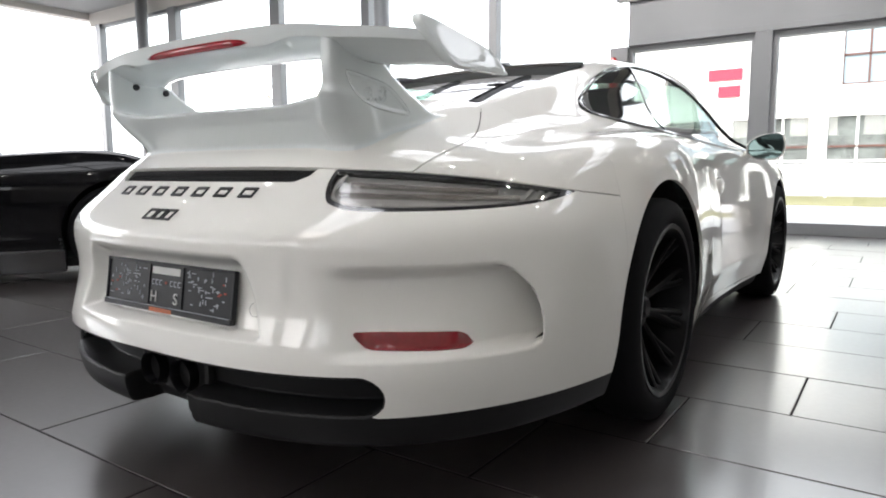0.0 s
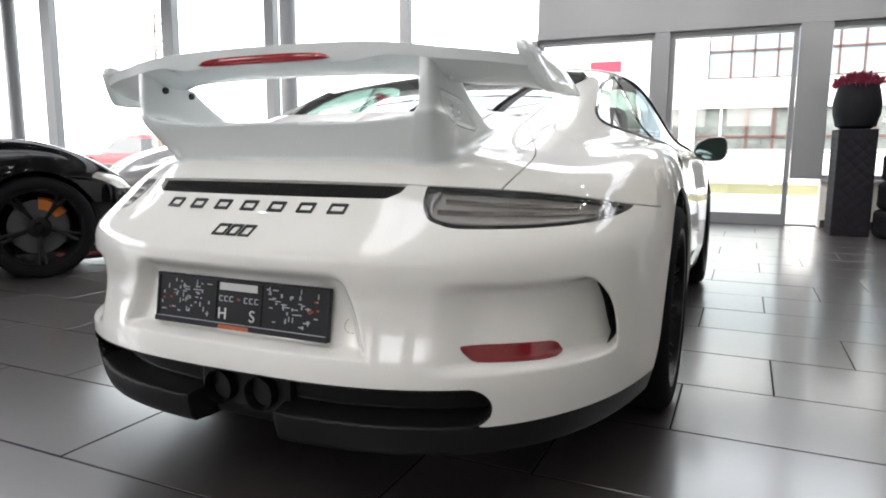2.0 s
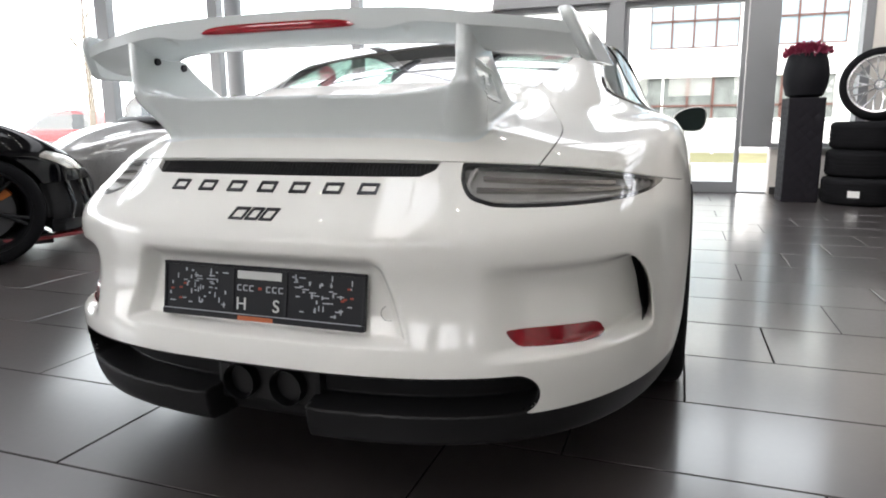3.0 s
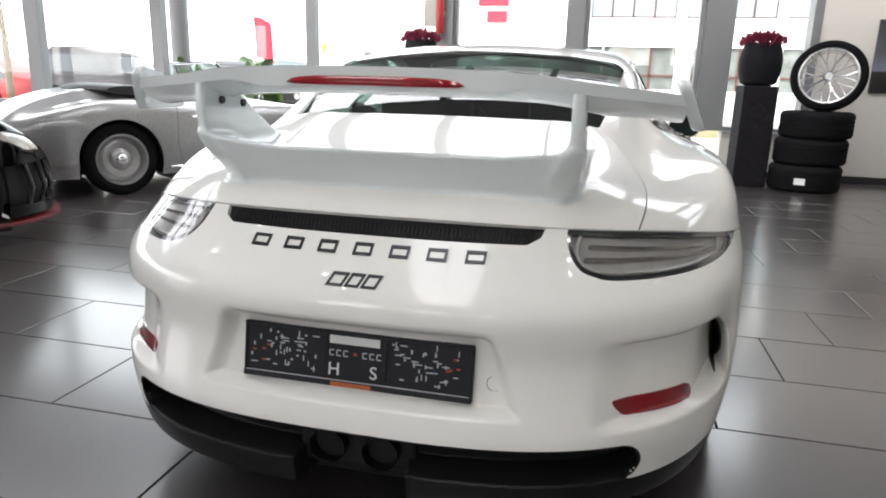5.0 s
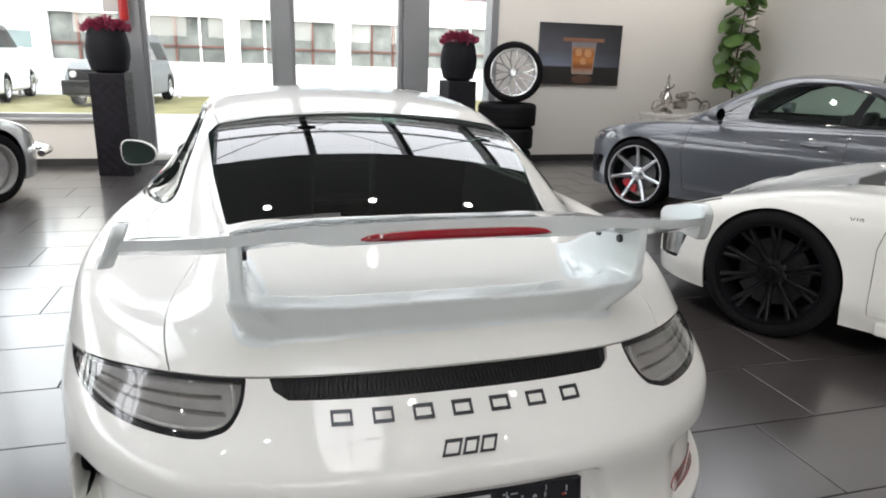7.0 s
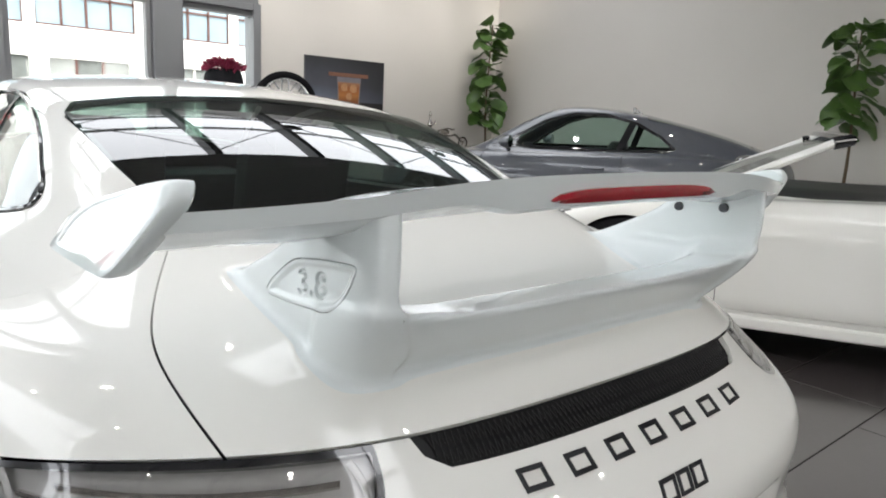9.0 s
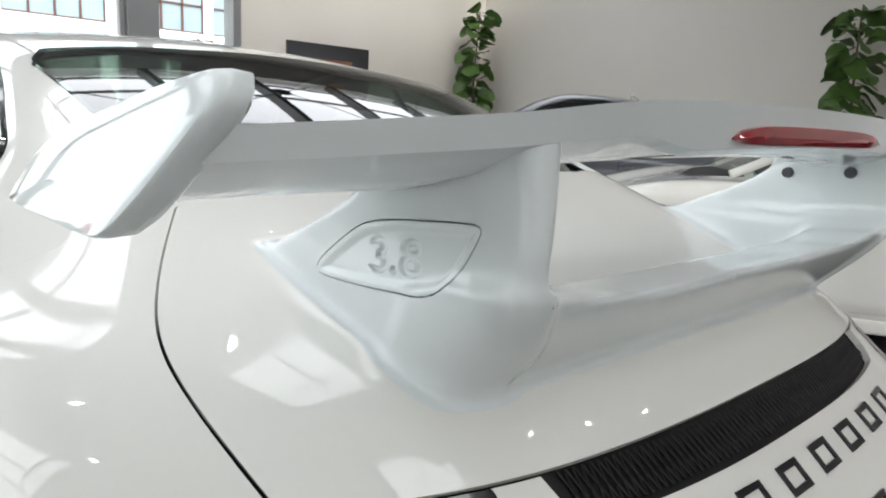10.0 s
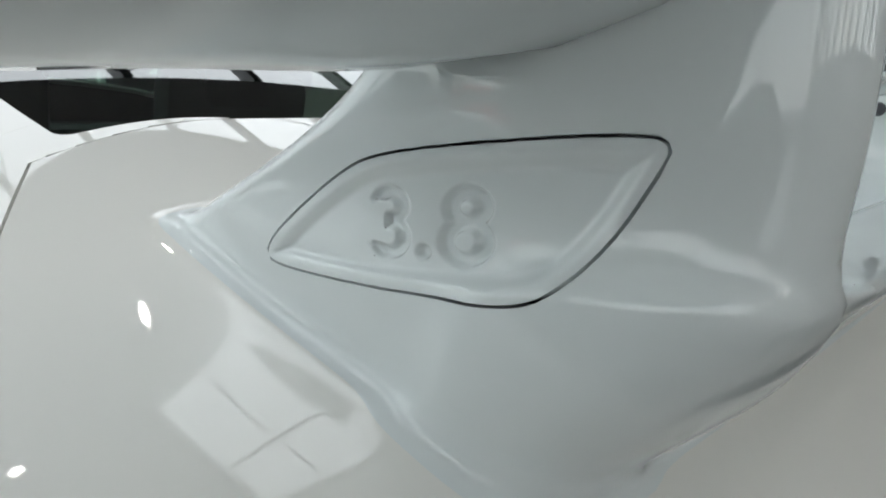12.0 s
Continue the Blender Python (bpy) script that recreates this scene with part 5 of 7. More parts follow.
def white_spyder():
    car = thing("open_sports_car", "glossy white open two-seater with black wheels", "car", heading(4.41, -1.316, -0.5, 0.866))
    hw, tail, nose, base, rad = 0.965, -0.86, 3.60, 2.72, 0.350
    deck = spline((-0.9, 0.92), (-0.3, 1.0), (0.4, 1.0), (0.9, 0.92), (1.8, 0.895), (2.2, 0.875), (2.5, 0.82), (2.8, 0.735), (3.1, 0.65), (3.6, 0.48))
    fend = spline((-0.9, 0.88), (-0.3, 0.965), (0.2, 0.955), (0.9, 0.89), (1.6, 0.86), (2.1, 0.84), (2.65, 0.81), (3.0, 0.725), (3.3, 0.63), (3.6, 0.48))
    form = car_form(hw, tail, nose, deck, fend, belt=0.85)
    car_kit(car, form, hw, tail, nose, base, 0, rad, WHITE_PAINT, None,
            (("cockpit", [(-0.66, 0.85), (0.66, 0.85), (0.68, 1.8), (0.56, 2.16), (-0.56, 2.16), (-0.68, 1.8)], 0.7, LEATHER, "dark open cockpit"), ("cowl_panel", [(-0.58, 2.26), (0.58, 2.26), (0.50, 2.46), (0.0, 2.56), (-0.50, 2.46)], 0.6, BLACK_PLASTIC, "black cowl panel under the windscreen")),
            (("headlamp", [(0.58, 0.60), (0.60, 0.665), (0.80, 0.705), (0.885, 0.70), (0.87, 0.65), (0.70, 0.595)], True, HEAD_SMOKE, "smoked headlamp", 0.015),),
            (("grille", [(0.0, 0.27), (0.42, 0.27), (0.50, 0.50), (0.44, 0.56), (0.0, 0.56)], True, GLOSS_BLACK, "black front grille", 0.02), ("bumper_vent", [(0.58, 0.26), (0.84, 0.30), (0.89, 0.54), (0.66, 0.54)], True, GLOSS_BLACK, "black bumper intake", 0.03)),
            top_z=1.1, arch_gap=0.012, door=[(0.95, 0.30), (0.88, 0.50), (0.90, 0.93), (2.16, 0.93), (2.24, 0.6), (2.23, 0.27)])
    bm = bmesh.new()
    rings = []
    for u in np.linspace(-1, 1, 13):
        rings.append([Vector((u * 0.64, 2.26 + 0.16 * (1 - u * u), 0.878)), Vector((u * 0.60, 1.98 + 0.11 * (1 - u * u), 1.025)), Vector((u * 0.54, 1.68 + 0.06 * (1 - u * u), 1.165))])
    loft(bm, rings, close=False)
    part("windscreen", bm, TINT_GLASS, car, "greenish windscreen glass", True)
    for s in (-1, 1):
        part("screen_pillar", tube(bmesh.new(), [(s * 0.67, 2.32, 0.86), (s * 0.62, 1.99, 1.025), (s * 0.56, 1.72, 1.155)], 0.024, 8), WHITE_PAINT, car, smooth=True)
    part("screen_header", tube(bmesh.new(), [(-0.565, 1.74, 1.148), (-0.555, 1.66, 1.168), (-0.3, 1.715, 1.182), (0, 1.735, 1.186), (0.3, 1.715, 1.182), (0.555, 1.66, 1.168), (0.565, 1.74, 1.148)], 0.034, 8), GLOSS_BLACK, car, "black windscreen header", True)
    seats(car, 0.36, 1.10, 0.40)
    part("tonneau", block(-0.70, 0.70, -0.15, 0.50, 0.93, 1.02, 0.05), LEATHER, car, "black folded roof cover")
    for s in (-1, 1):
        handle(car, s, 0.925, 0.80, 0.74, WHITE_PAINT)
        side_mirror(car, s, 1.00, 2.02, 0.955, GLOSS_BLACK)
        wheel(car, s * 0.83, base, rad, 0.255, 0.275, s, BLACK_RIM, BADGE_GREY, 10, "y")
        wheel(car, s * 0.83, 0.0, rad, 0.300, 0.275, s, BLACK_RIM, BADGE_GREY, 10, "y")
        c = bpy.data.curves.new("letter", "FONT")
        c.body, c.size, c.extrude, c.align_x = "V10", 0.038, 0.0015, "CENTER"
        o = bpy.data.objects.new("letter", c)
        me = bpy.data.meshes.new_from_object(o)
        bpy.data.objects.remove(o)
        me.materials.append(BADGE_GREY)
        xs = np.linspace(1.0, 0.7, 301)
        px = xs[int(np.argmax(form(xs, np.full_like(xs, 2.36), np.full_like(xs, 0.72)) < 0))]
        ob = new("fender_sign", me)
        ob.parent = car
        ob.matrix_basis = Matrix(((0, 0, s, s * px), (s, 0, 0, 2.36), (0, 1, 0, 0.705), (0, 0, 0, 1)))
        tagged(ob, "small dark metal V10 sign")
        part("side_sill", block(s * 0.93 - 0.03, s * 0.93 + 0.03, 0.42, 2.2, 0.17, 0.24, 0.015), WHITE_PAINT, car)


def silver_roadster():
    car = thing("classic_roadster", "pale silver rounded classic roadster with its top folded", "car", heading(-4.42, 3.24, 0.522, 0.853))
    hw, tail, nose, base, rad = 0.83, -0.95, 2.98, 2.10, 0.325
    deck = spline((-1.0, 0.50), (-0.75, 0.72), (-0.4, 0.88), (0.0, 0.955), (0.4, 0.945), (1.2, 0.88), (1.6, 0.85), (2.1, 0.76), (2.55, 0.63), (3.0, 0.42))
    fend = spline((-1.0, 0.48), (-0.75, 0.66), (-0.4, 0.80), (0.0, 0.86), (0.5, 0.845), (1.2, 0.815), (1.7, 0.805), (2.1, 0.785), (2.5, 0.70), (2.8, 0.57), (3.0, 0.42))
    form = car_form(hw, tail, nose, deck, fend, blunt=2.2)
    car_kit(car, form, hw, tail, nose, base, 0, rad, SILVER_PAINT, None,
            (("cockpit", [(-0.60, 0.30), (0.60, 0.30), (0.62, 1.0), (0.5, 1.32), (-0.5, 1.32), (-0.62, 1.0)], 0.6, LEATHER, "dark open cockpit"),),
            (("headlamp", [(0.48, 0.52), (0.50, 0.60), (0.58, 0.64), (0.66, 0.60), (0.68, 0.52), (0.58, 0.46)], True, LAMP_WHITE, "round headlamp", 0.004),), (),
            top_z=1.1, door=[(0.56, 0.26), (0.52, 0.45), (0.54, 0.86), (1.30, 0.86), (1.32, 0.5), (1.28, 0.26)])
    bm = bmesh.new()
    rings = []
    for u in np.linspace(-1, 1, 13):
        rings.append([Vector((u * 0.60, 1.34 + 0.16 * (1 - u * u), 0.86)), Vector((u * 0.57, 1.24 + 0.13 * (1 - u * u), 1.03)), Vector((u * 0.50, 1.10 + 0.10 * (1 - u * u), 1.19))])
    loft(bm, rings, close=False)
    part("windscreen", bm, TINT_GLASS, car, "curved clear windscreen", True)
    edge = [(-0.62, 1.34, 0.84), (-0.59, 1.23, 1.04), (-0.51, 1.09, 1.20), (-0.25, 1.17, 1.215), (0, 1.20, 1.22), (0.25, 1.17, 1.215), (0.51, 1.09, 1.20), (0.59, 1.23, 1.04), (0.62, 1.34, 0.84)]
    part("windscreen_frame", tube(bmesh.new(), edge, 0.017, 8), CHROME, car, "bright windscreen frame", True)
    bm = bmesh.new()
    rings = []
    for u in np.linspace(-1, 1, 11):
        k = 1 - 0.25 * u * u
        rings.append([Vector((u * 0.62, 0.20 + 0.30 * math.cos(a) * k - 0.10 * (1 - u * u), 0.935 + 0.055 * math.sin(a) * k)) for a in np.linspace(0, 2 * math.pi, 14, endpoint=False)])
    loft(bm, rings)
    part("folded_top", bm, LEATHER, car, "black folded soft top", True)
    seats(car, 0.32, 0.55, 0.06)
    for s in (-1, 1):
        handle(car, s, 0.80, 0.68, 0.70, CHROME)
        for y in (0.0, base):
            h = wheel(car, s * 0.72, y, rad, 0.165, 0.225, s, SILVER_PAINT, STEEL_DISC, 0, "plain", disc=False)
            bm = lathe(bmesh.new(), [(0.0, 0.060), (0.05, 0.058), (0.085, 0.048), (0.10, 0.028), (0.135, 0.040), (0.16, 0.044), (0.185, 0.030), (0.205, 0.006), (0.205, -0.01), (0.0, -0.01)], 32)
            part("hub_cap", bm, SILVER_PAINT, h, "silver steel wheel disc with a chrome hub", True)
            part("hub_cap", lathe(bmesh.new(), [(0.0, 0.086), (0.03, 0.084), (0.05, 0.068), (0.05, 0.05), (0, 0.05)], 24), CHROME, h, "chrome hub cap", True)
        part("side_trim", tube(bmesh.new(), [(s * 0.835, 0.42, 0.24), (s * 0.845, 1.0, 0.24), (s * 0.835, 1.68, 0.24)], 0.010, 6), CHROME, car, smooth=True)
    part("front_bumper", tube(bmesh.new(), [(-0.78, 2.62, 0.40), (-0.60, 2.90, 0.40), (-0.3, 3.03, 0.40), (0, 3.06, 0.40), (0.3, 3.03, 0.40), (0.60, 2.90, 0.40), (0.78, 2.62, 0.40)], 0.034, 8), CHROME, car, "chrome bumper", True)
    part("rear_bumper", tube(bmesh.new(), [(-0.70, -0.68, 0.40), (-0.5, -0.90, 0.40), (0, -1.02, 0.40), (0.5, -0.90, 0.40), (0.70, -0.68, 0.40)], 0.034, 8), CHROME, car, "chrome bumper", True)


def black_supercar():
    car = thing("black_sports_car", "low gloss black sports car with a red front splitter", "car", heading(-5.395, -1.13, 0.522, 0.853))
    hw, tail, nose, base, rad = 0.965, -1.0, 3.40, 2.62, 0.345
    deck = spline((-1.0, 0.88), (0.0, 0.95), (0.7, 0.95), (1.8, 0.85), (2.2, 0.80), (2.7, 0.73), (3.1, 0.62), (3.5, 0.48))
    fend = spline((-1.0, 0.86), (0.0, 0.93), (0.8, 0.88), (1.8, 0.90), (2.3, 0.94), (2.65, 0.925), (2.95, 0.82), (3.2, 0.68), (3.5, 0.48))
    roof = spline((-1.0, 0.8), (0.0, 1.02), (0.6, 1.16), (1.0, 1.19), (1.4, 1.12), (1.9, 0.93), (2.3, 0.8), (3.6, 0.4))
    cab = spline((-1.0, 0.5), (0.2, 0.66), (1.0, 0.72), (1.8, 0.66), (2.3, 0.6), (3.6, 0.5))
    form = car_form(hw, tail, nose, deck, fend, roof, cab, 0.86, lean=0.5)
    glass_pts = [(0.25, 0.93), (1.5, 0.90), (1.72, 0.90), (1.35, 1.06), (1.0, 1.12), (0.6, 1.09), (0.35, 1.0)]
    car_kit(car, form, hw, tail, nose, base, 0, rad, NAVY_PAINT, glass_pts,
            (("windscreen", [(-0.55, 2.05), (0.55, 2.05), (0.45, 1.4), (-0.45, 1.4)], 0.9, TINT_GLASS, "tinted windscreen"),),
            (("headlamp", [(0.60, 0.585), (0.66, 0.66), (0.86, 0.72), (0.90, 0.69), (0.80, 0.60)], True, LAMP_SILVER, "clear headlamp", 0.010),),
            (("bumper_vent", [(0.48, 0.24), (0.88, 0.26), (0.91, 0.50), (0.60, 0.52)], True, DARK_SHELL, "black corner intake", 0.05), ("grille", [(0.0, 0.22), (0.40, 0.22), (0.40, 0.38), (0.0, 0.40)], True, DARK_SHELL, "black lower grille", 0.05)),
            top_z=1.3)
    for s in (-1, 1):
        for k in range(3):
            a = 0.58 + k * 0.10
            y = nose - 0.95 + 0.95 * (1 - (a / 0.95) ** 2.8) ** (1 / 2.8)
            bm = tube(bmesh.new(), [(s * a, y - 0.02, 0.25), (s * (a + 0.01), y + 0.005, 0.36), (s * (a + 0.02), y - 0.03, 0.51)], 0.018, 8)
            part("intake_fin", bm, GLOSS_BLACK, car, "upright black intake fin", True)
        wheel(car, s * 0.83, base, rad, 0.255, 0.262, s, BLACK_RIM, ORANGE_PAINT, 5, "y")
        wheel(car, s * 0.83, 0.0, rad, 0.300, 0.262, s, BLACK_RIM, ORANGE_PAINT, 5, "y")
        side_mirror(car, s, 1.0, 1.55, 0.95, GLOSS_BLACK)
        part("side_sill", block(s * 0.90 - 0.05, s * 0.90 + 0.05, 0.36, 2.26, 0.07, 0.24, 0.02), GLOSS_BLACK, car, "black side sill")
    part("underbody", block(-0.86, 0.86, -0.5, 3.0, 0.10, 0.16, 0.01), DARK_SHELL, car, "dark flat underbody")
    outer, inner = [], []
    for a in np.linspace(-0.93, 0.93, 31):
        y = nose - 0.95 + 0.95 * max(0.0, 1 - (abs(a) / 0.955) ** 2.8) ** (1 / 2.8)
        outer.append((a, y + 0.035))
        inner.append((a * 0.92, y - 0.12))
    bm = bmesh.new()
    prism(bm, outer + inner[::-1], 0.018, pose(0, 0, 0.135), 0.003)
    part("splitter", bm, DEEP_RED, car, "red front splitter edge")


grey_coupe()
white_spyder()
silver_roadster()
black_supercar()


# ---------- loose things in the showroom ----------
CLOTH_BLACK = mat("black quilted leatherette", (0.008, 0.007, 0.010), 0.6, spec=0.18, spread=0.15, bump=0.0005)
POT_BLACK = mat("black planter", (0.006, 0.006, 0.008), 0.7, spec=0.18, spread=0.3, bump=0.006, bump_scale=28)
FLOWER = mat("dried crimson blossom", (0.24, 0.022, 0.060), 0.7, spread=0.4, scale=40)
LEAF = mat("fiddle leaf", (0.075, 0.14, 0.035), 0.38, spread=0.35, scale=9, bump=0.002, bump_scale=25)
BARK = mat("plant stem", (0.12, 0.085, 0.05), 0.8, spread=0.3, bump=0.003, bump_scale=60)
PLINTH = mat("white lacquer", (0.70, 0.67, 0.63), 0.35, coat=0.3)
STACK_LABEL = mat("white sticker", (0.72, 0.72, 0.70), 0.6)
EXT_RED = mat("signal red enamel", (0.42, 0.02, 0.02), 0.3, coat=0.5)
BOX_GREY = mat("grey sign box", (0.42, 0.40, 0.38), 0.5)
LAMP_GLOW = glow("downlight disc", (1.0, 0.97, 0.92), 60.0)
LAMP_TRIM = mat("downlight ring", (0.55, 0.55, 0.55), 0.4)


def flower_column(x, y, turn, label):
    c = thing("planter_column", label, "planter", pose(x, y, 0, 0, 0, turn), "flower columns")
    part("plinth", block(-0.185, 0.185, -0.185, 0.185, 0.0, 1.14, 0.012), CLOTH_BLACK, c)
    # quilted diamonds on the four faces
    k = 0
    for face in range(4):
        bm = bmesh.new()
        m = pose(0, 0, 0, 0, 0, 90 * face)
        for i in range(3):
            for j in range(9):
                for half in (0, 1):
                    cx = -0.12 + 0.12 * i + (0.06 if half else 0)
                    cz = 0.075 + 0.12 * j + (0.06 if half else 0)
                    if abs(cx) > 0.13 or cz > 1.08:
                        continue
                    r = 0.054
                    vs = [bm.verts.new(m @ Vector((cx + dx * r, -0.185, cz + dz * r))) for dx, dz in ((-1, 0), (0, -1), (1, 0), (0, 1))]
                    top = bm.verts.new(m @ Vector((cx, -0.198, cz)))
                    for q in range(4):
                        bm.faces.new((vs[q], vs[(q + 1) % 4], top))
        bmesh.ops.recalc_face_normals(bm, faces=bm.faces)
        part("quilting", bm, CLOTH_BLACK, c, "raised quilted diamonds", True)
    pot = lathe(bmesh.new(), [(0.13, 0.0), (0.19, 0.03), (0.225, 0.16), (0.23, 0.28), (0.205, 0.41), (0.18, 0.47), (0.165, 0.47), (0.18, 0.40), (0.0, 0.40)], 40, pose(0, 0, 1.14))
    part("pot", pot, POT_BLACK, c, "round black planter", True)
    rng = random.Random(int(x * 10) + 50)
    bm = bmesh.new()
    for i in range(420):
        a, r = rng.random() * 2 * math.pi, 0.20 * math.sqrt(rng.random())
        z = 1.58 + 0.10 * (1 - (r / 0.22) ** 2) + rng.uniform(-0.03, 0.03)
        p = Vector((r * 1.12 * math.cos(a), r * 1.12 * math.sin(a), z))
        d = Vector((math.cos(a) * r * 3, math.sin(a) * r * 3, 0.5)).normalized()
        s = d.orthogonal().normalized() * rng.uniform(0.010, 0.022)
        s = Matrix.Rotation(rng.random() * 6.28, 3, d) @ s
        ln = rng.uniform(0.03, 0.07)
        a0, b0, c0 = bm.verts.new(p - s), bm.verts.new(p + s), bm.verts.new(p + d * ln + s * 0.6)
        e0 = bm.verts.new(p + d * ln * 0.8 - s * 0.8)
        bm.faces.new((a0, b0, c0, e0))
    part("blossoms", bm, FLOWER, c, "dried crimson blossoms")
    return c


def loose_tyre(name, label, radius, rim_r, width, m, rim_mat=None):
    t = thing(name, label, "tyre", m, "stacked tyres")
    w = width / 2
    prof = [(rim_r, -w * 0.8), (rim_r + 0.014, -w), (radius - 0.05, -w - 0.004), (radius - 0.015, -w + 0.012), (radius, -w + 0.04)]
    for g in (-0.06, -0.02, 0.02, 0.06):
        if abs(g) < w - 0.05:
            prof += [(radius, g - 0.006), (radius - 0.007, g - 0.005), (radius - 0.007, g + 0.005), (radius, g + 0.006)]
    prof += [(radius, w - 0.04), (radius - 0.015, w - 0.012), (radius - 0.05, w + 0.004), (rim_r + 0.014, w), (rim_r, w * 0.8), (rim_r + 0.03, 0.0)]
    part("tyre", lathe(bmesh.new(), prof, 64, closed=True), RUBBER, t, smooth=True)
    if rim_mat:
        rp = [(rim_r - 0.004, -w * 0.9), (rim_r + 0.008, w * 0.94), (rim_r + 0.004, w * 0.99), (rim_r - 0.014, w * 0.97), (rim_r - 0.022, w * 0.75), (rim_r - 0.030, -w * 0.9)]
        part("rim", lathe(bmesh.new(), rp, 64, closed=True), rim_mat, t, smooth=True)
        hub = lathe(bmesh.new(), [(0.0, w * 0.42), (0.038, w * 0.42), (0.058, w * 0.3), (0.06, 0.0), (0.0, 0.0)], 32)
        part("hub", hub, rim_mat, t, smooth=True)
        for i in range(10):
            a = 2 * math.pi * i / 10
            for k, (da, kk) in enumerate(((-0.20, 1), (0.20, 1))):
                bm = bmesh.new()
                rings = []
                for s in np.linspace(0, 1, 5):
                    r = 0.06 + (rim_r - 0.074) * s
                    an = a + da * max(0.0, s - 0.25) / 0.75
                    c = Vector((r * math.cos(an), r * math.sin(an), w * (0.34 + 0.5 * s ** 1.5)))
                    tt = Vector((-math.sin(an), math.cos(an), 0))
                    rings.append([c + tt * 0.009 - Vector((0, 0, 0.02)), c + tt * 0.006, c - tt * 0.006, c - tt * 0.009 - Vector((0, 0, 0.02))])
                loft(bm, rings)
                part("spoke", bm, rim_mat, t)
    return t


def tyre_stack():
    cx, cy = 2.74, 5.98
    for k, (dx, dy) in enumerate(((0.0, 0.0), (0.025, 0.02), (0.045, 0.01))):
        t = loose_tyre("stacked_tyre", "wide black car tyre lying flat in a stack" if k else "wide black car tyre lying flat with a white sticker", 0.375, 0.255, 0.285, pose(cx + dx, cy + dy, 0.147 + 0.295 * k, 0, 0, 40 * k))
        if k == 0:
            part("sticker", block(-0.055, 0.055, -0.0015, 0.0015, -0.035, 0.035), STACK_LABEL, t, "white paper sticker", at=pose(0, 0, 0) @ pose(-0.13, -0.354, -0.02, 0, 0, -20))
    loose_tyre("display_wheel", "mounted wheel with bright multi-spoke alloy rim standing on tyres", 0.375, 0.290, 0.26, pose(2.83, 5.97, 0.887 + 0.372) @ pose(0, 0, 0, 90, 0, 0) @ pose(0, 0, 0, -4, -17, 0), ALLOY)


def shaded(name, stops, axis=2, low=-0.42, high=0.42, side=0.0):
    """A printed surface whose colour runs along one axis, with a mottled print and a darker far side."""
    m = mat(name, (0.5, 0.5, 0.5), 0.35, coat=0.4, spread=0.12, scale=9)
    nt = m.node_tree
    bsdf = nt.nodes["Principled BSDF"]
    grain = bsdf.inputs["Base Color"].links[0].from_socket
    co, sep, mr = nt.nodes.new("ShaderNodeTexCoord"), nt.nodes.new("ShaderNodeSeparateXYZ"), nt.nodes.new("ShaderNodeMapRange")
    cr = nt.nodes.new("ShaderNodeValToRGB")
    nt.links.new(co.outputs["Object"], sep.inputs[0])
    nt.links.new(sep.outputs[axis], mr.inputs[0])
    mr.inputs[1].default_value, mr.inputs[2].default_value = low, high
    nt.links.new(mr.outputs[0], cr.inputs[0])
    el = cr.color_ramp.elements
    while len(el) < len(stops):
        el.new(0.5)
    for e, (p, col) in zip(el, stops):
        e.position, e.color = p, (*col, 1)
    mx = nt.nodes.new("ShaderNodeMix")
    mx.data_type, mx.blend_type = "RGBA", "MULTIPLY"
    mx.inputs[0].default_value = 1.0
    nt.links.new(cr.outputs[0], mx.inputs[6])
    nt.links.new(grain, mx.inputs[7])
    out = mx.outputs[2]
    if side:
        fall = nt.nodes.new("ShaderNodeMapRange")
        fall.inputs[1].default_value, fall.inputs[2].default_value = -0.3, 0.64
        fall.inputs[3].default_value, fall.inputs[4].default_value = 1.0, 1.0 - side
        hs = nt.nodes.new("ShaderNodeHueSaturation")
        nt.links.new(sep.outputs[0], fall.inputs[0])
        nt.links.new(fall.outputs[0], hs.inputs["Value"])
        nt.links.new(out, hs.inputs["Color"])
        out = hs.outputs[0]
    nt.links.new(out, bsdf.inputs["Base Color"])
    return m


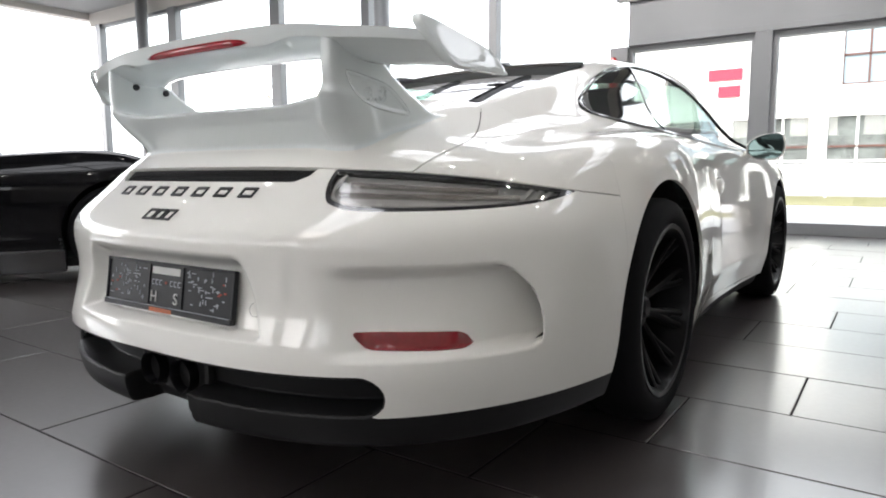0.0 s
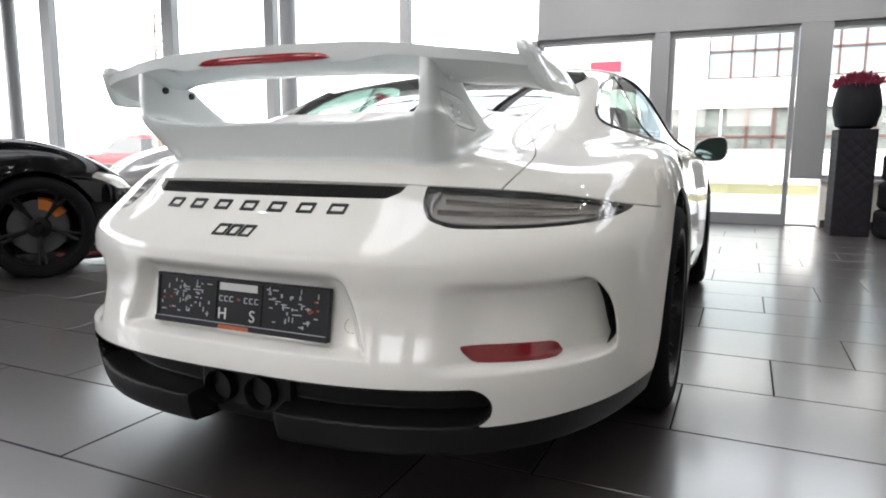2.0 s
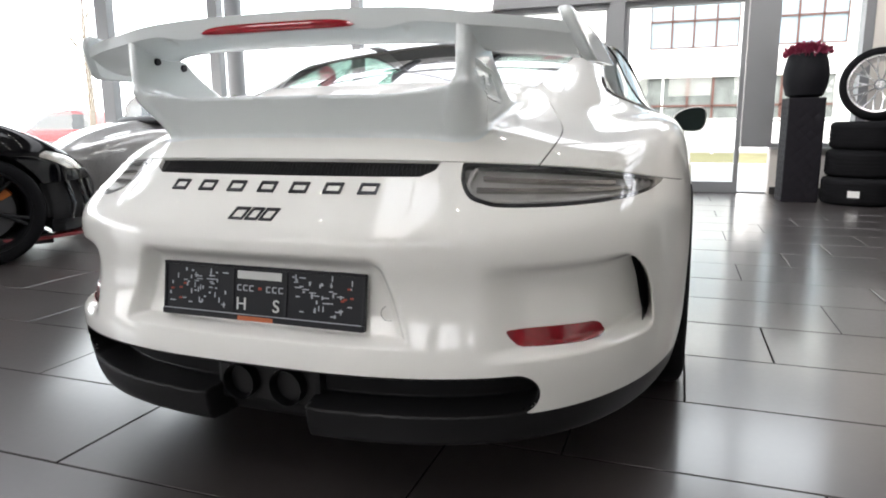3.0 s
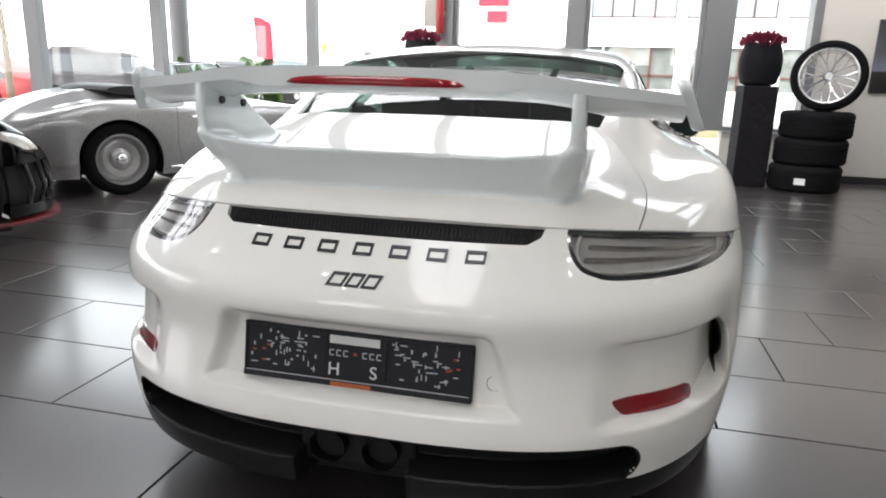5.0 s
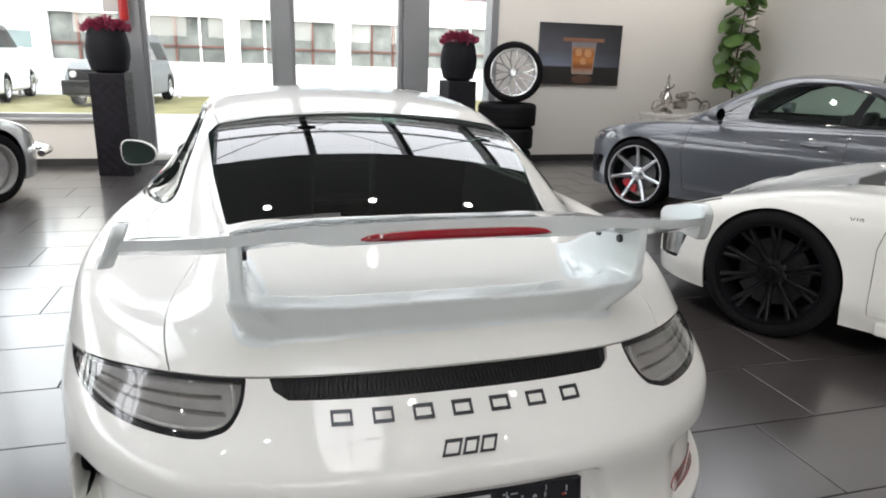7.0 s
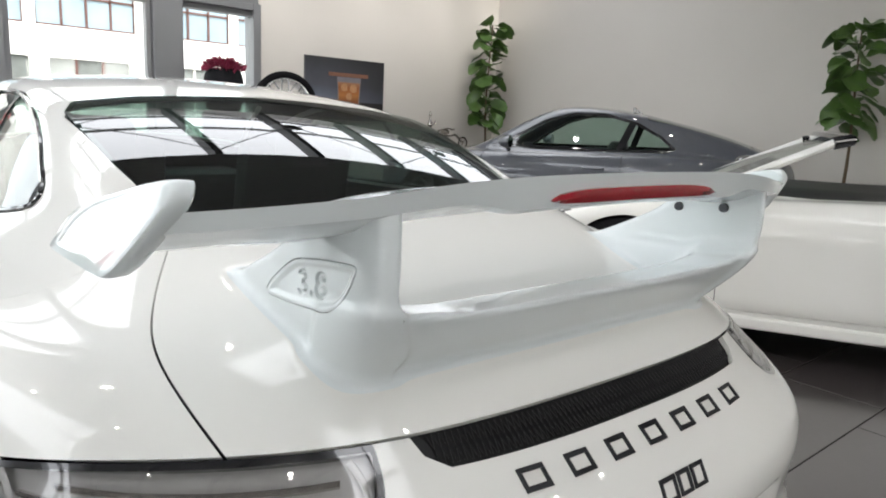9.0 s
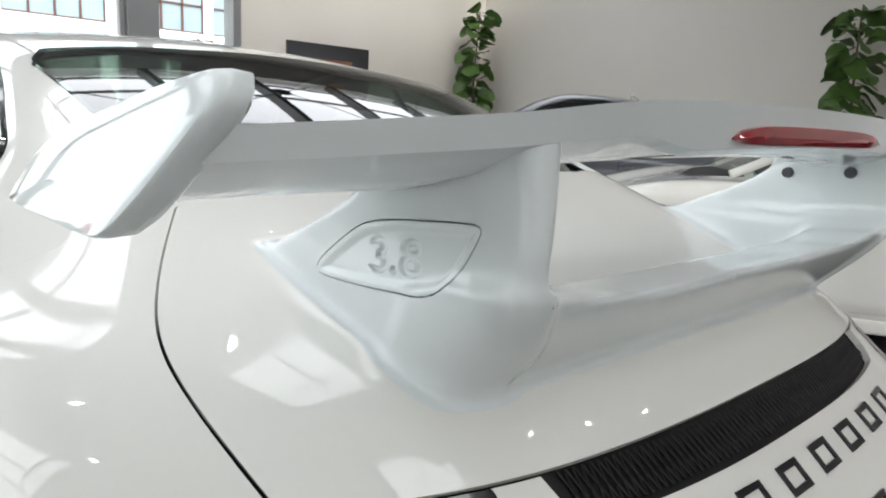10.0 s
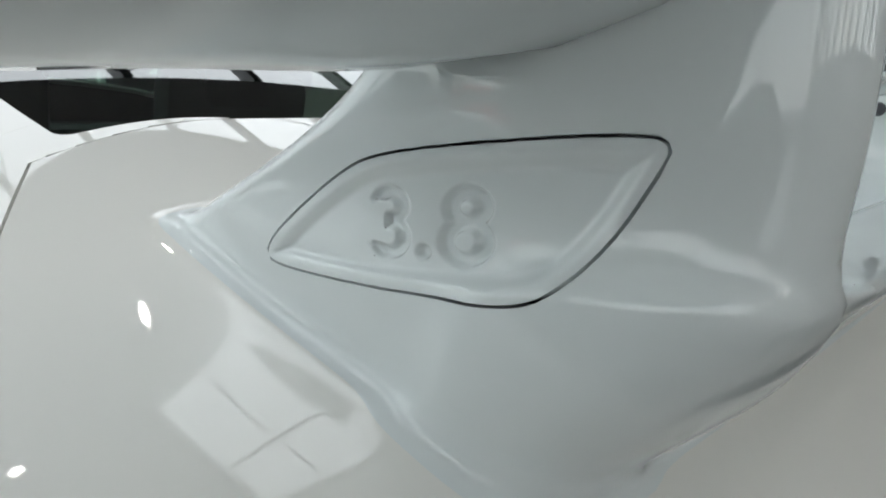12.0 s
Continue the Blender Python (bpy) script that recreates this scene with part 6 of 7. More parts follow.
def picture():
    p = thing("wall_picture", "dark wall picture of a whisky tumbler and a cigar", "picture", pose(4.15, 6.795, 1.515))
    ground = shaded("picture ground", ((0.0, (0.02, 0.016, 0.016)), (0.295, (0.035, 0.028, 0.028)), (0.31, (0.34, 0.38, 0.50)), (0.55, (0.16, 0.17, 0.21)), (1.0, (0.06, 0.062, 0.07))), side=0.75)
    amber = shaded("picture whisky", ((0.0, (0.30, 0.16, 0.10)), (0.12, (0.75, 0.42, 0.26)), (0.25, (0.42, 0.13, 0.04)), (0.5, (0.90, 0.34, 0.08)), (0.8, (0.62, 0.20, 0.05)), (1.0, (0.70, 0.36, 0.20))), low=-0.26, high=0.10)
    rim = shaded("picture glass", ((0.0, (0.62, 0.50, 0.42)), (0.5, (0.52, 0.40, 0.34)), (1.0, (0.36, 0.36, 0.42))), low=-0.27, high=0.17)
    ice = mat("picture ice", (0.50, 0.26, 0.12), 0.35, coat=0.4, spread=0.5, scale=22)
    cigar = mat("picture cigar", (0.22, 0.10, 0.06), 0.5, spread=0.3, scale=30)
    mirror_glow = mat("picture table reflection", (0.09, 0.045, 0.03), 0.35, coat=0.4, spread=0.5, scale=16)
    part("canvas", block(-0.64, 0.64, -0.030, 0.0, -0.42, 0.42, 0.004), ground, p)

    def inlay(name, pts, material, y):
        bm = bmesh.new()
        prism(bm, pts, 0.002, pose(0.05, y, 0, 90, 0, 0))
        part(name, bm, material, p)
    inlay("tumbler", [(-0.150, -0.27), (0.150, -0.27), (0.163, -0.262), (0.168, -0.245), (0.195, 0.17), (-0.195, 0.17), (-0.168, -0.245), (-0.163, -0.262)], rim, -0.0302)
    inlay("whisky", [(-0.140, -0.225), (0.140, -0.225), (0.152, -0.205), (0.178, 0.10), (-0.178, 0.10), (-0.152, -0.205)], amber, -0.0325)
    inlay("reflection", rounded([(-0.15, -0.40), (0.15, -0.40), (0.16, -0.28), (-0.16, -0.28)], 1), mirror_glow, -0.0302)
    for x, z, r in ((-0.08, 0.03, 0.055), (0.07, 0.02, 0.06), (0.0, -0.09, 0.05)):
        inlay("ice", rounded([(x - r, z - r * 0.8), (x + r, z - r), (x + r * 0.9, z + r), (x - r * 0.8, z + r * 0.9)], 1), ice, -0.0348)
    part("cigar", block(-0.28, 0.36, -0.038, -0.034, 0.175, 0.225, 0.0015), cigar, p)


def fig_tree(x, y, z0, z1, seed, lean, label, leaf):
    t = thing("fig_tree", label, "plant", pose(x, y, 0), "fig trees")
    part("pot", lathe(bmesh.new(), [(0.13, 0), (0.17, 0.02), (0.21, 0.40), (0.20, 0.42), (0.19, 0.40), (0.0, 0.38)], 32), POT_BLACK, t, smooth=True)
    rng = random.Random(seed)
    pts = []
    n = 9
    for i in range(n):
        u = i / (n - 1)
        pts.append((lean[0] * u + 0.04 * math.sin(5 * u + seed), lean[1] * u + 0.04 * math.cos(4 * u + seed), 0.38 + (z1 - 0.10 - 0.38) * u))
    part("trunk", tube(bmesh.new(), pts, [0.020 - 0.013 * i / (n - 1) for i in range(n)], 8), BARK, t, smooth=True)
    count = int(44 * (z1 - z0))
    for i in range(count):
        u = (z0 - 0.38 + (z1 - z0) * (i + rng.random()) / count) / (z1 - 0.38)
        j = min(n - 2, int(u * (n - 1)))
        f = min(1, u * (n - 1) - j)
        p = Vector(pts[j]).lerp(Vector(pts[j + 1]), f)
        a = i * 2.4 + rng.uniform(-0.5, 0.5)
        ln, wd = rng.uniform(0.22, 0.34), rng.uniform(0.095, 0.14)
        d = Vector((math.cos(a), math.sin(a), rng.uniform(-0.5, 0.9))).normalized()
        s = d.cross(Vector((0, 0, 1))).normalized()
        up = s.cross(d)
        roll = rng.uniform(-1.2, 1.2)
        s, up = s * math.cos(roll) + up * math.sin(roll), up * math.cos(roll) - s * math.sin(roll)
        bm = bmesh.new()
        rings = []
        for q, w in ((0.0, 0.04), (0.14, 0.10), (0.25, 0.55), (0.42, 0.78), (0.58, 0.82), (0.72, 1.0), (0.86, 0.92), (0.95, 0.60), (1.0, 0.10)):
            c = p + d * (0.03 + ln * q) - Vector((0, 0, 0.07 * q * q * ln / 0.2)) + up * 0.012 * math.sin(9 * q + i)
            rings.append([c - s * wd * w + up * 0.020 * w, c - s * wd * w * 0.5 + up * 0.004, c - up * 0.004, c + s * wd * w * 0.5 + up * 0.004, c + s * wd * w + up * 0.020 * w])
        loft(bm, rings, close=False)
        part("leaf", bm, leaf, t, smooth=True)


def chrome_sculptures():
    tb = thing("console_table", "white lacquered console carrying chrome sculptures", "table", pose(5.62, 6.42, 0))
    part("tabletop", block(-0.52, 0.52, -0.22, 0.22, 0.69, 0.73, 0.006), PLINTH, tb)
    for x in (-0.47, 0.47):
        part("side_panel", block(x - 0.02, x + 0.02, -0.20, 0.20, 0, 0.69, 0.004), PLINTH, tb)
    m = thing("chrome_motorcycle_model", "shiny chrome model motorcycle on the console", "sculpture", pose(5.64, 6.40, 0.73))
    for x in (-0.38, 0.42):
        bm = bmesh.new()
        for i in range(20):
            a0, a1 = 2 * math.pi * i / 20, 2 * math.pi * (i + 1) / 20
            tube(bm, [(x + 0.085 * math.cos(a0), 0, 0.098 + 0.085 * math.sin(a0)), (x + 0.085 * math.cos(a1), 0, 0.098 + 0.085 * math.sin(a1))], 0.013, 6)
        part("wheel", bm, PEWTER, m, smooth=True)
        bm = bmesh.new()
        for i in range(4):
            a = math.pi * i / 4
            tube(bm, [(x - 0.08 * math.cos(a), 0, 0.098 - 0.08 * math.sin(a)), (x + 0.08 * math.cos(a), 0, 0.098 + 0.08 * math.sin(a))], 0.004, 5)
        part("wheel_spokes", bm, PEWTER, m)
    part("frame", tube(bmesh.new(), [(-0.38, 0, 0.10), (-0.20, 0, 0.15), (0.04, 0, 0.18), (0.26, 0, 0.22), (0.42, 0, 0.10)], 0.018, 8), PEWTER, m, smooth=True)
    eng = bmesh.new()
    box(eng, -0.10, 0.10, -0.045, 0.045, 0.06, 0.17, 0.02)
    part("engine", eng, PEWTER, m, smooth=True)
    tank = lathe(bmesh.new(), [(0.001, -0.12), (0.04, -0.09), (0.055, 0.0), (0.045, 0.08), (0.001, 0.12)], 20, pose(0.02, 0, 0.25, 0, 90, 0))
    part("tank", tank, PEWTER, m, smooth=True)
    part("handlebar", tube(bmesh.new(), [(0.13, -0.12, 0.30), (0.18, -0.05, 0.31), (0.20, 0, 0.29), (0.18, 0.05, 0.31), (0.13, 0.12, 0.30)], 0.010, 6), PEWTER, m, smooth=True)
    v = thing("chrome_trophy", "tall slender chrome trophy figure on the console", "sculpture", pose(5.42, 6.43, 0.73))
    part("base", lathe(bmesh.new(), [(0.11, 0.0), (0.11, 0.02), (0.07, 0.05), (0.03, 0.08)], 28), PEWTER, v, smooth=True)
    part("stem", lathe(bmesh.new(), [(0.03, 0.08), (0.05, 0.14), (0.085, 0.20), (0.06, 0.27), (0.025, 0.31), (0.045, 0.36), (0.02, 0.41), (0.012, 0.47), (0.022, 0.50), (0.003, 0.56)], 28), PEWTER, v, smooth=True)
    part("side_arm", tube(bmesh.new(), [(-0.12, 0, 0.20), (-0.09, 0, 0.30), (0.0, 0, 0.33), (0.09, 0, 0.38), (0.10, 0, 0.42)], 0.012, 6), PEWTER, v, smooth=True)


def downlights():
    for i in range(10):
        for j in range(7):
            x, y = -6.77 + i * 1.23, 1.93 + (j - 5) * 1.45
            if ((j == 6 or -1.05 < x < 0.35) and y != 1.93) or (x < -3.5 and y > 0.4):
                continue
            d = thing("downlight", "small round recessed ceiling downlight, lit", "ceiling light", pose(x, y, CEIL_Z), "ceiling downlights")
            part("ring", lathe(bmesh.new(), [(0.046, -0.002), (0.053, -0.002), (0.053, -0.014), (0.046, -0.014)], 24, closed=True), LAMP_TRIM, d)
            part("lamp", lathe(bmesh.new(), [(0.0, -0.009), (0.045, -0.009), (0.045, -0.003), (0.0, -0.003)], 24), LAMP_GLOW, d)


flower_column(2.14, 6.10, 4, "black quilted flower column with a round pot by the window post")
flower_column(-1.90, 6.22, -5, "black quilted flower column with a round pot beside the doors")
tyre_stack()
picture()
fig_tree(6.45, 6.30, 1.05, 2.75, 3, (0.0, 0.0), "tall slim fiddle-leaf fig in the corner behind the grey car", LEAF)
fig_tree(6.72, 1.17, 1.38, 2.40, 8, (0.02, 0.0), "fiddle-leaf fig against the white side wall", LEAF)
fig_tree(-4.2, 6.05, 0.75, 1.35, 5, (0.1, 0.0), "leafy green plant in front of the long window", LEAF)
fig_tree(-5.05, 6.1, 0.75, 1.30, 11, (-0.1, 0.0), "leafy green plant beside the round column", LEAF)
chrome_sculptures()
downlights()
# upright red strip on the door post, modelled as a plain tube
red_tube = thing("red_post_tube", "red upright tube on the post above the flowers", "fixture", pose(-1.78, 6.72, 0))
part("tube", lathe(bmesh.new(), [(0.045, 1.72), (0.055, 1.74), (0.055, 2.20), (0.03, 2.26)], 20), EXT_RED, red_tube, smooth=True)
part("bracket", block(-0.06, 0.06, 0.03, 0.07, 2.0, 2.06, 0.004), EXT_RED, red_tube)
sign = thing("sign_box", "small grey box hung on the door post", "sign", pose(-1.88, 6.742, 1.98))
part("box", block(-0.12, 0.12, -0.03, 0.03, -0.17, 0.17, 0.006), BOX_GREY, sign)
part("arm", block(0.10, 0.16, 0.0, 0.04, -0.03, 0.03), BOX_GREY, sign)


# ---------- the street outside ----------
ASPHALT = mat("pale asphalt", (0.30, 0.30, 0.30), 0.9, spread=0.15, scale=0.6, bump=0.004, bump_scale=30)
GRASS = mat("dry verge grass", (0.14, 0.13, 0.055), 0.95, spread=0.7, scale=1.3, bump=0.02, bump_scale=20)
FACADE = mat("white render", (0.74, 0.73, 0.71), 0.85, spread=0.04, scale=0.4)
# the wide colour spread paints light and dark tree reflections into the panes
WIN_DARK = mat("far window glass with painted reflections", (0.15, 0.16, 0.155), 0.15, spread=0.95, scale=1.7, vary=0.35)
WIN_BLUE = mat("far pale window glass", (0.26, 0.34, 0.40), 0.15, spread=0.4, scale=0.7)
RED_BAR = mat("brick red window frame", (0.11, 0.045, 0.035), 0.6)
FLAG_RED = mat("red flag cloth", (0.55, 0.03, 0.06), 0.7)
YELLOW = mat("yellow signboard", (0.70, 0.48, 0.03), 0.5)
FENCE_WHITE = mat("white rail", (0.72, 0.72, 0.72), 0.5)
HILL = mat("distant woods", (0.10, 0.13, 0.13), 0.95, spread=0.3, scale=0.05)
DARK_CAR = mat("dark metallic paint", (0.022, 0.019, 0.022), 0.45, spec=0.2)
STEEL_CAR = mat("steel grey paint", (0.16, 0.17, 0.18), 0.45, spec=0.2)
WHITE_CAR = mat("plain white paint", (0.74, 0.74, 0.73), 0.3, coat=0.8)
OUT_GLASS = mat("parked car glass", (0.03, 0.035, 0.04), 0.06, spread=0.2)


def outside():
    structure("ground", block(-400, 400, WALL_Y + 0.3, 700, -0.30, -0.06), ASPHALT, "pale asphalt forecourt and road")
    structure("ground_behind", block(-400, 400, -400, WALL_Y + 0.3, -0.30, -0.125), ASPHALT, "pale asphalt yard")
    structure("ground_verge", block(-30, 12, 14.35, 21.4, -0.10, -0.05), GRASS, "strip of dry grass with a kerb")
    structure("kerb", block(-30, 12, 14.17, 14.35, -0.10, -0.02, 0.01), FACADE, "pale kerb stone")
    hills = bmesh.new()
    top = [(-420 + i * 12, 10 + 8 * noise.noise((i * 0.21, 0, 0)) + 4 * noise.noise((i * 0.9, 3, 0))) for i in range(71)]
    rings = [[Vector((x, 380, -0.3)), Vector((x, 400, max(2, z * 0.7))), Vector((x, 430, max(3, z)))] for x, z in top]
    loft(hills, rings, close=False)
    structure("backdrop_hills", hills, HILL, "low wooded hills far away", smooth=True)


def office_building():
    b = thing("office_building", "white rendered building with ribbon windows across the street", "building", pose(0, 24, 0))
    x0, x1 = -7.5, 40.0
    part("wall", block(x0, x1, 0.0, 9, -0.1, 0.95), FACADE, b)
    part("wall", block(x0, x1, 0.0, 9, 2.54, 3.55), FACADE, b)
    part("wall", block(x0, x1, 0.0, 9, 6.4, 8.6), FACADE, b)
    part("core", block(x0 + 0.4, x1 - 0.4, 0.5, 8.9, 0.9, 6.5), FACADE, b)
    x = -7.4
    k = 0
    while x < x1 - 1:
        w = 2.6 if k == 0 else (3.45, 2.46)[k % 2]
        part("pier", block(x, x + 0.55, 0.0, 0.5, 0.95, 2.54), FACADE, b)
        win = part("window", block(x + 0.55, x + 0.55 + w, 0.16, 0.20, 0.95, 2.54), WIN_DARK, b, "dark window with reflections painted into its colour")
        n = 3 if w < 3 else 4
        for i in range(1, n):
            xx = x + 0.55 + w * i / n
            part("mullion", block(xx - 0.04, xx + 0.04, 0.08, 0.16, 0.95, 2.54), RED_BAR if (k + i) % 3 else FACADE, win)
        part("mullion", block(x + 0.55, x + 0.55 + w, 0.08, 0.15, 1.50, 1.57), RED_BAR, win)
        part("blind", block(x + 0.55 + w * 0.1, x + 0.55 + w * 0.4, 0.205, 0.22, 1.2, 2.4), FACADE, win)
        x += 0.55 + w
        k += 1
    x = -0.35
    part("wall", block(x0, x, 0.0, 0.5, 3.55, 6.4), FACADE, b)
    while x < x1 - 3:
        win = part("upper_window", block(x, x + 3.0, 0.16, 0.20, 3.55, 6.4), WIN_BLUE, b, "pale blue lattice window")
        for i in range(5):
            part("glazing_bar", block(x + i * 0.75 - 0.03, x + i * 0.75 + 0.03, 0.08, 0.16, 3.55, 6.4), RED_BAR, win)
        for i in range(3):
            part("glazing_bar", block(x, x + 3.0, 0.08, 0.15, 3.55 + i * 0.95, 3.61 + i * 0.95), RED_BAR, win)
        part("pier", block(x + 3.0, x + 3.35, 0.0, 0.5, 3.55, 6.4), FACADE, b)
        x += 3.35
    part("roof", block(x0 - 0.3, x1 + 0.3, -0.3, 9.3, 8.6, 8.85), BOX_GREY, b)
    fence = thing("railing", "low white pipe railing along the far pavement", "railing", pose(0, 20.5, 0))
    for i in range(18):
        part("post", block(-7 + i * 2.2, -6.92 + i * 2.2, -0.04, 0.04, -0.06, 1.05), FENCE_WHITE, fence)
    part("rail", block(-7, 31, -0.03, 0.03, 0.98, 1.05), FENCE_WHITE, fence)
    part("rail", block(-7, 31, -0.03, 0.03, 0.50, 0.56), FENCE_WHITE, fence)
    return b


def parked_car(name, label, x, y, turn, length, width, height, paint, bonnet=0.9, boxy=True, rad=0.36, bumper_z=0.52):
    c = thing(name, label, "car", pose(x, y, -0.05, 0, 0, turn), "parked cars")
    half, hw = length / 2, width / 2
    hood = 0.62 * height if boxy else 0.55 * height
    deck = spline((-half - 0.1, hood * 0.95), (-half + 0.6, hood), (0.2 * half, hood), (half - 0.3, hood * 0.93), (half + 0.1, hood * 0.7))
    if boxy:
        roof = spline((-half - 0.1, height * 0.80), (-half + 0.15, height * 0.96), (0, height), (half - bonnet - 0.75, height * 0.97), (half - bonnet - 0.2, height * 0.72), (half - bonnet + 0.3, hood * 0.9), (half, hood * 0.6))
    else:
        roof = spline((-half - 0.1, hood * 0.9), (-half + 0.7, height * 0.93), (-0.2, height), (half - bonnet - 0.8, height * 0.93), (half - bonnet, hood), (half, hood * 0.6))
    cab = spline((-half, hw * 0.80), (0, hw * 0.86), (half - bonnet, hw * 0.80), (half, hw * 0.6))
    f0 = car_form(hw, -half, half, deck, deck, roof, cab, hood, lean=0.28, blunt=4.5 if boxy else 3.0, floor_z=0.25)
    body = net(f0, (-hw - 0.05, -half - 0.05, 0.2), (hw + 0.05, half + 0.05, height + 0.1), 0.06)
    wb = length * 0.29
    for yy in (-wb, wb):
        body = trim(body, arch_cut(yy, rad, rad + 0.05, 0.0, 0.3))
    win = inside([(-half + 0.35, hood + 0.08), (half - bonnet - 0.15, hood + 0.08), (half - bonnet - 0.55, height - 0.12), (-half + 0.45, height - 0.12)], 0.01)
    sg = lambda px, py, pz: np.where(np.abs(px) > hw * 0.55, win(py, pz), 1.0)
    p = trim(body, sg)
    body = trim(body, lambda px, py, pz: -sg(px, py, pz))
    for s in (-1, 1):
        panel("side_window", trim(p, lambda px, py, pz: -s * px), OUT_GLASS, c, "dark side glass", 0)
    scr = inside([(-hw * 0.68, half - bonnet + 0.02), (hw * 0.68, half - bonnet + 0.02), (hw * 0.55, half - bonnet - 0.55), (-hw * 0.55, half - bonnet - 0.55)], 0.02)
    sf = lambda px, py, pz: np.where(pz > hood + 0.03, scr(px, py), 1.0)
    p = trim(body, sf)
    if len(p[1]):
        panel("windscreen", p, OUT_GLASS, c, "dark windscreen", 0)
    body = trim(body, lambda px, py, pz: -sf(px, py, pz))
    panel("body", body, paint, c)
    part("front_grille", block(-hw * 0.72, hw * 0.72, half - 0.10, half + 0.02, hood * 0.55, hood * 0.86, 0.02), BLACK_PLASTIC, c)
    part("bumper", block(-hw * 0.92, hw * 0.92, half - 0.12, half + 0.06, 0.30, bumper_z, 0.03), BLACK_PLASTIC if boxy else paint, c)
    for s in (-1, 1):
        part("headlamp", lathe(bmesh.new(), [(0.0, 0.05), (0.07, 0.05), (0.09, 0.02), (0.09, -0.08), (0, -0.08)], 20, pose(s * hw * 0.60, half, hood * 0.74, -90, 0, 0)), LAMP_WHITE, c, smooth=True)
        for yy in (-wb, wb):
            wheel(c, s * (hw - 0.12), yy, rad, 0.22, 0.23, s, ALLOY, STEEL_DISC, 5, "plain", disc=False)
    return c


def street_tree(x, y):
    t = thing("street_tree", "bare young street tree with thin branches", "tree", pose(x, y, -0.06))
    part("trunk", tube(bmesh.new(), [(0, 0, 0), (0.03, 0, 1.5), (-0.03, 0.02, 3.0), (0.04, 0, 5.0)], [0.10, 0.085, 0.06, 0.02], 8), BARK, t, smooth=True)
    rng = random.Random(9)
    for i in range(22):
        z = 1.6 + 3.0 * i / 22
        a = rng.random() * 6.28
        ln = rng.uniform(0.6, 1.4)
        p0 = Vector((0, 0, z))
        pts = [p0 + Vector((math.cos(a) * ln * u, math.sin(a) * ln * u, ln * 1.0 * u + 0.1 * math.sin(6 * u))) for u in (0, 0.33, 0.66, 1.0)]
        part("branch", tube(bmesh.new(), pts, [0.024, 0.016, 0.010, 0.004], 5), BARK, t)


def flag(x, y, h, label):
    fl = thing("flag", label, "flag", pose(x, y, -0.06), "red flags")
    part("pole", lathe(bmesh.new(), [(0.04, 0), (0.03, h)], 12), FENCE_WHITE, fl, smooth=True)
    bm = bmesh.new()
    rings = []
    for u in np.linspace(0, 1, 9):
        rings.append([Vector((0.04 + 0.75 * u, 0.10 * math.sin(6 * u + 2 * v), h - 0.1 - 1.5 * v - 0.25 * u * u)) for v in (0, 0.33, 0.66, 1.0)])
    loft(bm, rings, close=False)
    part("cloth", bm, FLAG_RED, fl, "hanging red cloth", True)


outside()
office = office_building()
parked_car("off_road_wagon", "white boxy off-road wagon parked on the forecourt", -7.45, 19.2, 3, 4.6, 1.85, 2.1, WHITE_CAR, 1.1)
parked_car("parked_suv", "dark estate parked on the forecourt", -10.2, 16.2, -125, 4.5, 1.8, 1.55, DARK_CAR, 1.2, False)
parked_car("parked_suv", "dark off-road car parked beyond the glass", -13.5, 14.8, -100, 4.6, 1.85, 1.75, DARK_CAR, 1.2)
parked_car("parked_suv", "silver grey off-road car parked facing the showroom", -3.78, 18.65, 173, 4.4, 1.85, 1.74, STEEL_CAR, 1.2, bumper_z=0.66)
parked_car("red_hatchback", "bright red hatchback parked on the forecourt", -17.9, 14.2, 95, 4.0, 1.72, 1.48, RED_PAINT, 1.0, False)
street_tree(-15.0, 12.6)
for dx, dz, w in ((0.0, 0.35, 1.15), (0.15, -0.25, 0.75)):
    part("facade_sign", block(-4.0 + dx - w / 2, -4.0 + dx + w / 2, -0.07, 0.0, 3.62 + dz, 4.02 + dz, 0.01), FLAG_RED, office, "plain red sign shape")
flag(-13.0, 22.0, 3.5, "red hanging banner on a white pole by the parked cars")
board = thing("yellow_sign", "yellow signboard on a post", "sign", pose(-9.2, 21, -0.06))
part("board", block(-0.5, 0.5, -0.05, 0.05, 1.92, 2.38, 0.02), YELLOW, board)
part("post", block(-0.05, 0.05, 0.05, 0.12, 0, 2.3), FENCE_WHITE, board)


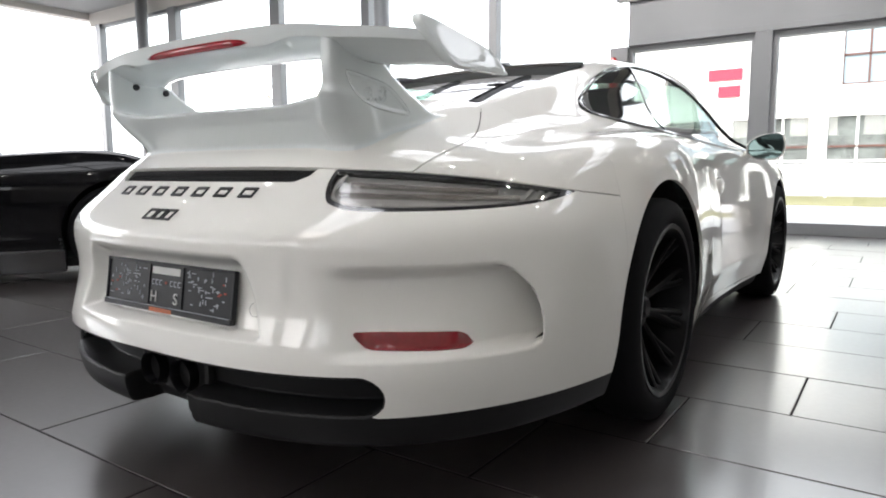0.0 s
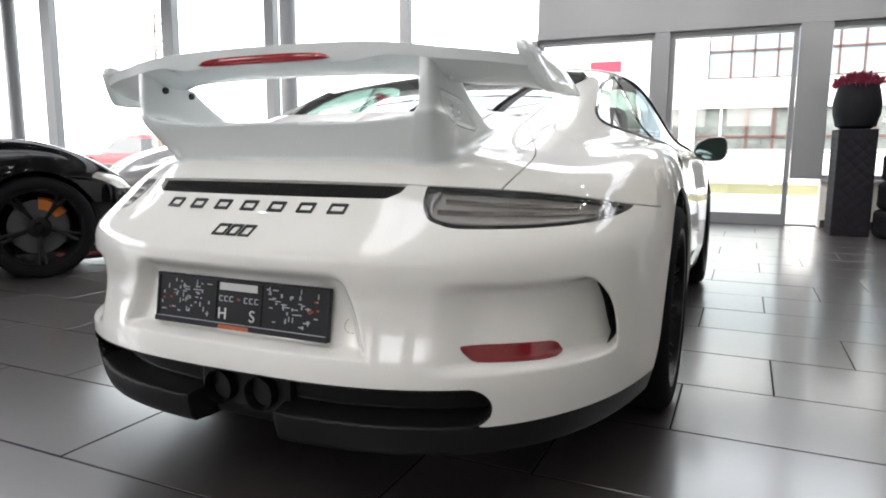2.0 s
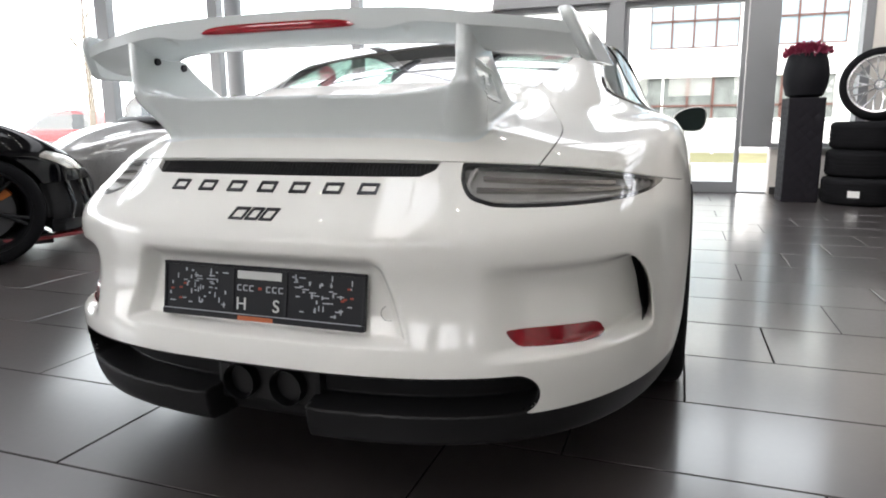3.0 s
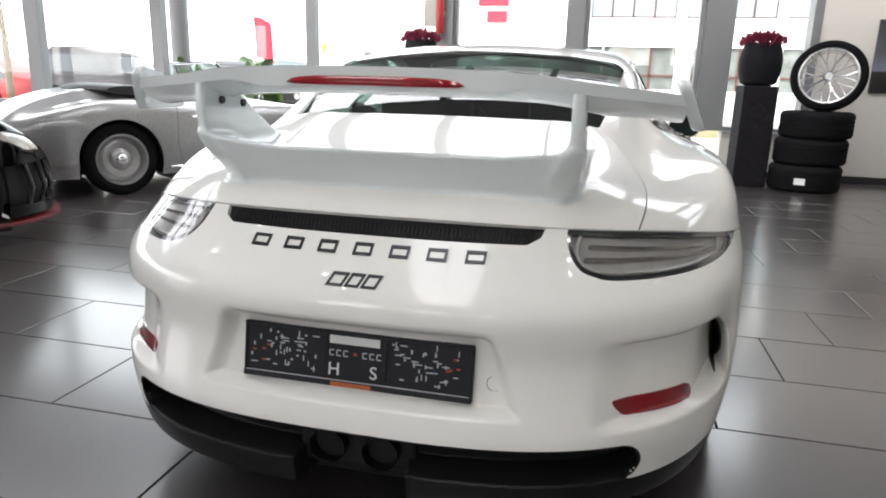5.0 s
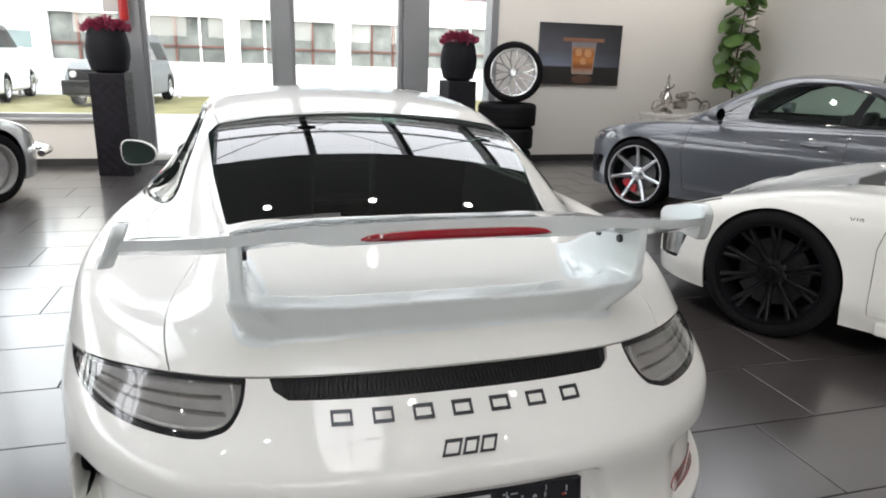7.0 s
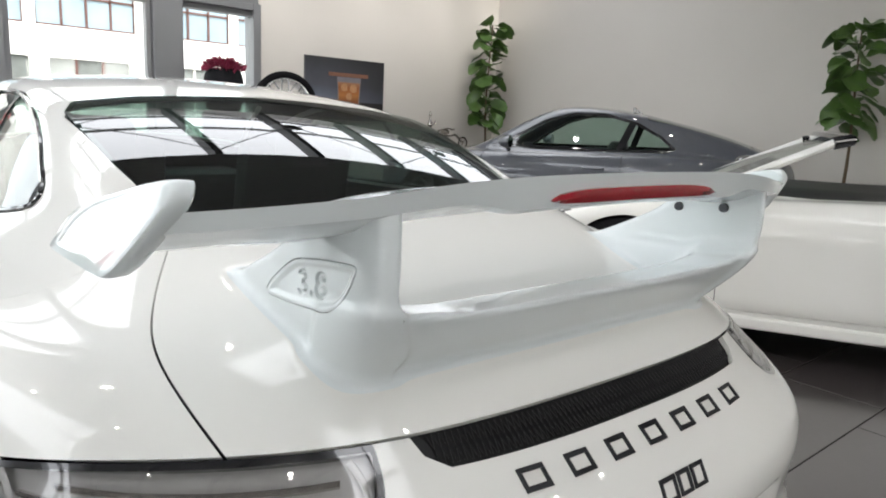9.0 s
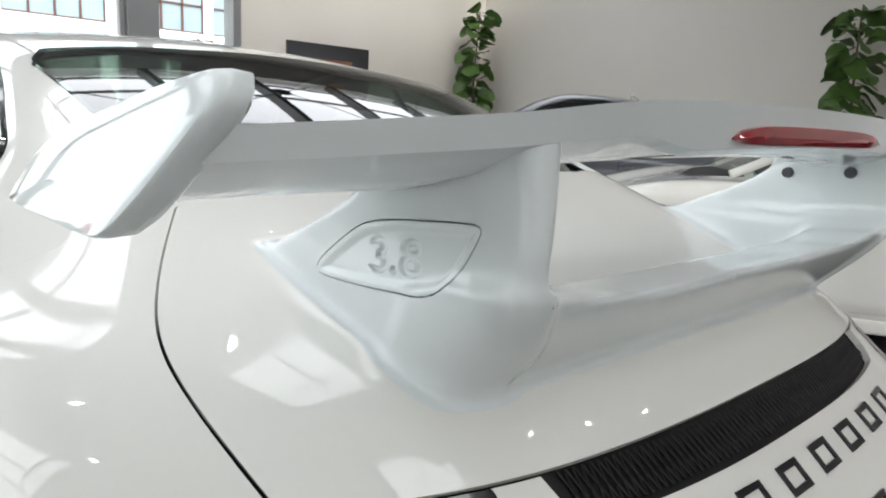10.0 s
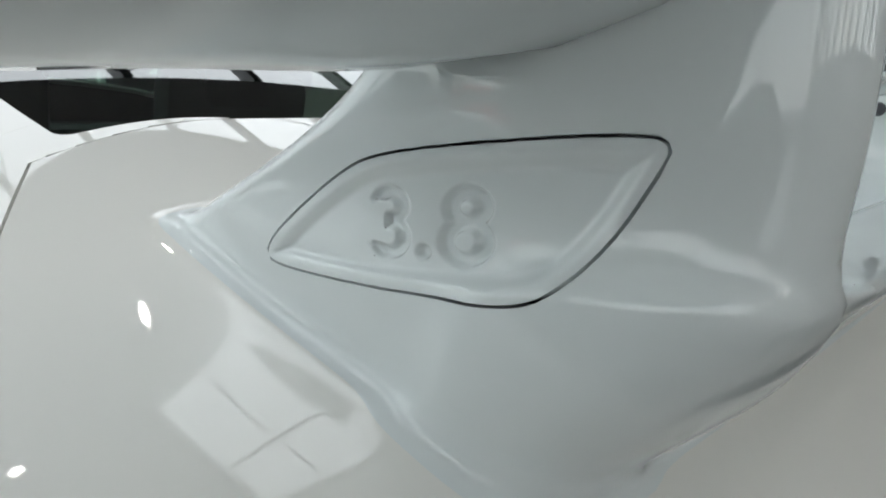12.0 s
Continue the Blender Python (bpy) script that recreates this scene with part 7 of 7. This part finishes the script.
# ---------- floor ----------
def floor():
    base = structure("floor", block(LEFT_X, RIGHT_X, BACK_Y, WALL_Y + 0.3, -0.12, -0.002), GROUT, "floor of large anthracite tiles in thirds bond")
    tl, tw, gap = 0.932, 0.465, 0.006
    me = bpy.data.meshes.new("tile")
    bm = block(gap / 2, tl - gap / 2, gap / 2, tw - gap / 2, -0.010, 0.0)
    top = [e for e in bm.edges if all(v.co.z > -0.001 for v in e.verts)]
    bmesh.ops.bevel(bm, geom=top, offset=0.0015, segments=1, affect="EDGES")
    bm.to_mesh(me)
    bm.free()
    me.materials.append(TILE)
    rng = random.Random(4)
    vs, fs = [], []
    count = 0
    k0, k1 = int((BACK_Y - 0.22) / tw) - 1, int((WALL_Y - 0.22) / tw) + 1
    for k in range(k0, k1 + 1):
        y = 0.240 + k * tw
        ox = (1.237 + 0.3107 * k) % tl
        i = int((LEFT_X - ox) // tl)
        while ox + i * tl < RIGHT_X:
            x = ox + i * tl
            i += 1
            lift = rng.uniform(-0.0004, 0.0004)
            tilt = (rng.uniform(-0.02, 0.02), rng.uniform(-0.03, 0.03))
            if -4.6 < x < 3.2 and -2.4 < y < 5.2 and count < 300:
                ob = new("tile", me)
                ob.matrix_basis = pose(x, y, lift, tilt[0], tilt[1], 0)
                ob.parent = base
                count += 1
                continue
            a, b, c, d = max(x + gap / 2, LEFT_X), min(x + tl - gap / 2, RIGHT_X), max(y + gap / 2, BACK_Y), min(y + tw - gap / 2, WALL_Y + 0.02)
            if b - a < 0.02 or d - c < 0.02:
                continue
            n = len(vs)
            vs += [(a, c, lift), (b, c, lift), (b, d, lift), (a, d, lift), (a, c, -0.01), (b, c, -0.01), (b, d, -0.01), (a, d, -0.01)]
            fs += [(n, n + 1, n + 2, n + 3), (n, n + 4, n + 5, n + 1), (n + 1, n + 5, n + 6, n + 2), (n + 2, n + 6, n + 7, n + 3), (n + 3, n + 7, n + 4, n)]
    rest = new("tile_field", data_of("tile_field", vs, fs, smooth=False))
    rest.data.materials.append(TILE)
    rest.parent = base
    tagged(rest, "anthracite tiles of the far floor", "", "", "stuff")


floor()
